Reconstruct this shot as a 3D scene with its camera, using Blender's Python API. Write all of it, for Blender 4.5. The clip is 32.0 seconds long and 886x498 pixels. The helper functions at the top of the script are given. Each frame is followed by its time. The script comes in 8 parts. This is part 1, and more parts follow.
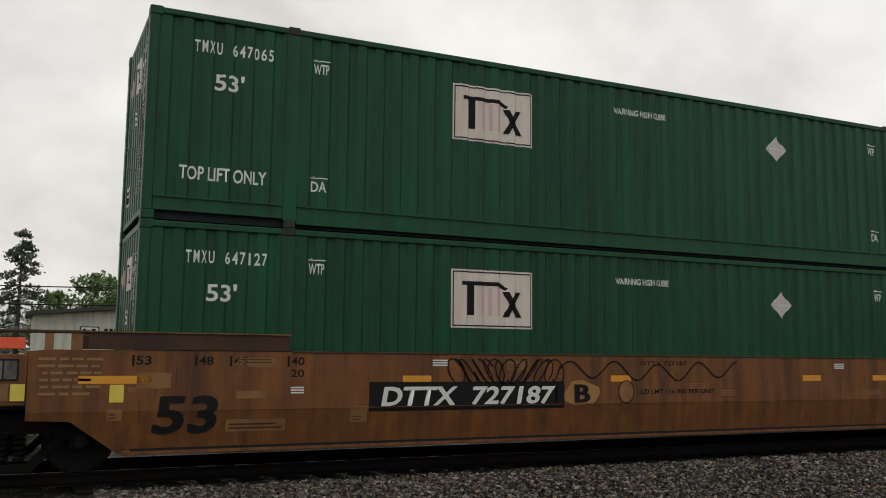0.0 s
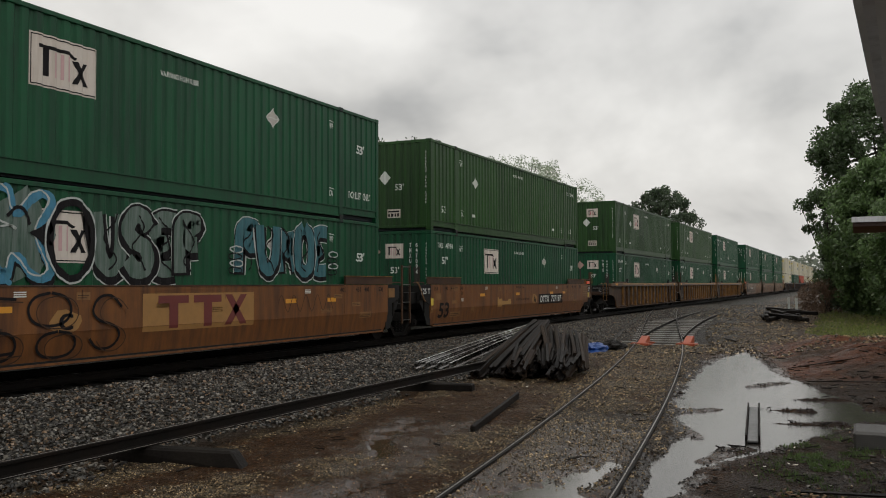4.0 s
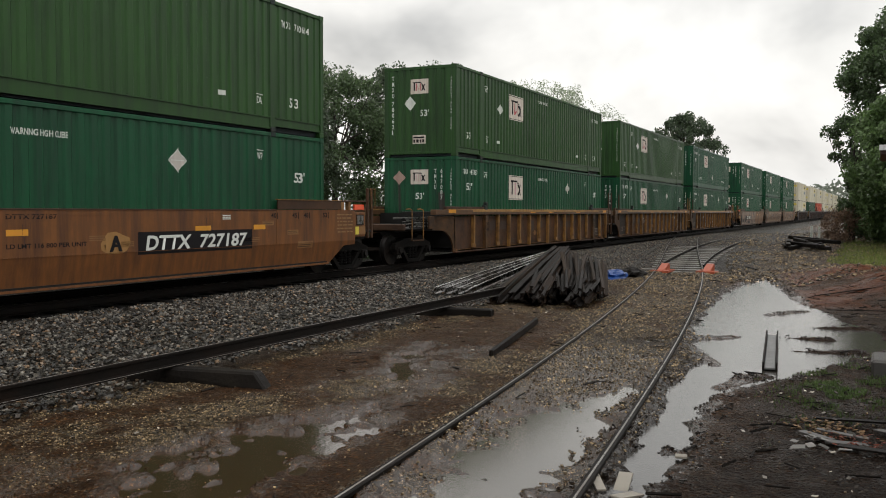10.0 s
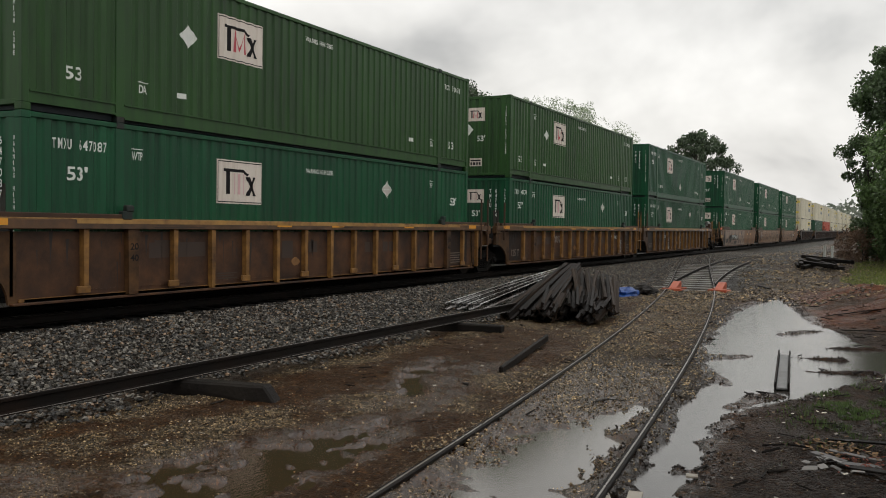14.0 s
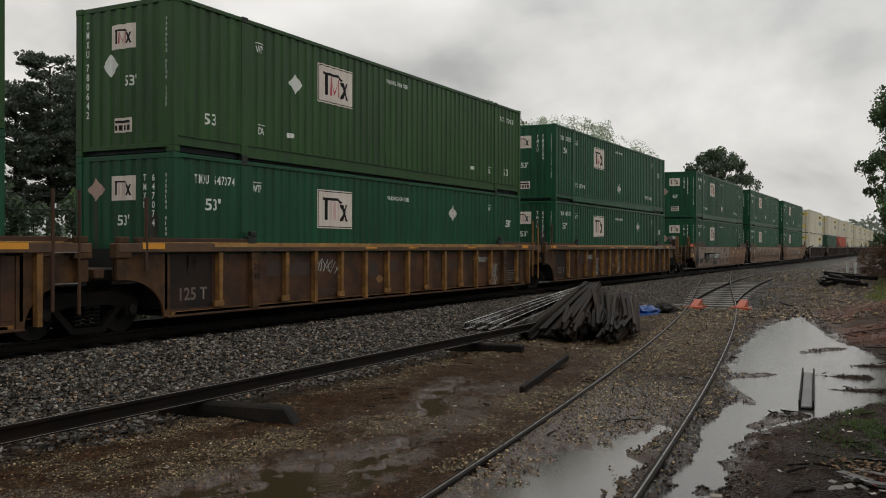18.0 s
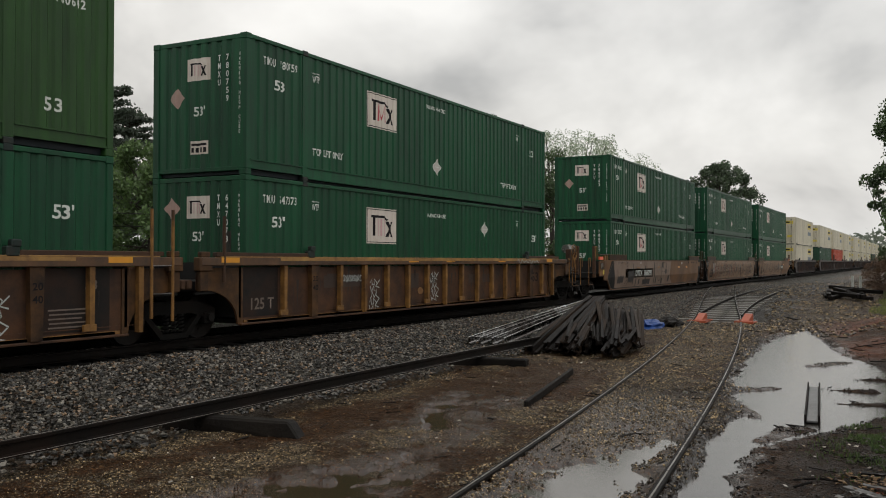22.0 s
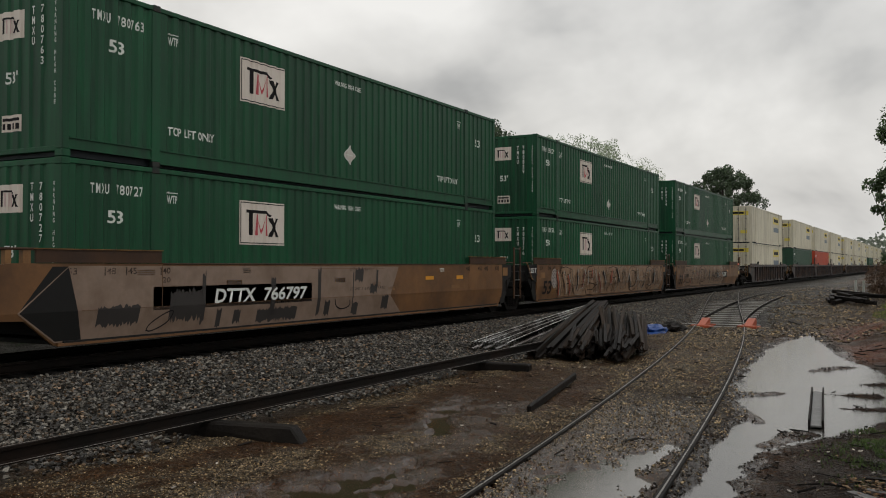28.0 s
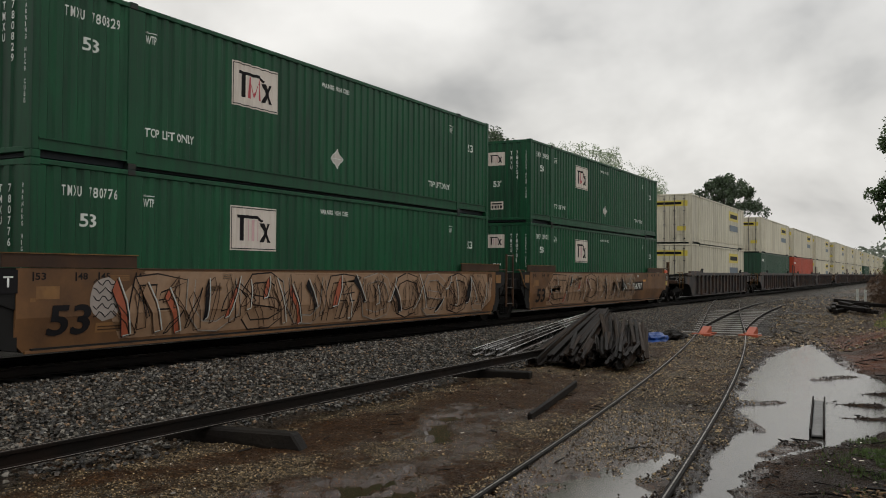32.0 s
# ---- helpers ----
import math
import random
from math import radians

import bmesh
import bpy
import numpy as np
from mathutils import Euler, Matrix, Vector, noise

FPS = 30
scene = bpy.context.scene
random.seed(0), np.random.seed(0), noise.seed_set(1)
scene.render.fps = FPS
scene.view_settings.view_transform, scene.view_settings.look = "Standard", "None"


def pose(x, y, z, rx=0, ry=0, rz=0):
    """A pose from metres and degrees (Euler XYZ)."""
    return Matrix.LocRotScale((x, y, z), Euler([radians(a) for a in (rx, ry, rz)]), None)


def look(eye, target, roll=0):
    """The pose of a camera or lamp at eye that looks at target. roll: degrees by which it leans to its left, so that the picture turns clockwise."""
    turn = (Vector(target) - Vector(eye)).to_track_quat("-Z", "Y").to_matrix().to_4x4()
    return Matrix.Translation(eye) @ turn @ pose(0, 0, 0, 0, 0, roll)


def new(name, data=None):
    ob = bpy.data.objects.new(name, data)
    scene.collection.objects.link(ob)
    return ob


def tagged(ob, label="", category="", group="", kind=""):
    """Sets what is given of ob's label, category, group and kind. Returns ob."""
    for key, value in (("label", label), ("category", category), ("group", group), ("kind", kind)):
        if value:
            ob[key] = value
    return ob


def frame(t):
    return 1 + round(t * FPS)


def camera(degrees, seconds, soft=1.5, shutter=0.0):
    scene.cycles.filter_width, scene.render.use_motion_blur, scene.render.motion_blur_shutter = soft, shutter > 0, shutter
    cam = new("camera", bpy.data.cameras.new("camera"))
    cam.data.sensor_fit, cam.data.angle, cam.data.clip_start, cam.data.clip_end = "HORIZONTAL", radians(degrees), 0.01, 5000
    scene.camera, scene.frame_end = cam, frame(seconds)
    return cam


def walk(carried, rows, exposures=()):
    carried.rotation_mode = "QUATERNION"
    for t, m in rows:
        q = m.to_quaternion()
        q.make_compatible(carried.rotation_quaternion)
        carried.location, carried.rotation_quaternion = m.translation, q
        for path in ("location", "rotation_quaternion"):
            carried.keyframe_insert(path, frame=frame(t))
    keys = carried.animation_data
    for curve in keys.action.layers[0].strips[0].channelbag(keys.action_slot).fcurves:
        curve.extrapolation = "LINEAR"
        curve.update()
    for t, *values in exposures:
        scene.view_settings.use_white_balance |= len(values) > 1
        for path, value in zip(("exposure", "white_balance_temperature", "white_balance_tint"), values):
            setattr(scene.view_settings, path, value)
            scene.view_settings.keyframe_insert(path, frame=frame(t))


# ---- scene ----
cam = camera(52.54, 32.0, soft=1.0)
EYE = 1.55          # height of the eye above the main line's railhead
PATH = [
    (0.0, pose(0, 0, EYE, 96.70, -0.58, -25.32)),
    (0.5, pose(0, 0, EYE, 96.72, -1.33, -33.11)),
    (1.0, pose(0, 0, EYE, 96.13, -1.31, -40.32)),
    (1.5, pose(0, 0, EYE, 95.14, -0.42, -47.15)),
    (2.0, pose(0, 0, EYE, 94.70, -0.08, -53.16)),
    (2.5, pose(0, 0, EYE, 94.36, -0.08, -57.45)),
    (3.0, pose(0, 0, EYE, 93.86, -0.03, -60.93)),
    (3.5, pose(0, 0, EYE, 93.01, 0.24, -63.44)),
    (4.0, pose(0, 0, EYE, 92.29, 0.27, -65.15)),
    (4.5, pose(0, 0, EYE, 91.11, 0.57, -65.67)),
    (6.5, pose(0, 0, EYE, 89.45, 0.44, -63.75)),
    (7.0, pose(0, 0, EYE, 89.47, 0.56, -63.68)),
    (7.5, pose(0, 0, EYE, 89.38, 0.45, -63.86)),
    (8.0, pose(0, 0, EYE, 89.16, 0.19, -63.78)),
    (8.5, pose(0, 0, EYE, 88.76, -0.18, -63.80)),
    (9.0, pose(0, 0, EYE, 88.18, -0.33, -63.88)),
    (9.5, pose(0, 0, EYE, 87.69, -0.19, -63.76)),
    (10.0, pose(0, 0, EYE, 87.56, -0.14, -63.86)),
    (10.5, pose(0, 0, EYE, 87.56, -0.24, -63.85)),
    (11.0, pose(0, 0, EYE, 87.57, -0.34, -63.76)),
    (11.5, pose(0, 0, EYE, 87.91, -0.65, -63.63)),
    (12.0, pose(0, 0, EYE, 88.30, -0.97, -63.58)),
    (12.5, pose(0, 0, EYE, 88.38, -0.96, -63.52)),
    (13.0, pose(0, 0, EYE, 88.46, -0.83, -63.48)),
    (13.5, pose(0, 0, EYE, 88.53, -0.80, -63.25)),
    (14.0, pose(0, 0, EYE, 88.54, -0.74, -63.13)),
    (14.5, pose(0, 0, EYE, 88.50, -0.65, -63.07)),
    (16.5, pose(0, 0, EYE, 89.33, -0.25, -62.80)),
    (17.0, pose(0, 0, EYE, 89.62, -0.14, -62.49)),
    (17.5, pose(0, 0, EYE, 89.95, -0.19, -62.10)),
    (18.0, pose(0, 0, EYE, 89.81, -0.17, -61.93)),
    (18.5, pose(0, 0, EYE, 89.70, 0.04, -62.10)),
    (19.0, pose(0, 0, EYE, 89.94, 0.09, -62.21)),
    (19.5, pose(0, 0, EYE, 90.29, 0.01, -62.09)),
    (20.0, pose(0, 0, EYE, 90.38, 0.02, -62.00)),
    (20.5, pose(0, 0, EYE, 90.38, -0.12, -61.96)),
    (21.0, pose(0, 0, EYE, 90.55, -0.24, -61.78)),
    (21.5, pose(0, 0, EYE, 90.72, -0.27, -61.68)),
    (22.0, pose(0, 0, EYE, 90.69, -0.16, -61.67)),
    (22.5, pose(0, 0, EYE, 90.70, -0.20, -61.55)),
    (23.0, pose(0, 0, EYE, 90.75, -0.02, -61.48)),
    (23.5, pose(0, 0, EYE, 90.79, 0.01, -61.59)),
    (24.0, pose(0, 0, EYE, 90.63, -0.05, -61.76)),
    (24.5, pose(0, 0, EYE, 90.56, 0.14, -61.74)),
    (25.0, pose(0, 0, EYE, 90.66, 0.28, -61.52)),
    (25.5, pose(0, 0, EYE, 90.85, 0.03, -61.40)),
    (26.0, pose(0, 0, EYE, 90.78, -0.04, -61.48)),
    (26.5, pose(0, 0, EYE, 90.66, 0.16, -61.60)),
    (28.5, pose(0, 0, EYE, 91.18, -0.18, -61.35)),
    (29.0, pose(0, 0, EYE, 91.33, -0.20, -61.03)),
    (29.5, pose(0, 0, EYE, 91.56, -0.29, -60.77)),
    (30.0, pose(0, 0, EYE, 91.53, -0.22, -60.72)),
    (30.5, pose(0, 0, EYE, 91.55, -0.31, -60.81)),
    (31.0, pose(0, 0, EYE, 91.56, -0.35, -60.92)),
    (31.5, pose(0, 0, EYE, 91.49, -0.33, -61.20)),
    (32.0, pose(0, 0, EYE, 91.45, -0.39, -61.42)),
]
walk(cam, PATH, exposures=[(0.0, 0.02), (1.0, 0.14), (2.0, -0.10), (3.0, 0.06), (4.0, 0.0), (8.0, 0.14), (9.0, 0.16), (10.0, 0.44), (12.0, 0.30), (14.0, 0.28), (17.0, 0.16), (18.0, -0.03), (19.0, 0.06), (21.0, 0.12), (25.0, 0.04), (26.0, -0.15), (28.5, -0.02), (32.0, 0.02)])

# ---- plan: x along the main line, y across it, z up from the railhead ----
LINE_Y = 13.43      # centre of the main line
BOX_L, BOX_W, BOX_H = 16.154, 2.60, 2.896
BOX_Z = 0.383       # underside of the lower containers
GROUND = -0.50


def train_at(t):
    """How far the train has gone along the line at t seconds."""
    return -0.083 - 3.7333 * t - 0.0067 * t * t - 0.00034 * t ** 3


# ---- world and light: a bright overcast sky ----
def make_world():
    w = bpy.data.worlds.new("overcast_sky")
    scene.world = w
    w.use_nodes = True
    nt = w.node_tree
    nt.nodes.clear()
    out = nt.nodes.new("ShaderNodeOutputWorld")
    bg = nt.nodes.new("ShaderNodeBackground")
    sky = nt.nodes.new("ShaderNodeTexSky")
    sky.sky_type = 'NISHITA'
    sky.sun_disc = False
    sky.sun_elevation, sky.sun_rotation = radians(48), radians(20)
    sky.air_density, sky.dust_density = 1.6, 6.0
    tc = nt.nodes.new("ShaderNodeTexCoord")
    sep = nt.nodes.new("ShaderNodeSeparateXYZ")
    nt.links.new(tc.outputs["Generated"], sep.inputs[0])
    den = nt.nodes.new("ShaderNodeMath")
    den.operation = 'MAXIMUM'
    nt.links.new(sep.outputs["Z"], den.inputs[0])
    den.inputs[1].default_value = 0.0
    add = nt.nodes.new("ShaderNodeMath")
    add.operation = 'ADD'
    nt.links.new(den.outputs[0], add.inputs[0])
    add.inputs[1].default_value = 0.55
    comb = nt.nodes.new("ShaderNodeCombineXYZ")
    for i, ax in enumerate("XY"):
        d = nt.nodes.new("ShaderNodeMath")
        d.operation = 'DIVIDE'
        nt.links.new(sep.outputs[ax], d.inputs[0])
        nt.links.new(add.outputs[0], d.inputs[1])
        nt.links.new(d.outputs[0], comb.inputs[i])
    no = nt.nodes.new("ShaderNodeTexNoise")
    no.inputs["Scale"].default_value = 2.4
    no.inputs["Detail"].default_value = 5.0
    no.inputs["Roughness"].default_value = 0.52
    no.inputs["Distortion"].default_value = 0.15
    nt.links.new(comb.outputs[0], no.inputs["Vector"])
    ramp = nt.nodes.new("ShaderNodeValToRGB")
    e = ramp.color_ramp.elements
    e[0].position, e[0].color = 0.34, (0.44, 0.44, 0.44, 1)
    e[1].position, e[1].color = 0.64, (0.95, 0.935, 0.905, 1)
    m = e.new(0.47)
    m.color = (0.71, 0.70, 0.68, 1)
    nt.links.new(no.outputs["Fac"], ramp.inputs[0])
    tint = nt.nodes.new("ShaderNodeMix")
    tint.data_type = 'RGBA'
    tint.blend_type = 'ADD'
    tint.inputs[0].default_value = 0.012
    nt.links.new(ramp.outputs[0], tint.inputs[6])
    nt.links.new(sky.outputs[0], tint.inputs[7])
    nt.links.new(tint.outputs[2], bg.inputs["Color"])
    bg.inputs["Strength"].default_value = 0.88
    nt.links.new(bg.outputs[0], out.inputs[0])


make_world()
sun = new("sun", bpy.data.lights.new("sun", "SUN"))
sun.data.energy, sun.data.angle, sun.data.color = 0.85, radians(35), (1.0, 0.97, 0.93)
sun.matrix_world = look((-20, -30, 60), (0, 0, 0))


# ---- materials ----
MATS = {}


def mat(name, colour, rough=0.6, metal=0.0, vary=0.25, scale=6.0, dirt=None, dirt_amount=0.35, dirt_scale=1.3,
        streak=False, bump=0.1, bump_scale=60.0, random=0.0, island=0.0, spec=0.5, emit=None):
    """A painted, rusty or stony surface: colour with grain, larger stains (streaked downwards if asked) and fine relief."""
    if name in MATS:
        return MATS[name]
    m = bpy.data.materials.new(name)
    m.use_nodes = True
    nt = m.node_tree
    N, L = nt.nodes, nt.links
    b = N["Principled BSDF"]
    tc = N.new("ShaderNodeTexCoord")
    src = tc.outputs["Object"]
    grain = N.new("ShaderNodeTexNoise")
    grain.inputs["Scale"].default_value = scale
    grain.inputs["Detail"].default_value = 6
    L.new(src, grain.inputs["Vector"])
    mix = N.new("ShaderNodeMix")
    mix.data_type = 'RGBA'
    mix.inputs[6].default_value = (*[c * (1 - vary) for c in colour], 1)
    mix.inputs[7].default_value = (*[min(1, c * (1 + vary)) for c in colour], 1)
    L.new(grain.outputs["Fac"], mix.inputs[0])
    col = mix.outputs[2]
    if dirt:
        mp = N.new("ShaderNodeMapping")
        L.new(src, mp.inputs["Vector"])
        if streak:
            mp.inputs["Scale"].default_value = (4.0, 4.0, 0.35)
        st = N.new("ShaderNodeTexNoise")
        st.inputs["Scale"].default_value = dirt_scale
        st.inputs["Detail"].default_value = 8
        st.inputs["Roughness"].default_value = 0.65
        L.new(mp.outputs[0], st.inputs["Vector"])
        rp = N.new("ShaderNodeValToRGB")
        rp.color_ramp.elements[0].position = 0.62 - dirt_amount * 0.5
        rp.color_ramp.elements[1].position = 0.80 - dirt_amount * 0.2
        L.new(st.outputs["Fac"], rp.inputs[0])
        mx = N.new("ShaderNodeMix")
        mx.data_type = 'RGBA'
        L.new(rp.outputs[0], mx.inputs[0])
        L.new(col, mx.inputs[6])
        mx.inputs[7].default_value = (*dirt, 1)
        col = mx.outputs[2]
    if random or island:
        if random:
            inf = N.new("ShaderNodeObjectInfo")
            val, amt = inf.outputs["Random"], random
        else:
            inf = N.new("ShaderNodeNewGeometry")
            val, amt = inf.outputs["Random Per Island"], island
        mr = N.new("ShaderNodeMapRange")
        mr.inputs[3].default_value, mr.inputs[4].default_value = 1 - amt, 1 + amt
        if amt > 0.85:
            pw = N.new("ShaderNodeMath")
            pw.operation = 'POWER'
            pw.inputs[1].default_value = 3.0
            L.new(val, pw.inputs[0])
            val = pw.outputs[0]
            mr.inputs[3].default_value, mr.inputs[4].default_value = 0.15, 3.6
        L.new(val, mr.inputs[0])
        hsv = N.new("ShaderNodeHueSaturation")
        L.new(col, hsv.inputs["Color"])
        L.new(mr.outputs[0], hsv.inputs["Value"])
        col = hsv.outputs[0]
    L.new(col, b.inputs["Base Color"])
    rr = N.new("ShaderNodeMapRange")
    rr.inputs[3].default_value, rr.inputs[4].default_value = max(0.03, rough - 0.12), min(1, rough + 0.12)
    L.new(grain.outputs["Fac"], rr.inputs[0])
    L.new(rr.outputs[0], b.inputs["Roughness"])
    b.inputs["Metallic"].default_value = metal
    b.inputs["Specular IOR Level"].default_value = spec
    if bump:
        bn = N.new("ShaderNodeTexNoise")
        bn.inputs["Scale"].default_value = bump_scale
        bn.inputs["Detail"].default_value = 3
        L.new(src, bn.inputs["Vector"])
        bp = N.new("ShaderNodeBump")
        bp.inputs["Strength"].default_value = bump
        bp.inputs["Distance"].default_value = 0.02
        L.new(bn.outputs["Fac"], bp.inputs["Height"])
        L.new(bp.outputs[0], b.inputs["Normal"])
    if emit:
        b.inputs["Emission Color"].default_value = (*emit, 1)
        b.inputs["Emission Strength"].default_value = 1.0
    MATS[name] = m
    return m


RUST = (0.10, 0.045, 0.02)
GREEN = mat("green_container_paint", (0.0062, 0.073, 0.029), 0.45, spec=0.25, vary=0.16, dirt=(0.008, 0.036, 0.019), streak=True, dirt_amount=0.5, bump=0.04, random=0.12)
OLIVE = mat("olive_container_paint", (0.022, 0.072, 0.0145), 0.45, spec=0.27, vary=0.16, dirt=(0.014, 0.037, 0.012), streak=True, dirt_amount=0.5, bump=0.04, random=0.10)
CREAM = mat("cream_container_paint", (0.62, 0.58, 0.45), 0.5, vary=0.08, dirt=(0.36, 0.32, 0.24), streak=True, dirt_amount=0.4, bump=0.03, random=0.06)
ORANGE_BOX = mat("red_container_paint", (0.42, 0.055, 0.02), 0.5, vary=0.12, dirt=(0.18, 0.03, 0.02), streak=True, bump=0.03)
DARKGREEN = mat("dark_green_container_paint", (0.012, 0.06, 0.03), 0.5, vary=0.12, dirt=(0.01, 0.03, 0.02), streak=True, bump=0.03)
# one near-black tone for car floors, bulkheads, end gear and cables
GAP_DARK = mat("near_black_steel", (0.006, 0.0055, 0.005), 0.65, spec=0.3, vary=0.4, bump=0.1)
CASTING = mat("casting_steel", (0.012, 0.022, 0.019), 0.55, spec=0.3, vary=0.4, dirt=(0.05, 0.02, 0.014), dirt_amount=0.3, bump=0.15)
# bluish dark tone paints in the shade under the stacked boxes
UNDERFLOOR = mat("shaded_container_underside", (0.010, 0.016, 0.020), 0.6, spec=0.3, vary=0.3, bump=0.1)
WHITE = mat("white_stencil_paint", (0.62, 0.64, 0.60), 0.55, vary=0.10, bump=0)
PANEL = mat("white_logo_panel", (0.62, 0.555, 0.49), 0.5, vary=0.06, dirt=(0.46, 0.38, 0.31), streak=True, dirt_amount=0.25, bump=0)
BLACK = mat("black_stencil_paint", (0.012, 0.011, 0.012), 0.6, spec=0.12, vary=0.2, bump=0)
PINK = mat("faded_red_logo_paint", (0.56, 0.36, 0.36), 0.5, vary=0.12, bump=0)
RED = mat("red_logo_paint", (0.42, 0.045, 0.06), 0.5, vary=0.15, bump=0)
PLACARD = mat("grey_placard", (0.50, 0.46, 0.42), 0.5, vary=0.12, bump=0)
PINKPLACARD = mat("faded_placard", (0.36, 0.24, 0.20), 0.5, vary=0.15, bump=0)
YELLOW_CAR = mat("ochre_wagon_paint", (0.182, 0.069, 0.0170), 0.5, spec=0.35, vary=0.34, scale=5, dirt=(0.066, 0.026, 0.011), dirt_amount=0.52, dirt_scale=1.1, streak=True, bump=0.10)
BROWN_CAR = mat("brown_wagon_edge", (0.062, 0.029, 0.013), 0.6, spec=0.3, vary=0.25, dirt=(0.03, 0.016, 0.010), dirt_amount=0.5, bump=0.1)
RUSTY_CAR = mat("rusty_wagon_panel", (0.092, 0.040, 0.0165), 0.6, spec=0.30, vary=0.45, scale=4, dirt=(0.022, 0.012, 0.008), dirt_amount=0.62, dirt_scale=1.6, bump=0.14)
TOPCHORD = mat("tan_wagon_chord", (0.115, 0.054, 0.021), 0.5, vary=0.35, dirt=(0.03, 0.017, 0.010), dirt_amount=0.55, dirt_scale=2, bump=0.08)
CHORDEDGE = mat("worn_yellow_edge", (0.40, 0.225, 0.060), 0.5, vary=0.3, dirt=(0.13, 0.062, 0.024), dirt_amount=0.5, dirt_scale=3, bump=0)
CHORD = mat("yellow_wagon_chord", (0.26, 0.130, 0.034), 0.55, spec=0.3, vary=0.4, dirt=(0.055, 0.026, 0.012), dirt_amount=0.55, dirt_scale=2.5, bump=0.08)
TAN_CAR = mat("tan_wagon_paint", (0.190, 0.092, 0.036), 0.55, spec=0.3, vary=0.3, scale=3, dirt=(0.07, 0.036, 0.018), dirt_amount=0.55, dirt_scale=0.7, bump=0.08)
OCHRE_PATCH = mat("ochre_patch", (0.215, 0.105, 0.033), 0.6, vary=0.25, dirt=(0.13, 0.06, 0.02), dirt_scale=4, bump=0)
REFLECT = mat("orange_reflector", (0.62, 0.27, 0.02), 0.4, vary=0.12, bump=0)
YELLOW = mat("yellow_label", (0.62, 0.50, 0.07), 0.5, vary=0.15, bump=0)
REDFLAG = mat("red_orange_reflector", (0.75, 0.10, 0.04), 0.4, vary=0.1, bump=0)
# truck and wheel colours also carry the shade under the cars
TRUCK = mat("grimy_shaded_truck", (0.0055, 0.005, 0.0045), 0.7, spec=0.10, vary=0.4, dirt=(0.012, 0.008, 0.006), bump=0.2)
WHEEL = mat("worn_shaded_wheel", (0.008, 0.007, 0.0065), 0.5, metal=0.2, spec=0.2, vary=0.3, dirt=(0.022, 0.014, 0.010), bump=0.1)
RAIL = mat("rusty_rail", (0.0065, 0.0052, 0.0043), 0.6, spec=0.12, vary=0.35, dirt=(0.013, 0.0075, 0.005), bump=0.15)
RAILHEAD = mat("worn_railhead", (0.30, 0.28, 0.26), 0.3, metal=0.9, vary=0.25, dirt=(0.12, 0.08, 0.055), dirt_amount=0.4, dirt_scale=3, bump=0.05)
TIMBER = mat("wet_creosoted_timber", (0.0075, 0.006, 0.005), 0.6, spec=0.12, vary=0.4, scale=9, dirt=(0.015, 0.012, 0.009), streak=False, bump=0.4, bump_scale=25, random=0.3)
STEEL = mat("wet_grey_steel", (0.24, 0.235, 0.23), 0.3, metal=0.8, vary=0.35, dirt=(0.07, 0.045, 0.03), bump=0.15, random=0.3)
ORANGE_STEEL = mat("orange_painted_steel", (0.36, 0.075, 0.030), 0.5, vary=0.2, dirt=(0.25, 0.06, 0.03), bump=0.1)
BLUE = mat("blue_tarpaulin", (0.008, 0.048, 0.20), 0.4, vary=0.3, bump=0.3, bump_scale=14)
SKYBLUE = mat("pale_blue_spray_paint", (0.050, 0.22, 0.35), 0.5, vary=0.4, scale=3, dirt=(0.025, 0.12, 0.15), dirt_amount=0.4, dirt_scale=3, bump=0)
TEAL = mat("dull_teal_spray_paint", (0.022, 0.10, 0.12), 0.5, vary=0.4, scale=5, dirt=(0.05, 0.17, 0.19), dirt_amount=0.35, dirt_scale=2.5, streak=True, bump=0)
SILVER = mat("thin_silver_spray_paint", (0.014, 0.058, 0.032), 0.45, vary=0.4, scale=6, dirt=(0.14, 0.18, 0.16), dirt_amount=0.66, dirt_scale=3.2, streak=True, bump=0)
WHITESPRAY = mat("white_spray_paint", (0.42, 0.45, 0.43), 0.5, vary=0.25, bump=0)
GREYSPRAY = mat("grey_buff_paint", (0.22, 0.155, 0.115), 0.55, vary=0.2, dirt=(0.13, 0.08, 0.05), bump=0)
ORANGESPRAY = mat("rust_red_spray_paint", (0.30, 0.07, 0.03), 0.5, vary=0.3, bump=0)


# ---- building helpers ----
def mesh_of(name, bm, material, smooth=False):
    me = bpy.data.meshes.new(name)
    bm.normal_update()
    bm.to_mesh(me)
    bm.free()
    if material:
        for m in (material if isinstance(material, (list, tuple)) else [material]):
            me.materials.append(m)
    if smooth:
        me.polygons.foreach_set("use_smooth", [True] * len(me.polygons))
    return me


def put(name, me, parent=None, m=None, label=""):
    ob = new(name, me)
    if parent is not None:
        ob.parent = parent
    if m is not None:
        ob.matrix_basis = m
    if label:
        ob["label"] = label
    return ob


def part(name, bm, material, parent, label="", smooth=False, m=None):
    """Links a bmesh as one mesh object under a thing or under a part."""
    return put(name, mesh_of(name, bm, material, smooth), parent, m, label)


def thing(name, label, category, m=None, group="", kind=""):
    ob = new(name)
    ob.empty_display_size = 0.3
    if m is not None:
        ob.matrix_basis = m
    return tagged(ob, label, category, group, kind)


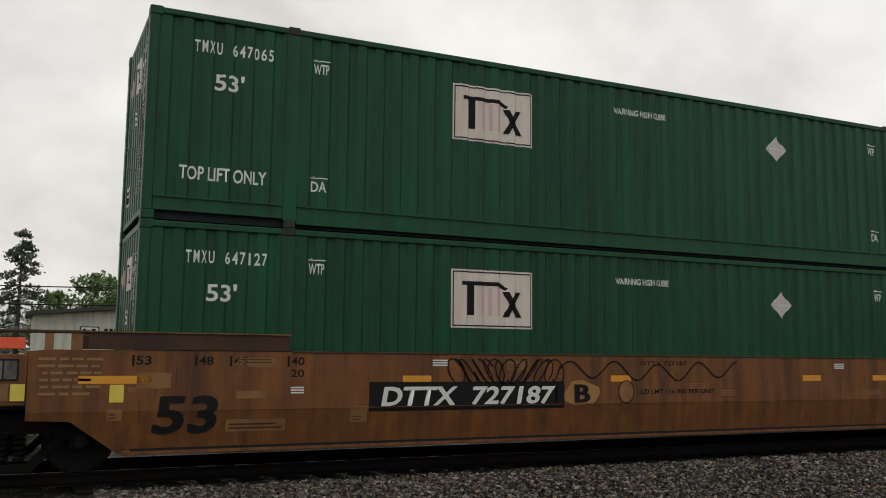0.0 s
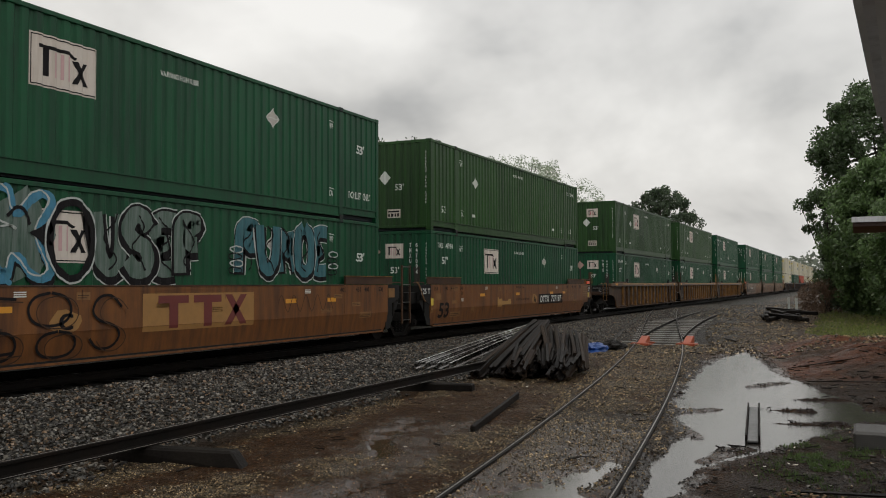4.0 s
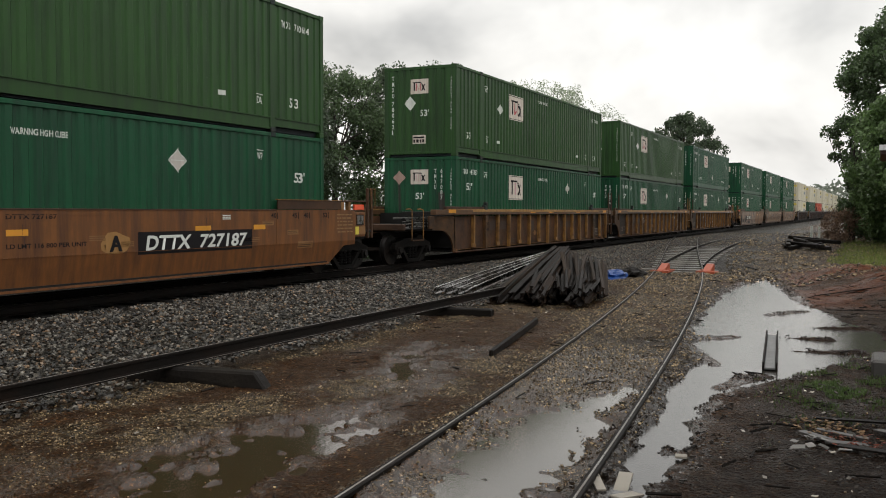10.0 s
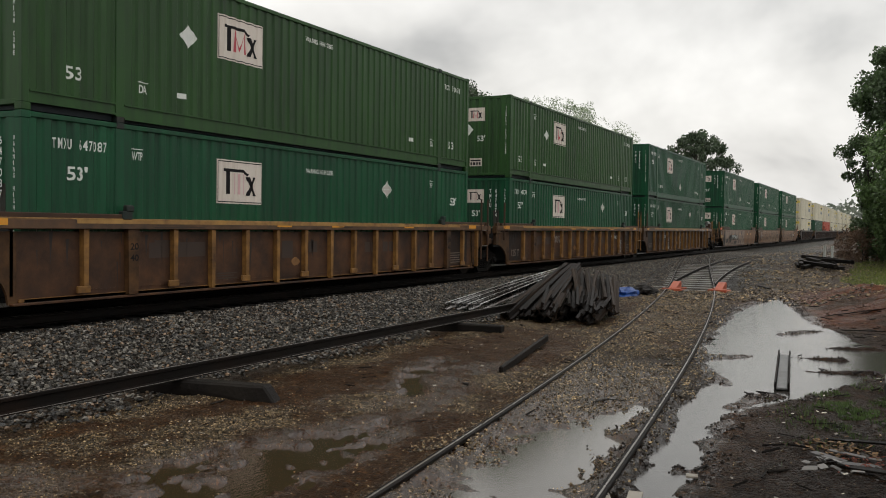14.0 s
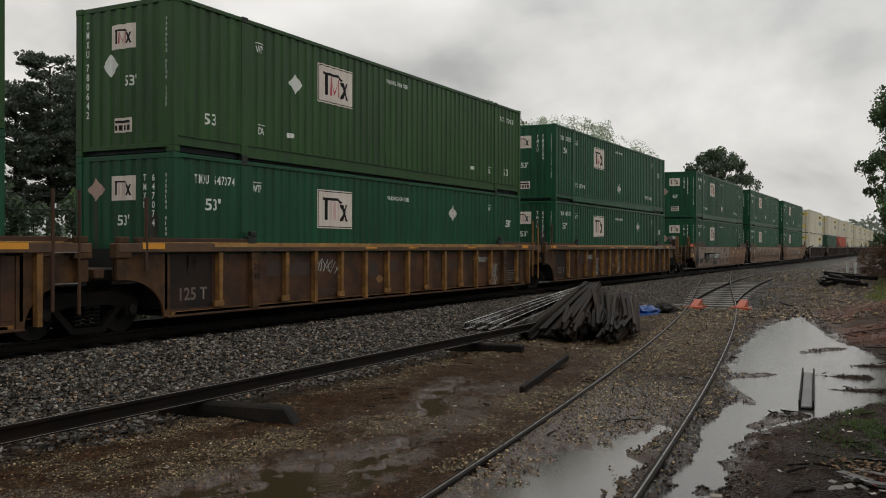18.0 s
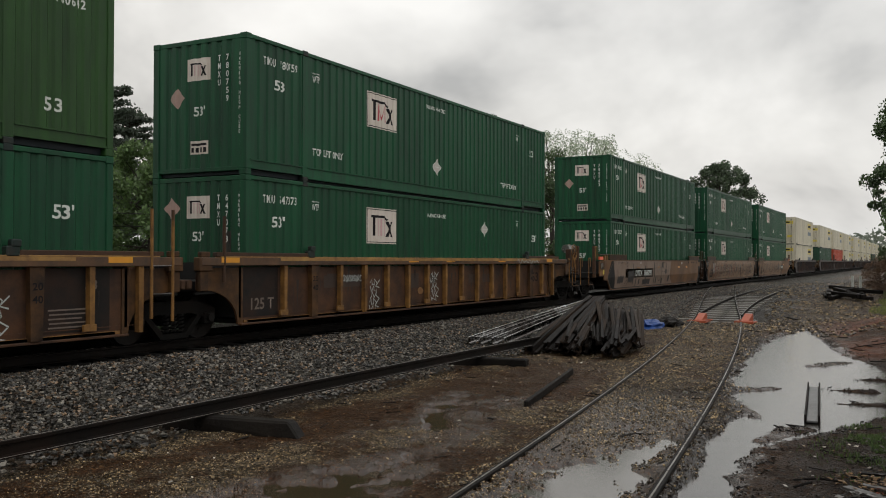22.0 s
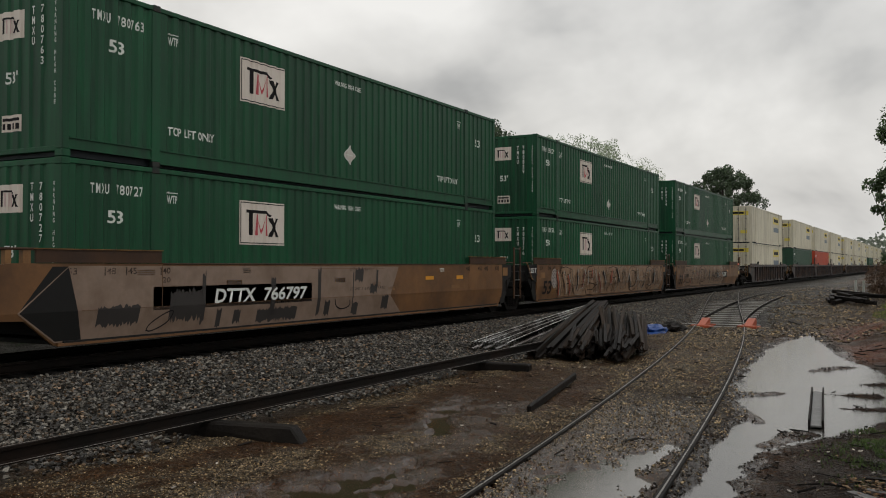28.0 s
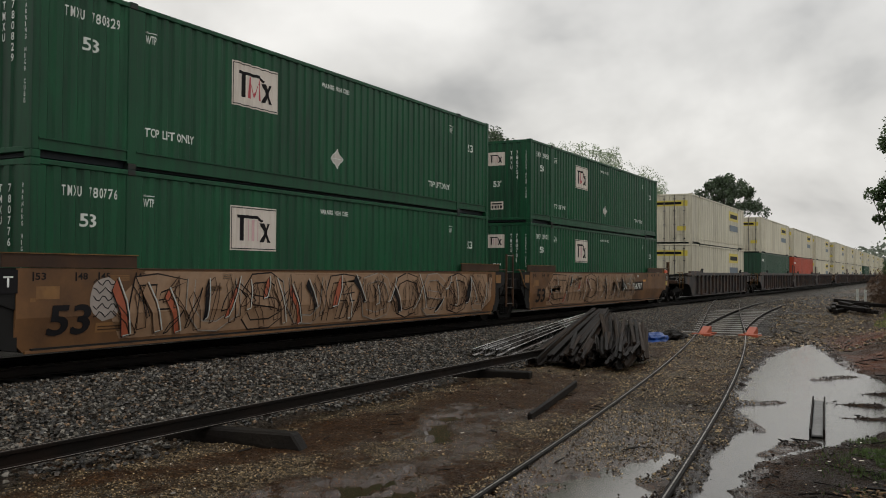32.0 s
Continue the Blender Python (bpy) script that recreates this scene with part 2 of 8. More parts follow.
def box(bm, x0, y0, z0, x1, y1, z1, bevel=0.0, mi=0):
    r = bmesh.ops.create_cube(bm, size=1)
    vs = r["verts"]
    bmesh.ops.scale(bm, vec=(abs(x1 - x0), abs(y1 - y0), abs(z1 - z0)), verts=vs)
    bmesh.ops.translate(bm, vec=((x0 + x1) / 2, (y0 + y1) / 2, (z0 + z1) / 2), verts=vs)
    fs = {f for v in vs for f in v.link_faces}
    for f in fs:
        f.material_index = mi
    if bevel:
        bmesh.ops.bevel(bm, geom=list({e for v in vs for e in v.link_edges}), offset=bevel, segments=1, affect='EDGES', profile=0.5)
    return bm


def boxes(*rows, bevel=0.0):
    bm = bmesh.new()
    for r in rows:
        box(bm, *r, bevel=bevel)
    return bm


def prism(bm, pts, y0, y1):
    """A polygon in x and z, drawn out from y0 to y1."""
    a = [bm.verts.new((x, y0, z)) for x, z in pts]
    b = [bm.verts.new((x, y1, z)) for x, z in pts]
    n = len(pts)
    bm.faces.new(a)
    bm.faces.new(b[::-1])
    for i in range(n):
        bm.faces.new((a[i], b[i], b[(i + 1) % n], a[(i + 1) % n]))
    bmesh.ops.recalc_face_normals(bm, faces=bm.faces)
    return bm


def tube(bm, p0, p1, r, n=8, r1=None, caps=True):
    p0, p1 = Vector(p0), Vector(p1)
    d = p1 - p0
    q = d.to_track_quat('Z', 'Y').to_matrix().to_4x4()
    bmesh.ops.create_cone(bm, cap_ends=caps, cap_tris=False, segments=n, radius1=r, radius2=r if r1 is None else r1, depth=d.length,
                          matrix=Matrix.Translation((p0 + p1) / 2) @ q)
    return bm


def bent_tube(bm, pts, r, n=6):
    for a, b in zip(pts, pts[1:]):
        tube(bm, a, b, r, n)
    return bm


def sweep(bm, profile, pts, up=(0, 0, 1)):
    """A closed profile (across, up) drawn along a line of points."""
    pts = [Vector(p) for p in pts]
    rings = []
    for i, p in enumerate(pts):
        d = (pts[min(i + 1, len(pts) - 1)] - pts[max(i - 1, 0)]).normalized()
        s = d.cross(Vector(up)).normalized()
        u = s.cross(d)
        rings.append([bm.verts.new(p + s * a + u * b) for a, b in profile])
    n = len(profile)
    for a, b in zip(rings, rings[1:]):
        for i in range(n):
            bm.faces.new((a[i], a[(i + 1) % n], b[(i + 1) % n], b[i]))
    bm.faces.new(rings[0])
    bm.faces.new(rings[-1][::-1])
    bmesh.ops.recalc_face_normals(bm, faces=bm.faces)
    return bm


RAIL_PROFILE = [(-0.07, 0), (0.07, 0), (0.07, 0.012), (0.012, 0.03), (0.01, 0.118), (0.036, 0.13), (0.036, 0.158), (0.028, 0.165),
                (-0.028, 0.165), (-0.036, 0.158), (-0.036, 0.13), (-0.01, 0.118), (-0.012, 0.03), (-0.07, 0.012)]


# ---- paint that lies on a wall: flat shapes and lettering, laid over the corrugation ----
PITCH = 0.28
SKIN = -1.42        # outer face of a car's side
CREASE, SLOPE = 0.42, 0.16      # below this height a smooth car's side slopes inwards


def side_depth(x):
    """How far the corrugated wall stands back from its outer ridges at x."""
    if not (0.16 < x < 1.86 or 2.10 < x < 14.05 or 14.29 < x < 16.0):
        return 0.0
    s = (x - 0.16) % PITCH
    if s < 0.125:
        return 0.0
    if s < 0.160:
        return (s - 0.125) / 0.035 * 0.030
    if s < 0.245:
        return 0.030
    return (PITCH - s) / 0.035 * 0.030


def breaks(x0, x1):
    out, k = [], int((x0 - 0.16) // PITCH) - 1
    while 0.16 + k * PITCH < x1:
        out += [v for v in (0.16 + k * PITCH + s for s in (0.0, 0.125, 0.160, 0.245)) if x0 < v < x1]
        k += 1
    return out


TEXTS = {}


def text_shape(text, height, width=None, shear=0.0):
    """A bmesh of lettering in the built-in font, lower left corner at the origin."""
    key = text
    if key not in TEXTS:
        cu = bpy.data.curves.new("lettering", "FONT")
        cu.body = text
        cu.resolution_u = 3
        cu.offset = 0.018
        ob = bpy.data.objects.new("lettering", cu)
        scene.collection.objects.link(ob)
        bpy.context.view_layer.update()
        me = bpy.data.meshes.new_from_object(ob.evaluated_get(bpy.context.evaluated_depsgraph_get()))
        bpy.data.objects.remove(ob)
        TEXTS[key] = me
    bm = bmesh.new()
    bm.from_mesh(TEXTS[key])
    xs = [v.co.x for v in bm.verts]
    ys = [v.co.y for v in bm.verts]
    x0, y0 = min(xs), min(ys)
    sy = height / (max(ys) - y0)
    sx = sy if width is None else width / (max(xs) - x0)
    for v in bm.verts:
        yy = (v.co.y - y0) * sy
        v.co = ((v.co.x - x0) * sx + shear * yy, yy, 0)
    return bm


def shape(*polys):
    """A flat bmesh of polygons."""
    bm = bmesh.new()
    for p in polys:
        vs = [bm.verts.new((x, y, 0)) for x, y in p]
        try:
            bm.faces.new(vs)
        except ValueError:
            pass
    bmesh.ops.remove_doubles(bm, verts=bm.verts, dist=1e-4)
    bmesh.ops.triangulate(bm, faces=bm.faces)
    return bm


def rect(x0, y0, x1, y1):
    return [(x0, y0), (x1, y0), (x1, y1), (x0, y1)]


def stroke(pts, w):
    """A brushed line as a run of quads."""
    out = []
    n = len(pts)
    side = []
    for i in range(n):
        a, b = Vector(pts[max(i - 1, 0)]), Vector(pts[min(i + 1, n - 1)])
        d = (b - a).normalized() if (b - a).length > 1e-9 else Vector((1, 0))
        side.append((Vector(pts[i]) + Vector((-d.y, d.x)) * w / 2, Vector(pts[i]) - Vector((-d.y, d.x)) * w / 2))
    for (a, b), (c, d) in zip(side, side[1:]):
        out.append([tuple(a), tuple(b), tuple(d), tuple(c)])
    return out


def lay_side(bm, y, x=0.0, z=0.0, layer=1, folded=True, far=False):
    """Turns a flat shape (x, height) into paint on the near side wall whose ridges are at y."""
    bmesh.ops.translate(bm, vec=(x, z, 0), verts=bm.verts)
    if folded and bm.verts:
        xs = [v.co.x for v in bm.verts]
        for b in breaks(min(xs), max(xs)):
            bmesh.ops.bisect_plane(bm, geom=bm.verts[:] + bm.edges[:] + bm.faces[:], plane_co=(b, 0, 0), plane_no=(1, 0, 0), dist=1e-5)
    creased = not folded and y == SKIN
    if creased:
        bmesh.ops.bisect_plane(bm, geom=bm.verts[:] + bm.edges[:] + bm.faces[:], plane_co=(0, CREASE, 0), plane_no=(0, 1, 0), dist=1e-5)
    for v in bm.verts:
        d = side_depth(v.co.x) if folded else max(0.0, CREASE - v.co.y) * SLOPE if creased else 0.0
        v.co = (v.co.x, y + d - 0.0035 * layer, v.co.y)
    bm.normal_update()
    flip = [f for f in bm.faces if f.normal.y > 0]
    if flip:
        bmesh.ops.reverse_faces(bm, faces=flip)
    return bm


def end_depth(y):
    s = (y + 1.02) % PITCH
    if abs(y) > 1.04 or s < 0.125:
        return 0.0
    if s < 0.160:
        return (s - 0.125) / 0.035 * 0.03
    return 0.03 if s < 0.245 else (PITCH - s) / 0.035 * 0.03


def lay_end(bm, y=0.0, z=0.0, layer=1, folded=True):
    """Paint on the leading end wall, which faces -x; the shape's x runs towards the near side."""
    bmesh.ops.translate(bm, vec=(-y, z, 0), verts=bm.verts)
    if folded:
        xs = [v.co.x for v in bm.verts]
        k = -2
        while k < 9:
            for s in (0.0, 0.125, 0.160, 0.245):
                b = -(-1.02 + k * PITCH + s)
                if min(xs) < b < max(xs):
                    bmesh.ops.bisect_plane(bm, geom=bm.verts[:] + bm.edges[:] + bm.faces[:], plane_co=(b, 0, 0), plane_no=(1, 0, 0), dist=1e-5)
            k += 1
    for v in bm.verts:
        yy = -v.co.x
        v.co = (0.025 + (end_depth(yy) if folded else 0) - 0.0035 * layer, yy, v.co.y)
    bm.normal_update()
    flip = [f for f in bm.faces if f.normal.x > 0]
    if flip:
        bmesh.ops.reverse_faces(bm, faces=flip)
    return bm


def blob(cx, cz, rx, rz, seed, n=18, jag=0.12):
    r = random.Random(seed)
    return [(cx + math.cos(a) * rx * (1 + r.uniform(-jag, jag)), cz + math.sin(a) * rz * (1 + r.uniform(-jag, jag))) for a in (k * math.tau / n for k in range(n))]


def letter_bars(n, w, h, gap=0.35):
    """Plain bars in place of lettering."""
    step = w / n
    return [rect(i * step, 0, i * step + step * (1 - gap), h) for i in range(n)]


# ---- containers ----
SHARED = {}
RIDGE = -1.275      # outer ridges of the corrugated side


def wave(x0, x1, depth_at, marks):
    xs = sorted({x0, x1, *[m for m in marks if x0 < m < x1]})
    return [(x, depth_at(x)) for x in xs]


def close_sheet(bm, lo, hi, off):
    """Gives a folded sheet its thickness."""
    o = Vector(off)
    lo2, hi2 = [bm.verts.new(v.co + o) for v in lo], [bm.verts.new(v.co + o) for v in hi]
    n = len(lo)
    for i in range(n - 1):
        bm.faces.new((hi2[i], hi2[i + 1], lo2[i + 1], lo2[i]))
        bm.faces.new((lo[i], lo2[i], lo2[i + 1], lo[i + 1]))
        bm.faces.new((hi[i], hi[i + 1], hi2[i + 1], hi2[i]))
    for i in (0, n - 1):
        bm.faces.new((lo[i], hi[i], hi2[i], lo2[i]))
    bmesh.ops.recalc_face_normals(bm, faces=bm.faces)


def corrugated_side(x0, x1, z0, z1):
    bm = bmesh.new()
    pts = wave(x0, x1, side_depth, breaks(x0, x1))
    lo = [bm.verts.new((x, RIDGE + d, z0)) for x, d in pts]
    hi = [bm.verts.new((x, RIDGE + d, z1)) for x, d in pts]
    for i in range(len(pts) - 1):
        bm.faces.new((lo[i], lo[i + 1], hi[i + 1], hi[i]))
    close_sheet(bm, lo, hi, (0, 0.05, 0))
    return bm


def corrugated_end(z0, z1):
    bm = bmesh.new()
    ys = sorted({-1.14, 1.14, *[-1.02 + k * PITCH + s for k in range(8) for s in (0, 0.125, 0.16, 0.245) if -1.02 + k * PITCH + s < 1.04]})
    lo = [bm.verts.new((0.025 + end_depth(y), y, z0)) for y in ys]
    hi = [bm.verts.new((0.025 + end_depth(y), y, z1)) for y in ys]
    for i in range(len(ys) - 1):
        bm.faces.new((lo[i + 1], lo[i], hi[i], hi[i + 1]))
    close_sheet(bm, lo, hi, (0.045, 0, 0))
    return bm


def smooth_side(x0, x1, z0, z1):
    bm = bmesh.new()
    pts = [(x0, 0.012)]
    x = x0 + 0.3
    while x < x1 - 0.2:
        pts += [(x - 0.024, 0.012), (x - 0.02, 0.0), (x + 0.02, 0.0), (x + 0.024, 0.012)]
        x += 0.61
    pts.append((x1, 0.012))
    lo = [bm.verts.new((x, RIDGE + d, z0)) for x, d in pts]
    hi = [bm.verts.new((x, RIDGE + d, z1)) for x, d in pts]
    for i in range(len(pts) - 1):
        bm.faces.new((lo[i], lo[i + 1], hi[i + 1], hi[i]))
    close_sheet(bm, lo, hi, (0, 0.05, 0))
    return bm


def container_meshes(paint, flat=False):
    """The shared meshes of one kind of container, by part name."""
    key = (paint.name, flat)
    if key in SHARED:
        return SHARED[key]
    H, Lx = BOX_H, BOX_L
    out = []
    add = lambda name, bm, m=paint, sm=False: out.append((name, mesh_of(name, bm, m, sm)))
    wall = smooth_side if flat else corrugated_side
    turn = Matrix.Translation((Lx, 0, 0)) @ Matrix.Rotation(math.pi, 4, 'Z')
    for a, b in ((0.13, 1.88), (2.08, 14.074), (14.274, Lx - 0.13)):
        add("side_wall", wall(a, b, 0.33, H - 0.09))
    for a, b in ((0.13, 1.88), (2.08, 14.074), (14.274, Lx - 0.13)):
        bm = wall(a, b, 0.33, H - 0.09)
        bm.transform(turn)
        add("side_wall", bm)
    if flat:
        bm = boxes((0.03, -1.14, 0.16, 0.07, -0.008, H - 0.12), bevel=0.008)
        add("door", bm)
        add("door", boxes((0.03, 0.008, 0.16, 0.07, 1.14, H - 0.12), bevel=0.008))
        for y in (-0.85, -0.3, 0.3, 0.85):
            bm = tube(bmesh.new(), (0.0, y, 0.1), (0.0, y, H - 0.08), 0.02, 6)
            for z in (0.3, 1.1, 1.9, 2.6):
                box(bm, -0.02, y - 0.06, z - 0.03, 0.03, y + 0.06, z + 0.03)
            add("lock_rod", bm, STEEL)
        for z in (0.55, 1.05, 1.55, 2.05):
            add("door_stiffener", boxes((0.012, -1.1, z - 0.02, 0.03, 1.1, z + 0.02)))
    else:
        add("end_wall", corrugated_end(0.17, H - 0.1))
    add("end_wall", boxes((Lx - 0.07, -1.14, 0.17, Lx - 0.03, 1.14, H - 0.1)))
    bm = bmesh.new()
    box(bm, 0.06, -1.24, H - 0.06, Lx - 0.06, 1.24, H - 0.03)
    add("roof", bm)
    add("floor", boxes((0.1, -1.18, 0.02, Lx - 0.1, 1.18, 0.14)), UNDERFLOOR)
    for y in (-1.0, 1.0):
        s = 1 if y > 0 else -1
        add("top_rail", boxes((0.14, s * 1.235, H - 0.1, Lx - 0.14, s * 1.295, H - 0.012), bevel=0.012))
        for a, b, low in ((0.14, 1.88, 0.13), (2.08, Lx - 2.08, 0.062), (Lx - 1.88, Lx - 0.14, 0.13)):
            bm = boxes((a, s * 1.225, low, b, s * 1.272, 0.315), bevel=0.006)
            box(bm, a, s * 1.235, 0.305, b, s * 1.297, 0.330)
            box(bm, a, s * 1.235, low, b, s * 1.292, low + 0.03)
            add("bottom_rail", bm)
    for x in (0.0, Lx):
        s = 1 if x == 0 else -1
        add("end_rail", boxes((x + s * 0.02, -1.14, H - 0.11, x + s * 0.09, 1.14, H - 0.01), bevel=0.01))
        add("end_rail", boxes((x + s * 0.02, -1.14, 0.09, x + s * 0.09, 1.14, 0.18), bevel=0.01))
        for y in (-1, 1):
            bm = boxes((x, y * 1.13, 0.12, x + s * 0.135, y * 1.30, H - 0.12), bevel=0.012)
            add("corner_post", bm)
            for z in (0.0, H - 0.125):
                add("corner_casting", boxes((x - s * 0.004, y * 1.12, z, x + s * 0.165, y * 1.304, z + 0.125), bevel=0.012), paint)
    for x in (1.98, Lx - 1.98):
        for y in (-1, 1):
            add("lifting_post", boxes((x - 0.1, y * 1.22, 0.1, x + 0.1, y * 1.292, H - 0.1), bevel=0.008))
            bm = boxes((x - 0.085, y * 1.15, H - 0.11, x + 0.085, y * 1.306, H + 0.006), bevel=0.01)
            box(bm, x - 0.035, y * 1.306, H - 0.075, x + 0.035, y * 1.309, H - 0.035)
            add("lifting_casting", bm, CASTING)
            add("lifting_casting", boxes((x - 0.085, y * 1.15, 0.0, x + 0.085, y * 1.306, 0.1), bevel=0.01), CASTING)
    SHARED[key] = out
    return out


DECALS = {}
DATA_PAINT = mat("worn_pale_data_paint", (0.16, 0.19, 0.15), 0.55, vary=0.3, bump=0)
RUST_STREAK = mat("dark_rust_streak", (0.016, 0.018, 0.012), 0.6, vary=0.5, dirt=(0.04, 0.018, 0.012), bump=0)


def decal(parent, name, key, make, material, label=""):
    """A painted mark; alike marks share one mesh."""
    k = (name, key, material.name)
    if k not in DECALS:
        DECALS[k] = mesh_of(name, make(), material)
    return put(name, DECALS[k], parent, None, label)


def side_text(c, text, x, z, h, w=None, material=None, name="lettering", y=RIDGE, folded=True, layer=1, shear=0.0):
    material = material or WHITE
    return decal(c, name, (text, x, z, h, w, y, folded), lambda: lay_side(text_shape(text, h, w, shear), y, x, z, layer, folded), material)


def side_shape(c, name, key, polys, material, layer=1, y=RIDGE, folded=True, label=""):
    return decal(c, name, (key, layer, y, folded), lambda: lay_side(shape(*polys), y, 0, 0, layer, folded), material, label)


def end_text(c, text, y, z, h, w=None, material=None, folded=True):
    return decal(c, "lettering", ("end", text, y, z, h, w), lambda: lay_end(text_shape(text, h, w), y, z, 9 if y < -1.05 else 1, folded), material or WHITE)


def end_shape(c, name, key, polys, material, layer=1, folded=True):
    return decal(c, name, ("end", key, layer), lambda: lay_end(shape(*polys), 0, 0, layer, folded), material)


def logo_shapes(x, z, w, h, strong=False):
    """White panel, thin dark border, a hooked roof with a post, faded bars and crossed bars, as plain shapes."""
    b = 0.035 * h
    panel = [rect(x, z, x + w, z + h)]
    e = 0.03 * h
    border = [rect(x + e, z + e, x + w - e, z + e + b * .6), rect(x + e, z + h - e - b * .6, x + w - e, z + h - e),
              rect(x + e, z + e, x + e + b * .6, z + h - e), rect(x + w - e - b * .6, z + e, x + w - e, z + h - e)]
    hook = [rect(x + .12 * w, z + .73 * h, x + .58 * w, z + .80 * h), rect(x + .19 * w, z + .22 * h, x + .27 * w, z + .74 * h),
            [(x + .58 * w, z + .80 * h), (x + .55 * w, z + .73 * h), (x + .66 * w, z + .66 * h), (x + .68 * w, z + .70 * h)]]
    if strong:
        m = [(.34, .22), (.36, .70), (.46, .30), (.56, .70), (.58, .22)]
        bars = stroke([(x + a * w, z + b * h) for a, b in m], .065 * w)
    else:
        bars = [rect(x + (.35 + .10 * k) * w, z + .22 * h, x + (.385 + .10 * k) * w, z + .70 * h) for k in range(3)]
    cross = [[(x + .62 * w, z + .2 * h), (x + .69 * w, z + .2 * h), (x + .85 * w, z + .64 * h), (x + .78 * w, z + .64 * h)],
             [(x + .78 * w, z + .2 * h), (x + .86 * w, z + .2 * h), (x + .70 * w, z + .64 * h), (x + .62 * w, z + .64 * h)]]
    return panel, border, hook, bars, cross


def logo_side(c, x0, z0, w, h, strong=False):
    p, b, k, r, x = logo_shapes(x0, z0, w, h, strong)
    key = (x0, z0, w, h, strong)
    side_shape(c, "logo_panel", key, p, PANEL, 1)
    side_shape(c, "logo_border", key, b, BLACK, 2)
    side_shape(c, "logo_mark", ("hook", key), k, BLACK, 2)
    side_shape(c, "logo_bar", ("bars", key), r, RED if strong else PINK, 2)
    side_shape(c, "logo_mark", ("cross", key), x, BLACK, 3)


def logo_end(c, strong=False):
    p, b, k, r, x = logo_shapes(-0.35, 2.02, 0.64, 0.47, strong)
    end_shape(c, "logo_panel", "p", p, PANEL, 1)
    end_shape(c, "logo_mark", "k", k + x, BLACK, 2)
    end_shape(c, "logo_bar", ("r", strong), r, RED if strong else PINK, 3)


def diamond(x, z, r):
    return [(x - r, z), (x, z - r), (x + r, z), (x, z + r)]


def placard(c, x, z, material, r=0.24):
    side_shape(c, "placard", (x, z), [diamond(x, z, r)], material, 1)
    side_shape(c, "placard_frame", (x, z), stroke([(x - r * .93, z), (x, z - r * .93), (x + r * .93, z), (x, z + r * .93), (x - r * .93, z)], 0.02)
               + [rect(x - r * .7, z - 0.008, x + r * .7, z + 0.008)], WHITE, 2)


def lift_mark(c, text, x, z):
    """Short letters with an arrow bar over them."""
    side_text(c, text, x, z, 0.15, 0.22)
    side_shape(c, "arrow_bar", (x, z), [rect(x - 0.01, z + 0.19, x + 0.24, z + 0.205), [(x - 0.03, z + 0.197), (x + 0.05, z + 0.185), (x + 0.05, z + 0.225)]], WHITE)


def column(c, text, y, ztop, h, step):
    """Letters one below another on the end wall."""
    z = ztop
    for ch in text:
        if ch != " ":
            end_text(c, ch, y + h * 0.3, z - h, h, h * (0.25 if ch in "1I" else 0.55), folded=False)
        z -= step


def grade_text(c, number, x, z, w=1.17, h=0.17):
    """Owner's code and number."""
    step = w / 11.6
    for k, ch in enumerate("TMXU  " + number):
        if ch != " ":
            thin = ch in "1I"
            side_text(c, ch, x + (k - (0.9 if k > 3 else 0)) * step + (0.22 * step if thin else 0), z, h, step * (0.28 if thin else 0.74))


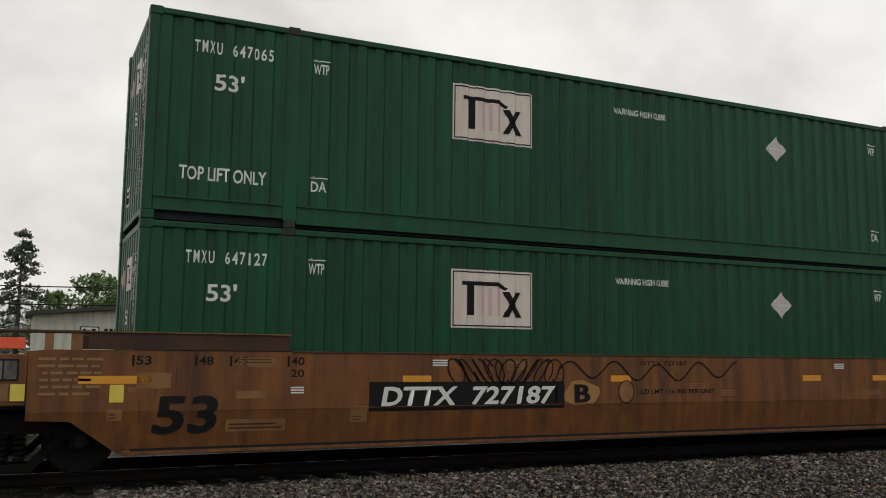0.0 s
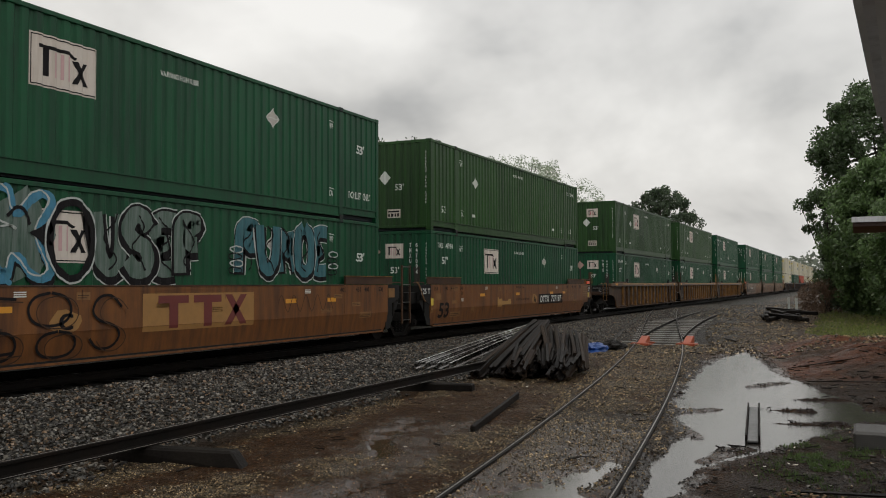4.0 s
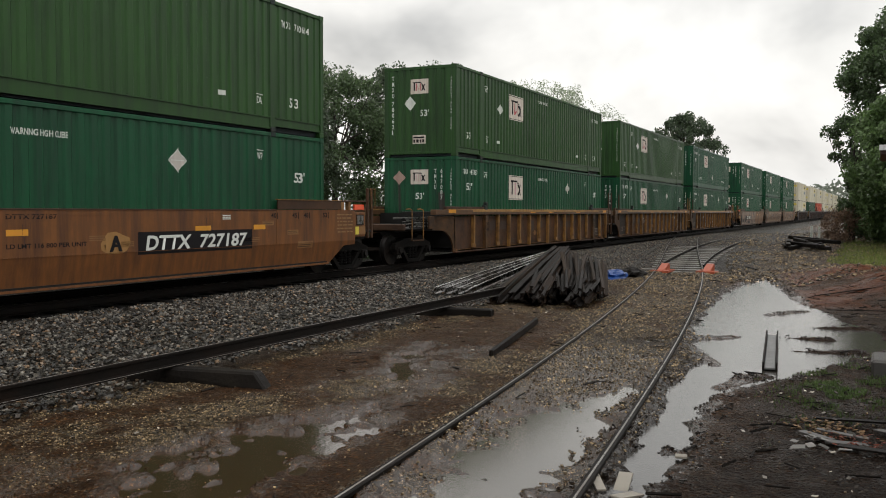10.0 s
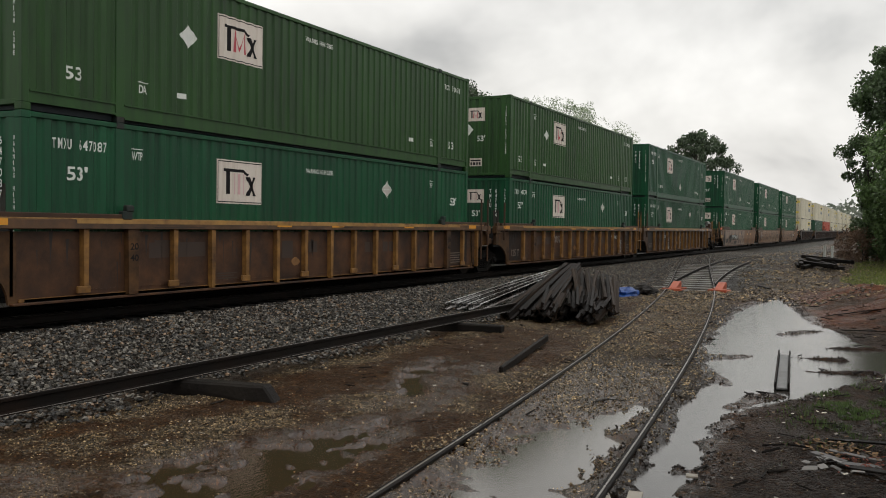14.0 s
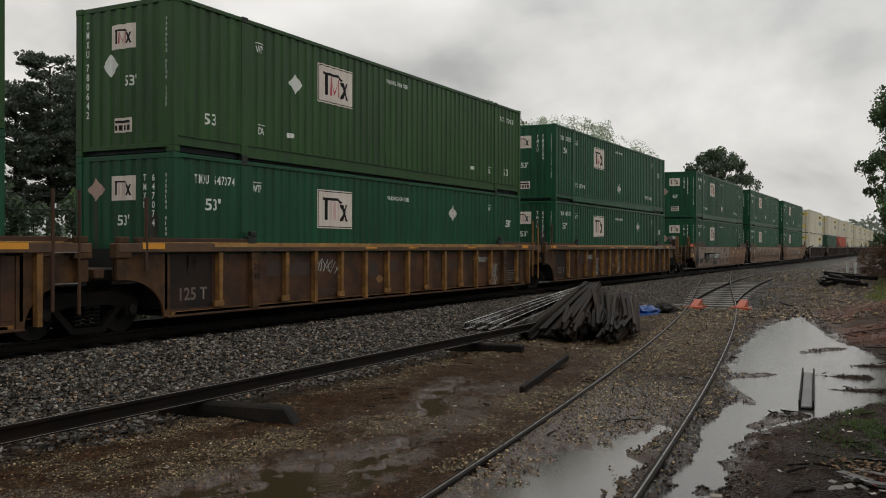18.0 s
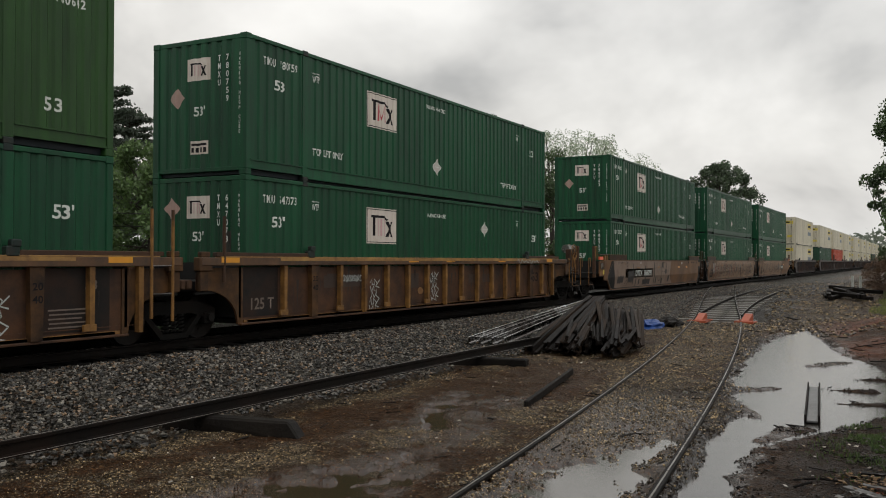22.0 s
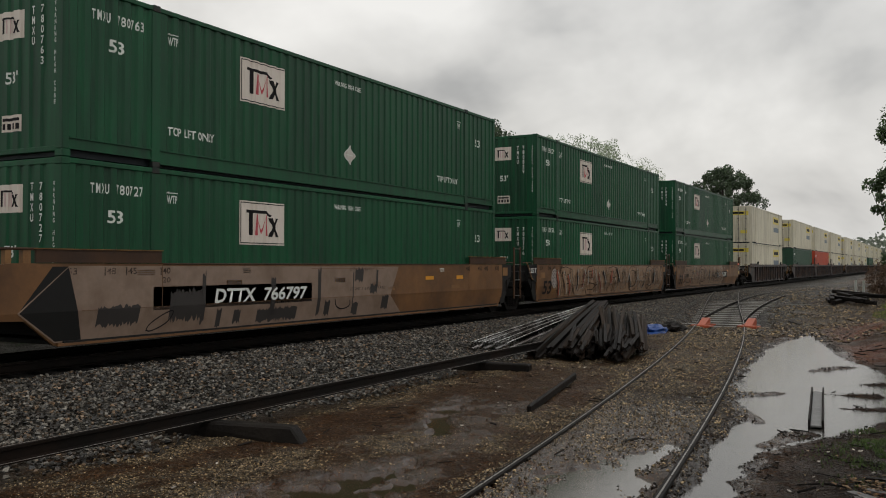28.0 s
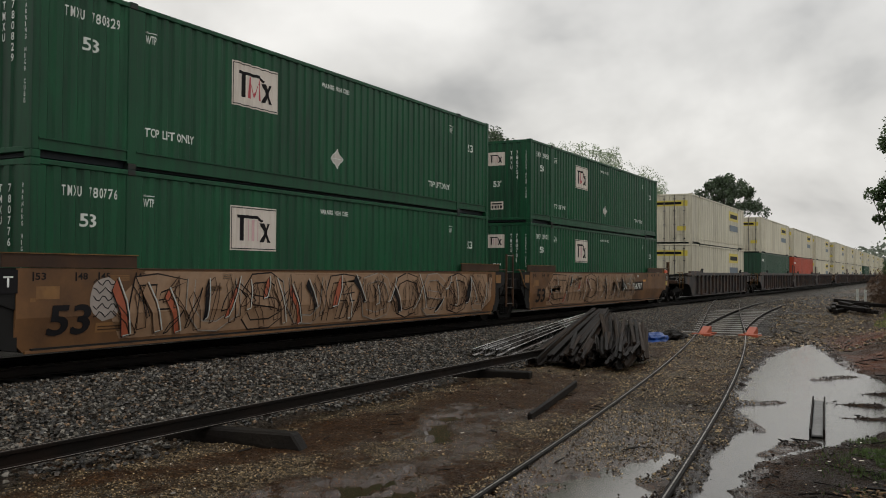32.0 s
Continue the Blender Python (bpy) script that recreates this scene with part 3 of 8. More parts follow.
def container(paint, number, kind, x, z, upper, near=True, group="containers on the train"):
    """A 53 ft high-cube container. kind: 'a' older green, 'b' newer green, 'o' olive, 'p' olive without a logo, 'w' cream, 'n' unmarked."""
    colour = {"a": "dark green", "b": "dark green", "o": "olive green", "p": "olive green", "w": "cream white", "n": {"red_container_paint": "red"}.get(paint.name, "dark green")}[kind]
    where = "stacked on another container" if upper else "sitting in a well car"
    c = thing("container", f"{colour} corrugated steel 53 foot container {where}" if kind != "w" else f"dirty cream white 53 foot container {where}",
              "container", Matrix.Translation((x, LINE_Y, z)), group)
    for name, me in container_meshes(paint, kind == "w"):
        put(name, me, c)
    if kind == "w":
        side_shape(c, "brand_panel", "w", [rect(10.9, 1.9, 14.2, 2.55)], YELLOW, 1, RIDGE, False)
        side_shape(c, "brand_bar", "w1", [rect(11.3, 2.08, 13.8, 2.36)], BLACK, 2, RIDGE, False)
        side_shape(c, "brand_bar", "w2", [rect(11.1, 1.2, 14.0, 1.6)], mat("blue_grey_lettering", (0.10, 0.14, 0.18), 0.5), 1, RIDGE, False)
        end_shape(c, "brand_panel", "we", [rect(-1.0, 2.18, 1.05, 2.5)], YELLOW, 1, False)
        end_shape(c, "brand_bar", "we2", [rect(-0.8, 2.27, 0.7, 2.42)], BLACK, 2, False)
        end_shape(c, "warning_label", "we3", [rect(0.45, 0.75, 0.95, 1.0)], YELLOW, 3, False)
        return c
    if kind == "n":
        side_shape(c, "code_bar", "n", letter_rows(0.5, 2.2, 1.1, 0.2, 6), WHITE)
        return c
    if kind != "p":
        early = number in ("780763", "780727")     # this pair carries its panels a little further forward
        logo_side(c, 4.24 if early else 4.42 if number == "647094" else 4.52, 1.57, 1.42, 0.89, early or kind == "o" or (kind == "b" and upper))
    side_text(c, "WARNING HIGH CUBE", 7.46 if kind in "opb" else 7.52, 2.46 if kind in "opb" else 2.35, 0.105, 1.10)
    if kind == "a":
        grade_text(c, number, 0.60, 2.35)
        side_text(c, "53'", 0.89, 1.84, 0.24, 0.40)
        lift_mark(c, "WTP", 2.29, 2.27)
        lift_mark(c, "WTP", 13.62, 2.27)
        side_text(c, "53'", 14.98, 1.80, 0.24, 0.40)
        placard(c, 11.2, 2.12, PLACARD)
        if upper:
            side_text(c, "TOP LIFT ONLY", 0.46, 0.57, 0.19, 1.18)
            side_text(c, "TOP LIFT ONLY", 14.58, 0.57, 0.19, 1.18)
            lift_mark(c, "DA", 2.29, 0.55)
            lift_mark(c, "DA", 13.62, 0.55)
    elif kind == "b":
        grade_text(c, number, 0.60, 2.35)
        side_text(c, "53", 0.95, 1.86, 0.22, 0.32)
        lift_mark(c, "WTP", 2.29, 2.27)
        lift_mark(c, "WTP", 13.62, 2.27)
        side_text(c, "53", 14.78, 1.86, 0.22, 0.32)
        placard(c, 8.1, 0.88, PLACARD)
        if upper:
            side_text(c, "TOP LIFT ONLY", 2.30, 0.62, 0.16, 1.2)
            side_text(c, "TOP LIFT ONLY", 12.44, 0.62, 0.16, 1.2)
    else:
        grade_text(c, number, 14.50, 2.36, 1.15, 0.15)
        side_text(c, "53", 0.84, 0.60, 0.22, 0.34)
        side_text(c, "53", 14.80, 0.60, 0.22, 0.34)
        lift_mark(c, "WTP", 2.36, 2.27)
        lift_mark(c, "DA", 2.42, 0.58)
        lift_mark(c, "DA", 13.62, 0.58)
        placard(c, 3.68, 1.82, WHITE, 0.23)
        side_shape(c, "label_plate", "o", [rect(3.4, 0.62, 3.62, 0.72)], WHITE)
        side_shape(c, "label_plate", "o2", [rect(12.4, 0.62, 12.6, 0.72)], WHITE)
    # leading end
    if kind != "p":
        logo_end(c, kind == "o")
    spot, code, plate = {"a": ((-0.76, 2.24, 0.23), (0.16, 1.54), (-0.86, 0.42)), "b": ((-0.62, 1.68, 0.22), (0.14, 1.27), (-0.24, 0.47))}.get(kind, ((-0.36, 1.72, 0.22), (0.0, 1.30), (-0.28, 0.42)))
    end_shape(c, "placard", "d" + kind, [diamond(*spot)], PINKPLACARD if kind in "ab" else WHITE, 1)
    end_text(c, "53'", *code, 0.21, 0.31)
    px, pz = plate
    end_shape(c, "weight_plate", ("lbs", plate), [rect(px, pz, px + 0.48, pz + 0.28)], PANEL, 1)
    end_shape(c, "weight_bar", ("lbs2", plate), [rect(px + .04, pz + .18, px + .44, pz + .23)] + [rect(px + .04 + .11 * k, pz + .04, px + .11 + .11 * k, pz + .14) for k in range(4)], BLACK, 2)
    if kind == "a":
        r = random.Random(3)
        end_shape(c, "data_block", "fine", [rect(0.34, 0.44, 0.352, 1.145)] + [rect(0.352, 1.12 - .055 * k, 0.34 + r.uniform(.28, .46), 1.145 - .055 * k) for k in range(13)], DATA_PAINT, 1)
        end_shape(c, "rust_streak", "s1", [[(-.80, 2.02), (-.72, 2.02), (-.70, 1.3), (-.735, .75), (-.77, 1.1)]], RUST_STREAK, 1)
        end_shape(c, "rust_streak", "s2", [[(.66, 1.75), (.88, 1.75), (.90, 1.2), (.84, .4), (.78, .9), (.72, .7)]], RUST_STREAK, 1)
    column(c, "WARNING HIGH CUBE", -1.13, 2.50, 0.072, 0.099)
    if kind in "ab":
        column(c, number, -0.78, 2.50, 0.13, 0.17)
        column(c, "TMXU", -0.56, 2.50, 0.13, 0.17)
    else:
        column(c, number, 0.98, 1.80, 0.14, 0.185)
        column(c, "TMXU", 0.98, 2.62, 0.14, 0.185)
    return c


def letter_rows(x, z, w, h, n):
    return [[(px + x, py + z) for px, py in q] for q in letter_bars(n, w, h, 0.3)]


# ---- well cars ----
def wheel_mesh():
    bm = bmesh.new()
    for s in (-1, 1):
        tube(bm, (0, s * 0.70, 0), (0, s * 0.81, 0), 0.42, 28, 0.415)
        tube(bm, (0, s * 0.675, 0), (0, s * 0.70, 0), 0.45, 28)
        tube(bm, (0, s * 0.81, 0), (0, s * 0.85, 0), 0.12, 12)
        for k in range(3):
            a = k * math.tau / 3
            box(bm, math.cos(a) * .25 - .03, s * 0.811 - .012, math.sin(a) * .25 - .03, math.cos(a) * .25 + .03, s * 0.811 + .012, math.sin(a) * .25 + .03)
    tube(bm, (0, -0.95, 0), (0, 0.95, 0), 0.075, 12)
    return mesh_of("wheelset", bm, WHEEL, False)


def frame_mesh(s):
    """One cast side frame with its springs' window and axle boxes."""
    bm = bmesh.new()
    y0, y1 = s * 0.93, s * 1.06
    prism(bm, [(-1.08, 0.02), (-0.72, 0.02), (-0.45, 0.10), (0.45, 0.10), (0.72, 0.02), (1.08, 0.02), (1.08, 0.18), (0.55, 0.33), (-0.55, 0.33), (-1.08, 0.18)], y0, y1)
    prism(bm, [(-0.72, 0.04), (-0.60, 0.06), (-0.28, -0.26), (0.28, -0.26), (0.60, 0.06), (0.72, 0.04), (0.34, -0.36), (-0.34, -0.36)], y0, y1)
    for x in (-0.89, 0.89):
        box(bm, x - 0.13, s * 0.90, -0.13, x + 0.13, s * 1.10, 0.10, 0.02)
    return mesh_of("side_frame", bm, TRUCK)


def spring_mesh(s):
    bm = bmesh.new()
    turn = [(0.06 * math.cos(k * 0.9), s * 1.0 + 0.06 * math.sin(k * 0.9), -0.25 + k * 0.0098) for k in range(36)]
    sweep(bm, [(-0.019, -0.019), (0.019, -0.019), (0.019, 0.019), (-0.019, 0.019)], turn)
    return mesh_of("spring", bm, TRUCK)


def cap_mesh(s):
    return mesh_of("axle_cap", tube(bmesh.new(), (0, s * 1.09, 0), (0, s * 1.15, 0), 0.085, 10), WHEEL)


WHEELSET = wheel_mesh()
FRAMES = [frame_mesh(-1), frame_mesh(1)]
SPRINGS = [spring_mesh(-1), spring_mesh(1)]
CAPS = [cap_mesh(-1), cap_mesh(1)]
WHEELS = []
AXLE = 0.42 - BOX_Z         # the axle's height in a car's own space


def truck(car, x):
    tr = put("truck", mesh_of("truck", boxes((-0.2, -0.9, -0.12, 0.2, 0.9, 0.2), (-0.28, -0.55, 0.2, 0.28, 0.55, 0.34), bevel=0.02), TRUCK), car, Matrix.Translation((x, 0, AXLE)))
    for k in (0, 1):
        put("side_frame", FRAMES[k], tr)
        for sx in (-0.19, 0.0, 0.19):
            put("spring", SPRINGS[k], tr, Matrix.Translation((sx, 0, 0)))
        for ax in (-0.89, 0.89):
            put("axle_cap", CAPS[k], tr, Matrix.Translation((ax, 0, 0)))
    for ax in (-0.89, 0.89):
        WHEELS.append((put("wheelset", WHEELSET, tr, Matrix.Translation((ax, 0, 0))), ax))
    return tr


def ladder(car, x, y, z0, z1, w=0.40, material=None):
    lad = part("ladder", boxes((x - w / 2 - .03, y - .02, z0, x - w / 2 + .03, y + .03, z1), (x + w / 2 - .03, y - .02, z0, x + w / 2 + .03, y + .03, z1), bevel=.006), material or BROWN_CAR, car)
    n = max(2, int((z1 - z0) / 0.36))
    for k in range(n):
        part("rung", tube(bmesh.new(), (x - w / 2, y, z0 + .1 + k * (z1 - z0 - .15) / (n - 1)), (x + w / 2, y, z0 + .1 + k * (z1 - z0 - .15) / (n - 1)), 0.013, 6), STEEL, lad)
    return lad


def grab_iron(car, pts, r=0.013):
    return part("grab_iron", bent_tube(bmesh.new(), pts, r), CHORD, car)


def outline_smooth(left, right):
    """The side sheet's outline. Ends: 'art' meets a shared truck, 'cpl' carries a coupler."""
    ends = {"art": [(-0.12, -0.10), (-0.30, 0.05), (-0.30, 1.18)],
            "cpl": [(-0.15, -0.11), (-0.72, 0.30), (-1.22, 0.32), (-1.22, 1.15), (-0.95, 1.18)]}
    a = ends[left]
    b = [(BOX_L - x, z) for x, z in ends[right]]
    return a + b[::-1]


def well_car_smooth(x, left, right, paint, number="", letter="", big53=True, plate="", group=""):
    car = thing("well_car", {YELLOW_CAR: "weathered ochre yellow articulated well car with smooth steel sides", TAN_CAR: "graffiti covered tan and ochre well car with smooth steel sides"}[paint],
                "well car", Matrix.Translation((x, LINE_Y, BOX_Z)), group or "well cars of the train")
    out = outline_smooth(left, right)
    for s in (-1, 1):
        y0, y1 = (SKIN, SKIN + 0.05) if s < 0 else (-SKIN - 0.05, -SKIN)
        bm = prism(bmesh.new(), out, y0, y1)
        bmesh.ops.bisect_plane(bm, geom=bm.verts[:] + bm.edges[:] + bm.faces[:], plane_co=(0, 0, CREASE), plane_no=(0, 0, 1), dist=1e-5)
        for v in bm.verts:
            v.co.y -= s * max(0.0, CREASE - v.co.z) * SLOPE
        sheet = part("side_sheet", bm, paint, car)
        yo = SKIN - 0.012 if s < 0 else -SKIN
        yb = yo - s * (CREASE + 0.08) * SLOPE
        part("bottom_flange", boxes((-0.10, yb - (0.03 if s < 0 else 0), -0.13, BOX_L + 0.10, yb + 0.03, -0.08), bevel=.006), paint, sheet)
        part("top_flange", boxes((2.05, yo, 1.165, 14.1, yo + 0.14 * (1 if s < 0 else -1) + 0.0, 1.19), bevel=.005), BROWN_CAR, sheet)
        if s < 0:
            part("weld_seam", boxes((0.3, SKIN - 0.005, 0.415, 15.8, SKIN, 0.423), (2.02, SKIN - 0.005, 0.43, 2.035, SKIN, 1.16), (14.1, SKIN - 0.005, 0.43, 14.115, SKIN, 1.16), (6.4, SKIN - 0.004, 1.075, 9.4, SKIN, 1.083)), paint, sheet)
        for a, b in ((-0.55, 2.0), (BOX_L - 2.0, BOX_L + 0.55)):
            part("raised_plate", prism(bmesh.new(), [(a, 1.19), (b, 1.19), (b, 1.40), (a, 1.40)], yo, yo + 0.04 * (1 if s < 0 else -1)), BROWN_CAR, car)
            part("plate_cap", boxes((a - .02, yo - 0.02, 1.40, b + .02, yo + 0.06, 1.415)), CHORD, car)
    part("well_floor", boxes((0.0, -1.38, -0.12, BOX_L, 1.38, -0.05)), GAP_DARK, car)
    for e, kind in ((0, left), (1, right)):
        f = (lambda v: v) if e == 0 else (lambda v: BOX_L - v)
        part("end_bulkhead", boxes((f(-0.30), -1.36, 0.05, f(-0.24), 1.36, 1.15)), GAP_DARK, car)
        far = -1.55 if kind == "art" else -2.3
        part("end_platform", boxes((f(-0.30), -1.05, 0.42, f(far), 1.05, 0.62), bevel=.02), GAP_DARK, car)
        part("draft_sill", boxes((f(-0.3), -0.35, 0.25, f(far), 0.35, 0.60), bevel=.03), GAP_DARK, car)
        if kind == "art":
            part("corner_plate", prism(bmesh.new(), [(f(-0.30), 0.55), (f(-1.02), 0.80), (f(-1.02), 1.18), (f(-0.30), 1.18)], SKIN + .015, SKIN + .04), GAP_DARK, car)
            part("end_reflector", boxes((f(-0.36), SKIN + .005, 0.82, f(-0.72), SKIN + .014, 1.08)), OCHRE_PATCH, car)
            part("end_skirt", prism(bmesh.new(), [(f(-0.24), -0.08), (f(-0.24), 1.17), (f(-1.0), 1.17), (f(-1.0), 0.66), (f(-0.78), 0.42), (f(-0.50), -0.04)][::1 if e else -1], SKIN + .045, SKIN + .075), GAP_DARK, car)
            part("skirt_brace", boxes((f(-0.28), SKIN + .02, 0.70, f(-1.0), SKIN + .05, 0.76), (f(-0.66), SKIN + .02, 0.30, f(-0.74), SKIN + .05, 0.72), bevel=.008), TRUCK, car)
            part("hand_rail", bent_tube(bmesh.new(), [(f(-0.6), -1.33, 0.62), (f(-0.6), -1.33, 1.24), (f(-1.35), -1.33, 1.24)], 0.016), BROWN_CAR, car)
        else:
            part("coupler", boxes((f(far), -0.14, 0.36, f(far - 0.75), 0.14, 0.60), (f(far - .55), -0.2, 0.32, f(far - 0.85), 0.12, 0.62), bevel=.03), TRUCK, car)
            part("end_post", boxes((f(-1.22), -1.40, 0.5, f(-1.75), -1.34, 1.12), bevel=.01), paint, car)
            part("gate_frame", boxes((f(-1.32), -1.412, 0.80, f(-1.66), -1.40, 1.06)), BLACK, car)
            for q in (-1.34, -1.50):
                part("gate_pane", boxes((f(q), -1.416, 0.82, f(q - .14), -1.412, 1.04)), STEEL, car)
            part("reflector", boxes((f(-1.26), -1.39, 1.18, f(-1.72), -1.33, 1.32), bevel=.01), REDFLAG, car)
            part("cap_rail", boxes((f(-0.5), -1.41, 1.38, f(-1.75), -1.28, 1.42), bevel=.01), BROWN_CAR, car)
            part("cap_post", boxes((f(-0.95), -1.40, 1.14, f(-1.05), -1.30, 1.38)), OCHRE_PATCH, car)
            part("cap_post", boxes((f(-0.62), -1.40, 1.14, f(-0.75), -1.30, 1.38)), OCHRE_PATCH, car)
            for q in (-2.05, -2.25):
                part("rail_post", boxes((f(q) - .035, -1.32, 0.45, f(q) + .035, -1.25, 1.75), bevel=.008), BROWN_CAR, car)
                grab_iron(car, [(f(q) + .02, -1.34, 1.72), (f(q) + .10, -1.34, 1.74), (f(q) + .10, -1.34, 1.2)], .012)
            part("walkway", boxes((f(-1.75), -1.3, 0.60, f(-2.3), 1.3, 0.66), bevel=.01), GAP_DARK, car)
            part("warning_label", boxes((f(-1.24), SKIN - .004, 0.56, f(-1.40), SKIN + .001, 0.76)), YELLOW, car)
            part("reflector_plate", boxes((f(-1.42), -1.414, 0.56, f(-1.74), -1.402, 0.76)), OCHRE_PATCH, car)
    truck_x = {"art": -1.69, "cpl": -1.45 if paint is YELLOW_CAR else -2.7}[left]
    truck(car, truck_x)
    if right == "cpl":
        truck(car, BOX_L + 1.35)
    if left == "art":
        ladder(car, -1.85, -1.36, 0.05, 1.75, 0.5)
        part("brake_box", boxes((-1.5, -1.25, 0.6, -0.9, -0.9, 0.95), bevel=.02), GAP_DARK, car)
        hose = [(-1.25 + .05 * k, -1.42, 1.25 - 0.55 * math.sin(k / 12 * math.pi / 2) ** 2 - .03 * k / 12) for k in range(13)]
        part("air_hose", bent_tube(bmesh.new(), hose, 0.022), OCHRE_PATCH, car)
    # markings
    S = lambda name, material, *polys, layer=1: side_shape(car, name, repr(polys), list(polys), material, layer, SKIN, False)
    if big53:
        for q in (0.0, 0.025):
            side_text(car, "53", 0.24 + q, 0.12 + q * .3, 0.48, 0.78, BLACK, "number", SKIN, False, 2 if q else 3, 0.10)
        S("label_plate", OCHRE_PATCH, rect(1.18, 0.13, 1.98, 0.29))
        S("label_bar", BROWN_CAR, *[rect(1.22, 0.165 + .05 * k, 1.94 - .09 * (k % 2), 0.185 + .05 * k) for k in range(2)], layer=2)
        for q in ((0.04, 0.70, 0.46, 0.90), (1.30, 0.56, 1.70, 0.66), (-0.06, 0.66, 0.03, 0.72)):
            S("faded_patch", OCHRE_PATCH, rect(*q))
    for tx, xx in (("53", 0.02), ("48", 0.80), ("45", 1.25), ("40", 2.03)):
        for m in (0, 1):
            q = xx if m == 0 else BOX_L - xx - 0.22
            S("size_tick", BLACK, rect(q - .05 if m == 0 else q + .22, 0.98, q - .02 if m == 0 else q + .25, 1.12))
            side_text(car, tx, q, 1.00, 0.11, 0.19, BLACK, "size_mark", SKIN, False)
    side_text(car, "20", 2.03, 0.84, 0.10, 0.19, BLACK, "size_mark", SKIN, False)
    for a, b in (((-0.65, 0.22),) if paint is YELLOW_CAR and left == "cpl" else ()) + ((3.68, 4.13), (7.3, 7.7), (11.5, 11.95), (13.3, 13.7)):
        S("reflector_strip", REFLECT, rect(a, 0.76, b, 0.86))
    if paint is YELLOW_CAR:
        r = random.Random(round(x))
        fine = mat("dull_yellow_fine_print", (0.22, 0.125, 0.048), 0.55, vary=.3, bump=0)
        for k in range(7):
            for a, w in ((-1.12, .75), (BOX_L + .36, .75)) if k < 6 else ():
                if (a < 0 and left == "cpl") or (a > 0 and right == "cpl"):
                    z = 1.05 - .085 * k
                    bars, q = [], a + r.uniform(0, .06)
                    while q < a + w - .1:
                        ln = r.uniform(.06, .22)
                        bars.append(rect(q, z, min(q + ln, a + w), z + .032))
                        q += ln + r.uniform(.025, .05)
                    S("fine_print", fine, *bars)
        for a, z, w, h in ((-0.30, .30, .18, .14), (1.30, 1.0, .5, .10), (14.5, .62, .42, .11), (14.9, .30, .60, .16), (2.9, .22, .25, .22), (13.6, .84, .40, .10), (5.4, .94, .30, .13)):
            S("faded_patch", OCHRE_PATCH, rect(a, z, a + w, z + h))
            S("label_bar", BROWN_CAR, *[rect(a + .02, z + .03 + .04 * j, a + w - r.uniform(.03, .12), z + .042 + .04 * j) for j in range(2)], layer=2)
        dark_tone = mat("thin_rust_run", (0.060, 0.022, 0.010), 0.6, vary=.5, bump=0)
        for k in range(16):
            a, z, d = r.uniform(-.2, 16.2), r.uniform(.55, 1.16), r.uniform(.12, .5)
            S("rust_run", dark_tone, [(a, z), (a + r.uniform(.012, .035), z), (a + .012, max(-.05, z - d))])
        S("warning_label", YELLOW, rect(-0.28, 0.53, -0.11, 0.75))
    for a, z, w in ((2.02, 0.62, 0.2), (4.15, 1.0, 0.24), (8.9, 0.64, 0.35), (12.3, 0.98, 0.25), (1.45, 0.98, 0.4), (13.0, 0.5, 0.5), (9.6, 0.52, 0.3)):
        S("label_plate", WHITE if w < .26 else OCHRE_PATCH, *[rect(a, z + .035 * k, a + w, z + .035 * k + .02) for k in range(3)])
    if plate:
        side_shape(car, "tonnage_panel", plate, [rect(-1.02, 0.80, -0.28, 1.15)], BLACK, 2, SKIN, False)
        side_text(car, plate, -0.96, 0.89, 0.17, 0.60, WHITE, "tonnage", SKIN, False, 3)
    if number:
        a = 3.17 if left == "cpl" else 10.0
        S("number_panel", BLACK, rect(a if paint is YELLOW_CAR else a - 1.35, 0.36, a + 3.25, 0.77))
        for q in (0.0, 0.016):
            side_text(car, "DTTX", a + 0.18 + q, 0.43 + q * .4, 0.265, 1.15, WHITE, "number", SKIN, False, 2 if q else 3, 0.18)
            side_text(car, number, a + 1.60 + q, 0.43 + q * .4, 0.265, 1.42, WHITE, "number", SKIN, False, 2 if q else 3, 0.18)
        b = 7.9 if left == "cpl" else 7.3
        side_text(car, "LD LMT 116 800 PER UNIT", b, 0.56, 0.075, 1.55, BLACK, "load_limit", SKIN, False)
        side_text(car, "DTTX " + number, b, 1.02, 0.075, 0.95, BLACK, "small_number", SKIN, False)
    if letter:
        q = {"B": 6.62, "C": 5.05, "A": 9.35}[letter]
        S("letter_patch", mat("yellow_ochre_patch", (0.30, 0.155, 0.045), 0.55, vary=.25, bump=0), [(q + .13 + .34 * math.cos(k * .52) * (1 + .1 * math.sin(k * 2.1)), 0.58 + .20 * math.sin(k * .52) * (1 + .12 * math.cos(k * 1.7))) for k in range(12)])
        for k in (0.0, 0.03):
            side_text(car, letter, q + k - .02, 0.44, 0.28, 0.27, BLACK, "unit_letter", SKIN, False, 3 if k else 4)
    return car


def chord_marks(car, spots):
    for a in spots:
        side_shape(car, "reflector_strip", a, [rect(a, 1.10, a + 0.52, 1.20)], REFLECT, 1, SKIN - 0.06, False)


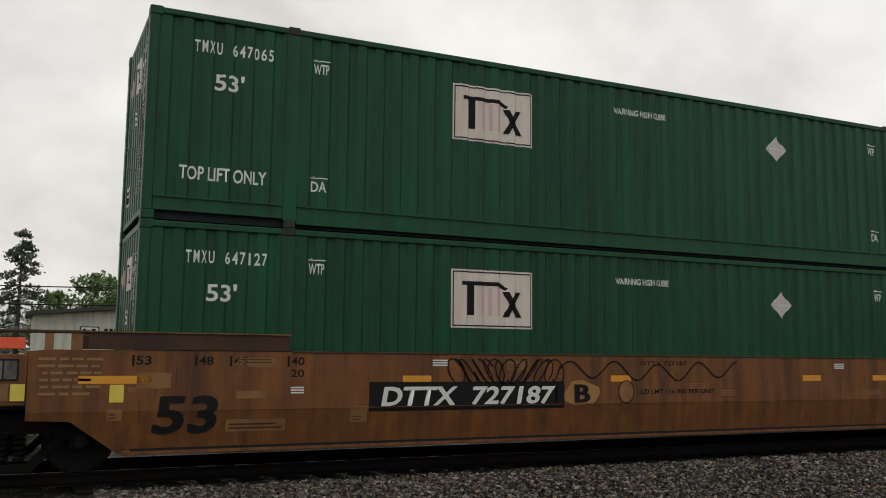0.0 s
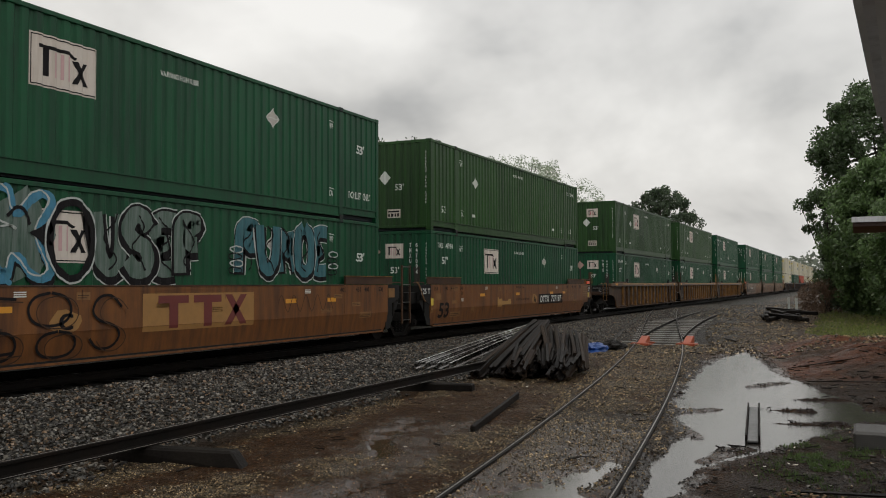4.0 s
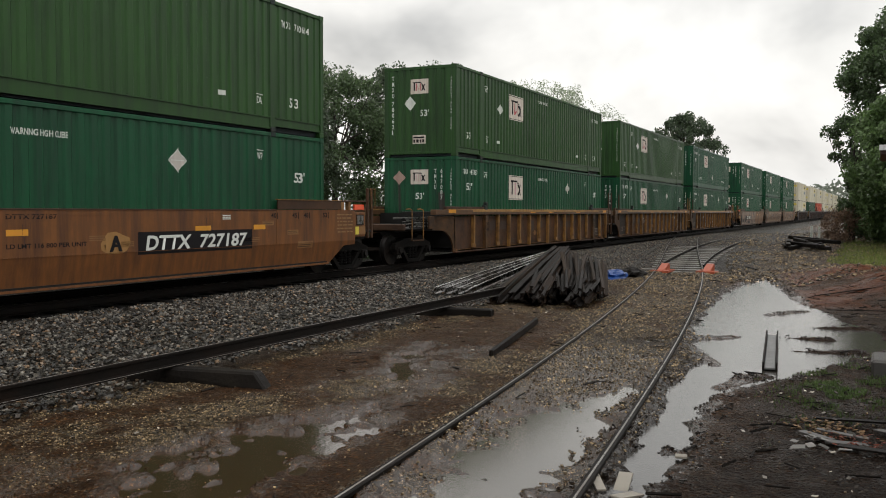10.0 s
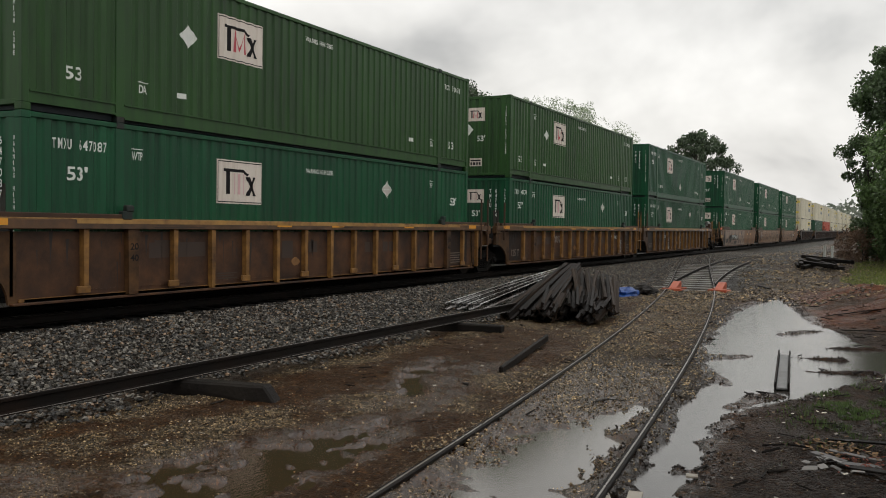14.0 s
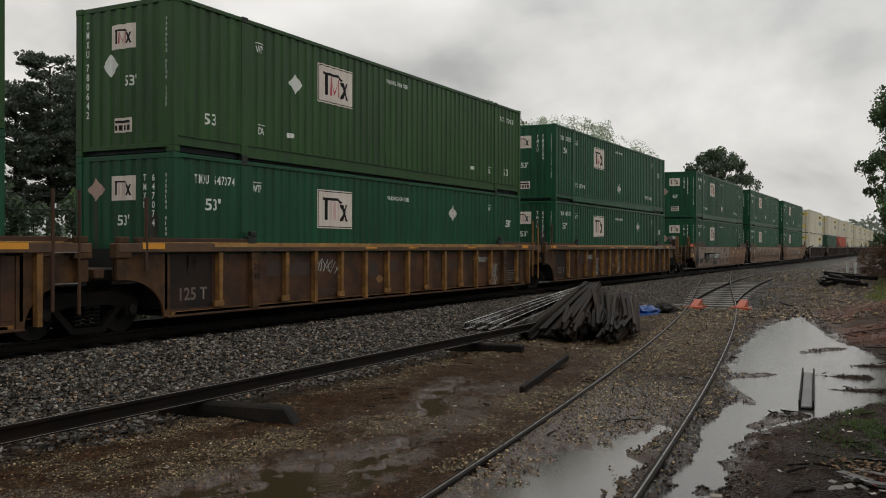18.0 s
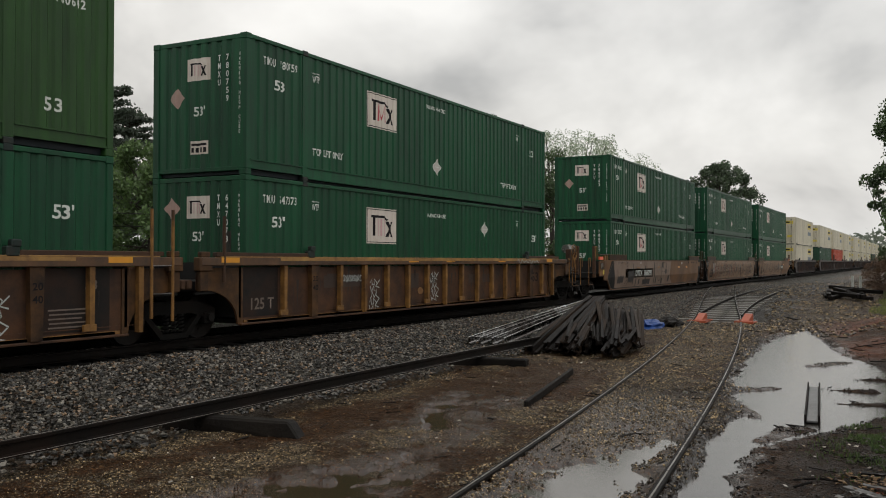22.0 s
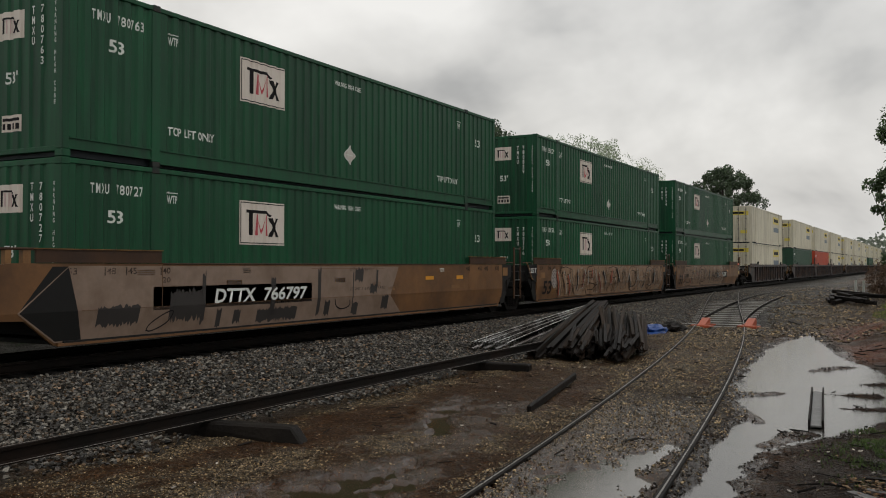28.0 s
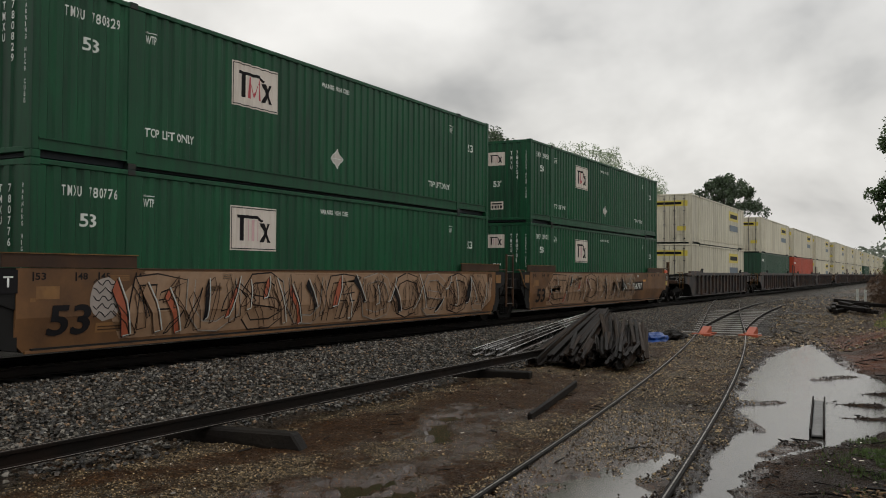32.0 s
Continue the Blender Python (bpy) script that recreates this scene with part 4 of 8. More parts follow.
def well_car_ribbed(x, left, right, dark=False, tons="", group=""):
    body = mat("dark_wagon_paint", (0.022, 0.018, 0.018), 0.6, vary=0.3, dirt=RUST, dirt_amount=0.3) if dark else RUSTY_CAR
    rim = body if dark else mat("grimy_ochre_end_plate", (0.110, 0.052, 0.018), 0.6, spec=0.25, vary=0.4, dirt=(0.016, 0.010, 0.007), dirt_amount=0.66, dirt_scale=2.0, bump=0.1)
    car = thing("well_car", "dark brown well car with ribbed sides carrying stacked containers" if dark else "rusty yellow well car with ribbed sides and yellow top chord",
                "well car", Matrix.Translation((x, LINE_Y, BOX_Z)), group or "well cars of the train")
    reach = {"art": 1.42, "cpl": 1.78}
    arch = [(-0.28 - 0.95 * (1 - math.cos(k / 7 * math.pi / 2)), -0.13 + 0.70 * math.sin(k / 7 * math.pi / 2)) for k in range(8)]

    def end_outline(kind):
        return arch + [(-reach[kind], 0.585), (-reach[kind], 1.0)]
    out = end_outline(left) + [(BOX_L - a, b) for a, b in end_outline(right)[::-1]]
    for s in (-1, 1):
        y0 = SKIN + 0.08 if s < 0 else -SKIN - 0.11
        side = part("side_panel", prism(bmesh.new(), out, y0, y0 + 0.03), body, car)
        c0 = SKIN - 0.06 if s < 0 else -SKIN - 0.12
        chord = part("top_chord", boxes((-reach[left], c0, 1.04, BOX_L + reach[right], c0 + 0.18, 1.20), bevel=.012), TOPCHORD if not dark else body, car)
        part("chord_edge", boxes((-0.9, c0 + .004, 1.20, BOX_L + 0.9, c0 + 0.17, 1.222), bevel=.004), CHORDEDGE if not dark else body, chord)
        if s < 0 and not dark:
            part("chord_stripe", boxes((0.9, c0 - .004, 1.135, BOX_L - 0.9, c0, 1.200)), CHORDEDGE, chord, "worn bright yellow stripe")
            part("bottom_lip", boxes((-0.1, SKIN + .06, -0.105, BOX_L + .1, SKIN + .085, -0.05)), CHORD, side)
        part("bottom_chord", boxes((-0.25, SKIN - .01 if s < 0 else -SKIN - .11, -0.15, BOX_L + .25, SKIN + .11 if s < 0 else -SKIN + .01, -0.11), bevel=.008), body, car)
        for a, b in ((-1.0, 2.0), (BOX_L - 2.0, BOX_L + 1.0)):
            part("chord_cap", boxes((a, c0 + .02, 1.215, b, c0 + .14, 1.30), bevel=.01), BROWN_CAR if not dark else body, chord)
        for a in (2.0, BOX_L - 2.0):
            part("box_guide", boxes((a - .13, c0 - .01, 1.2, a + .10, c0 + .12, 1.36), (a - .05, c0 - .02, 1.34, a + .12, c0 + .1, 1.46), bevel=.02), CASTING, chord)
        if s < 0:
            for k in range(16):
                q = 1.12 + k * 1.035
                wide = k in (1, 13)
                w = 0.13 if wide else 0.055
                bm = prism(bmesh.new(), [(q - w, 1.04), (q + w, 1.04), (q + w * .8, -0.10 if k % 2 else 0.0), (q - w * .8, -0.10 if k % 2 else 0.0)], SKIN - 0.03, SKIN + 0.08)
                part("rib", bm, rim if wide else (CHORD if not dark else body), side)
                if k % 2 == 0:
                    part("rib_foot", boxes((q - .17, SKIN - .035, -0.02, q + .09, SKIN + .02, 0.10), bevel=.01), CHORD if not dark else body, side)
                if not dark and k < 15:
                    part("panel_seam", boxes((q + .07, SKIN + .072, 0.02, q + .96, SKIN + .081, 0.035)), body, side)
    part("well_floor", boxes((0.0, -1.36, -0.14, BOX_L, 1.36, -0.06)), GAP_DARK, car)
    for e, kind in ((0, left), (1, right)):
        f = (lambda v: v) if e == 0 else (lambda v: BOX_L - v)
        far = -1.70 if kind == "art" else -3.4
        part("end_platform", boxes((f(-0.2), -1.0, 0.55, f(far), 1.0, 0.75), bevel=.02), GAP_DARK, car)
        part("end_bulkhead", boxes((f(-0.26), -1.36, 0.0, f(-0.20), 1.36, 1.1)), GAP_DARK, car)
        part("end_sill", boxes((f(far), -1.35, 0.60, f(far - .12), 1.35, 0.78), bevel=.02), BROWN_CAR, car)
        plate = [(f(a), b) for a, b in [(-0.14, -0.11)] + arch + [(-reach[kind], 0.585), (-reach[kind], 1.0), (-0.14, 1.0)]]
        part("arch_plate", prism(bmesh.new(), plate, SKIN + .060, SKIN + .0795), rim, car)
        if kind == "art":
            part("end_block", boxes((f(-1.12), SKIN - .05, 0.94, f(-1.47), SKIN + .12, 1.20), (f(-1.20), SKIN - .02, 0.56, f(-1.42), SKIN + .10, 0.94), (f(-1.16), SKIN - .03, 1.20, f(-1.40), SKIN + .08, 1.31), bevel=.015), rim, car)
        else:
            part("fender_plate", boxes((f(-1.78), SKIN - .02, 0.62, f(-2.1), SKIN + .06, 1.0), bevel=.02), rim, car)
        if kind == "cpl":
            part("coupler", boxes((f(far), -0.14, 0.36, f(far - 0.6), 0.14, 0.60), (f(far - .4), -0.2, 0.32, f(far - 0.7), 0.12, 0.62), bevel=.03), TRUCK, car)
            part("walkway", boxes((f(-2.1), -1.32, 0.62, f(far), 1.32, 0.67), bevel=.01), GAP_DARK, car)
            for zz, rr in ((0.80, .018), (0.88, .014), (0.70, .022)):
                part("air_pipe", bent_tube(bmesh.new(), [(f(-1.4), -1.22, zz), (f(-2.6), -1.22, zz + .01), (f(-3.3), -1.18, zz - .03)], rr), STEEL, car)
            for q in (-1.9, -2.75):
                part("pipe_bracket", boxes((f(q), -1.25, 0.60, f(q - .08), -1.15, 0.92)), GAP_DARK, car)
            part("brake_cylinder", tube(bmesh.new(), (f(-2.3), -1.0, 0.84), (f(-2.9), -1.0, 0.84), 0.11, 12), GAP_DARK, car)
            for q in (-2.35, -3.05):
                grab_iron(car, [(f(q), -1.36, 0.35), (f(q), -1.36, 1.18), (f(q - .06), -1.30, 1.22), (f(q - .25), -1.30, 1.2)], 0.018)
            part("step", boxes((f(-2.35), -1.39, 0.30, f(-3.05), -1.33, 0.33)), BROWN_CAR, car)
            part("brake_pipe", bent_tube(bmesh.new(), [(f(-0.3), -0.9, 0.95), (f(-3.3), -0.9, 0.95)], 0.03), STEEL, car)
            part("cross_pipe", bent_tube(bmesh.new(), [(f(-1.0), -1.1, 1.12), (f(-3.2), -1.1, 1.12)], 0.025), GAP_DARK, car)
        else:
            part("step", boxes((f(-0.9), -1.34, 0.50, f(-1.45), -1.28, 0.55)), GAP_DARK, car)
    truck(car, -1.69 if left == "art" else -2.4)
    if right == "cpl":
        truck(car, BOX_L + 2.4)
    if left == "art":
        part("stanchion", tube(bmesh.new(), (-0.80, SKIN - .04, 0.72), (-0.80, SKIN - .04, 2.0), 0.034, 8), BROWN_CAR if not dark else body, car)
    if right == "art":
        for q in (0.70, 1.20):
            part("stanchion", tube(bmesh.new(), (BOX_L + q, SKIN - .05, 0.12 if q < 1 else 0.05), (BOX_L + q, SKIN - .05, 2.05), 0.030, 8), body if dark else CHORD if tons else BROWN_CAR, car)
        for z in (0.55, 1.05):
            part("rung", tube(bmesh.new(), (BOX_L + 0.70, SKIN - .05, z), (BOX_L + 1.20, SKIN - .05, z), 0.012, 6), STEEL, car)
    if not dark:
        chord_marks(car, (-0.9, 6.2, 8.3, 11.8, 15.9))
        for q in (2.05, 14.47):
            side_text(car, "20", q + .02, 0.68, 0.12, 0.19, BLACK, "size_mark", SKIN - .03, False)
            side_text(car, "40", q + .02, 0.48, 0.12, 0.19, BLACK, "size_mark", SKIN - .03, False)
        if tons:
            side_shape(car, "dark_panel", "tons", [rect(-0.15, 0.0, 0.98, 1.02)], mat("faded_black_panel", (0.013, 0.011, 0.010), 0.6, spec=0.2, dirt=(0.035, 0.017, 0.010), dirt_amount=0.4), 1, SKIN + .08, False)
            side_text(car, tons, 0.12, 0.14, 0.24, 0.72, mat("faded_stencil", (0.13, 0.10, 0.08), 0.6), "tonnage", SKIN + .08, False, 2)
        if right == "art":
            side_shape(car, "dark_panel", "tail", [rect(14.75, -0.02, 16.05, 1.02)], mat("faded_black_panel", (0.013, 0.011, 0.010), 0.6, spec=0.2, dirt=(0.035, 0.017, 0.010), dirt_amount=0.4), 1, SKIN + .08, False)
            side_text(car, "53", 15.55, 0.66, 0.16, 0.24, mat("faded_stencil", (0.13, 0.10, 0.08), 0.6), "size_mark", SKIN + .08, False, 2)
            side_shape(car, "fine_print", "tail", [rect(14.85 + .02 * (k % 2), .06 + .07 * k, 15.75 - .13 * (k % 3), .085 + .07 * k) for k in range(5)], mat("faded_stencil", (0.13, 0.10, 0.08), 0.6), 2, SKIN + .08, False)
        else:
            side_text(car, "53", 14.85, 0.42, 0.32, 0.55, BLACK, "number", SKIN + .08, False)
        worn = mat("faded_dark_stencil", (0.035, 0.02, 0.013), 0.6, vary=.4, bump=0)
        for q in ((6.55, .42, 6.95, .80), (7.55, .52, 7.90, .78), (10.0, .48, 10.24, .74), (10.3, .48, 10.54, .74), (10.9, .48, 11.14, .74), (11.2, .48, 11.44, .74), (2.62, .52, 3.12, .80), (3.34, .52, 4.10, .80)):
            side_shape(car, "faded_stencil", q, [rect(*q)], worn, 1, SKIN + .08, False)
        side_shape(car, "paint_blotch", "pale", [blob(7.05, .33, .15, .09, 6, 14, .2)], OCHRE_PATCH, 1, SKIN + .08, False)
        r = random.Random(round(x))
        run = mat("rust_run_on_panel", (0.016, 0.009, 0.006), .6, vary=.5, bump=0)
        for k in range(26):
            a, z, d = r.uniform(.2, 15.9), r.uniform(.45, 1.02), r.uniform(.2, .7)
            side_shape(car, "rust_run", (car.name, k), [[(a, z), (a + r.uniform(.02, .09), z), (a + .03, max(-.08, z - d))]], run, 1, SKIN + .08, False)
        side_shape(car, "label_bar", "rows", [rect(4.45, 0.05 + .05 * k, 5.05 - .1 * (k % 2), 0.075 + .05 * k) for k in range(3)] + [rect(2.75, 0.66 + .07 * k, 3.4 - .12 * (k % 2), 0.70 + .07 * k) for k in range(3)], worn, 2, SKIN + .08, False)
        side_shape(car, "chord_label", "rows", [rect(2.6 + .05 * (k % 2), 1.07 + .03 * k, 3.9 - .2 * (k % 2), 1.085 + .03 * k) for k in range(3)] + [rect(8.6, 1.09, 9.2, 1.13)], worn, 1, SKIN - .06, False)
    return car


# ---- ground ----
def smooth(a, b, x):
    t = np.clip((x - a) / (b - a), 0, 1)
    return t * t * (3 - 2 * t)


def hash2(ix, iy, seed):
    n = np.sin(ix * 127.1 + iy * 311.7 + seed * 74.7) * 43758.5453
    return n - np.floor(n)


def value_noise(x, y, seed=0):
    ix, iy = np.floor(x), np.floor(y)
    fx, fy = x - ix, y - iy
    fx, fy = fx * fx * (3 - 2 * fx), fy * fy * (3 - 2 * fy)
    a, b = hash2(ix, iy, seed), hash2(ix + 1, iy, seed)
    c, d = hash2(ix, iy + 1, seed), hash2(ix + 1, iy + 1, seed)
    return (a * (1 - fx) + b * fx) * (1 - fy) + (c * (1 - fx) + d * fx) * fy


def fractal(x, y, seed=0, octaves=4):
    v, amp, tot = 0, 1.0, 0
    for k in range(octaves):
        v = v + amp * value_noise(x * 2 ** k, y * 2 ** k, seed + k)
        tot += amp
        amp *= 0.5
    return v / tot


def capsule(x, y, row):
    """How deep a point lies inside a tapered capsule (positive inside)."""
    x0, y0, r0, x1, y1, r1 = row
    dx, dy = x1 - x0, y1 - y0
    t = np.clip(((x - x0) * dx + (y - y0) * dy) / (dx * dx + dy * dy + 1e-9), 0, 1)
    return r0 + (r1 - r0) * t - np.hypot(x - x0 - t * dx, y - y0 - t * dy)


POOL = [(3.6, 1.42, 0.15, 7.0, 1.62, 0.17), (7.0, 1.62, 0.17, 10.1, 1.93, 0.22), (10.1, 1.93, 0.22, 12.5, 1.42, 0.72), (12.5, 1.42, 0.72, 14.2, 1.40, 1.22), (14.2, 1.40, 1.22, 16.2, 1.45, 1.55),
        (16.2, 1.45, 1.55, 18.2, 1.90, 1.25), (18.2, 1.90, 1.25, 20.5, 2.35, 0.95), (20.5, 2.35, 0.95, 24.0, 2.90, 0.66), (24.0, 2.90, 0.66, 28.2, 3.15, 0.10), (15.2, 0.2, 0.80, 15.4, -2.0, 0.9)]
ISLES = [(14.6, 2.70, 0.20, 15.1, 2.20, 0.14), (18.7, 2.0, 0.11, 19.7, 1.45, 0.16), (15.5, 1.42, 0.06, 15.4, 0.75, 0.11), (14.0, 1.12, 0.05, 14.15, 0.30, 0.12), (10.7, 1.66, 0.10, 11.65, 1.38, 0.17),
         (12.2, 1.95, 0.08, 13.1, 2.35, 0.16), (16.9, 1.1, 0.05, 17.2, 0.2, 0.10), (7.5, 1.60, 0.02, 7.7, 1.62, 0.04)]
TRACKPOOL = [(3.2, 2.55, 0.50, 6.4, 2.62, 0.50), (6.4, 2.62, 0.54, 8.3, 2.78, 0.44), (8.3, 2.74, 0.38, 10.2, 2.60, 0.16), (14.1, 3.30, 0.06, 14.3, 3.08, 0.10)]
BROWNPOOL = [(12.0, 6.25, 0.05, 10.7, 5.80, 0.17), (10.7, 5.80, 0.17, 10.2, 5.55, 0.15), (10.2, 5.55, 0.15, 9.2, 5.20, 0.12), (9.2, 5.20, 0.12, 8.5, 5.10, 0.04),
             (8.15, 4.72, 0.12, 7.4, 4.65, 0.36), (7.4, 4.65, 0.36, 6.3, 4.72, 0.50), (6.3, 4.72, 0.50, 5.2, 4.65, 0.50), (6.0, 5.35, 0.14, 5.4, 5.2, 0.30)]
DRIFTS = [(4.2, 6.9, 0.20, 6.2, 6.1, 0.28), (6.2, 6.1, 0.28, 7.7, 5.62, 0.26), (7.7, 5.62, 0.28, 9.0, 5.25, 0.12), (4.5, 7.3, 0.20, 16.0, 7.4, 0.25), (8.8, 4.15, 0.16, 11.5, 4.35, 0.30), (5.0, 5.9, 0.1, 6.4, 5.75, 0.2)]


def siding_y(x):
    return 2.05 + 0.085 * x + 0.0016 * x * x


def diverging_y(x):
    return 8.05 - 0.0031 * (x - 55) ** 2


def turnout_y(x):
    t = (x - 33) / 40
    return 6.6 + (LINE_Y - 6.6) * (1.15 * t - 0.15 * t ** 3)


def switch_mid(x):
    return np.where(x < 33, siding_y(x), (diverging_y(x) + turnout_y(x)) / 2)


def depth_in(x, y, rows, isles=()):
    d = np.zeros_like(x) if rows is POOL else (fractal(x * 9, y * 9, 13, 3) - 0.5) * 0.55 + (fractal(x * 2.5, y * 2.5, 23) - 0.5) * 0.45
    d = d + np.max([capsule(x, y, r) for r in rows], axis=0)
    if rows is TRACKPOOL:
        d = d + (fractal(x * 7, y * 7, 33, 3) - 0.5) * 0.8 - 0.04
    if rows is BROWNPOOL:
        d = d + (fractal(x * 4, y * 4, 27, 3) - 0.5) * 1.2 + (fractal(x * 11, y * 11, 29, 3) - 0.5) * 0.9 - 0.20
    d = d + (fractal(x * 1.6, y * 1.6, 3) - 0.5) * 0.34 + (fractal(x * 6, y * 6, 9, 3) - 0.5) * 0.22 + 0.03
    for r in isles:
        d = np.minimum(d, -capsule(x, y, r) + (fractal(x * 5, y * 5, 17, 2) - 0.5) * 0.12 + 0.02)
    return d


def drift_at(x, y):
    """How thickly small gravel lies at a place of the yard, 0 to 1."""
    band = np.max([capsule(x, y, r) for r in DRIFTS], axis=0)
    d = smooth(-0.45, 0.20, band + (fractal(x * 1.3, y * 1.3, 87) - 0.5) * 0.9)
    d = np.maximum(d, smooth(13.0, 19.0, x + (fractal(x * 0.8, y * 0.8, 89) - 0.5) * 6) * smooth(3.0, 4.0, y - 0.02 * x) * 0.9)
    between = (1 - smooth(0.75, 1.0, np.abs(y - siding_y(x))))
    d = np.maximum(d, between * (0.55 + 0.35 * smooth(8.5, 13, x)) * (x < 33))
    d = np.maximum(d, smooth(28, 33, x) * smooth(1.6, 3.0, y))
    return np.clip(d * (0.05 + 1.5 * smooth(0.30, 0.72, fractal(x * 2.7, y * 2.7, 93))), 0, 1)


def base_height(x, y):
    rise = 0.34 * smooth(33, 62, x)
    bed = GROUND + rise
    top = -0.21
    d = np.abs(y - LINE_Y)
    z = np.where(d < 2.0, top, top + (bed - top) * smooth(2.0, 5.6, d))
    return np.where(y > LINE_Y, np.where(d < 2.0, top, top + (bed - top) * smooth(2.0, 4.5, d)), z)


def ground_height(x, y):
    z = base_height(x, y)
    near = 1 - smooth(60, 140, np.hypot(x, y))
    yard = near * (1 - smooth(7.0, 8.4, y))
    z = z + yard * ((fractal(x * 0.55, y * 0.55, 1) - 0.5) * 0.10 + (fractal(x * 2.6, y * 2.6, 5) - 0.5) * 0.045 + 0.035)
    z = z + near * (fractal(x * 7, y * 7, 11, 3) - 0.5) * 0.045
    # the siding's rails lie nearly flush
    on = np.abs(y - siding_y(x)) < 1.0
    z = np.where(on & (x < 31), np.minimum(z, GROUND + 0.035), z)
    # gravel packed against the siding's rails
    off = np.abs(np.abs(y - siding_y(x)) - 0.75)
    z = np.where(x < 33, np.maximum(z, -0.415 - 0.5 * np.maximum(off - 0.10, 0) ** 1.3), z)
    # the switch lies in a shallow trough
    z = z - 0.11 * smooth(30, 31, x) * (1 - smooth(46, 56, x)) * (np.abs(y - switch_mid(x)) < 1.75 + 0.02 * np.abs(x - 31))
    # clay mound and bank
    z = z + 0.42 * smooth(0.0, 2.2, 1.25 + (x - 20.3) * 0.17 - y) * smooth(19.5, 23, x) * (1 - smooth(29, 35, x)) * (0.6 + 0.8 * fractal(x * 1.3, y * 1.3, 21))
    z = z + 0.14 * smooth(0.2, -1.2, y) * smooth(6, 9, x) * (1 - smooth(20, 30, x))
    wettest = np.full_like(z, -9.0)
    for rows, isles, deep in ((POOL, ISLES, 0.09), (TRACKPOOL, (), 0.05), (BROWNPOOL, (), 0.05)):
        d = depth_in(x, y, rows, isles)
        level = GROUND + 0.005
        under = smooth(-0.10, 0.10, d)
        z = np.where(d > -0.35, z * (1 - under) + np.minimum(z, level - deep * smooth(0.0, 0.3, d) + 0.012 * (0.5 - smooth(-0.1, 0.1, d)) * 2) * under, z)
        wettest = np.maximum(wettest, d)
    z = np.where((wettest < 0.0) & (wettest > -1.2), np.maximum(z, GROUND + 0.017), z)
    return z


def steps(rows):
    out = []
    for a, b, s in rows:
        out += list(np.arange(a, b, s))
    return np.array(sorted(set(np.round(out, 4))))


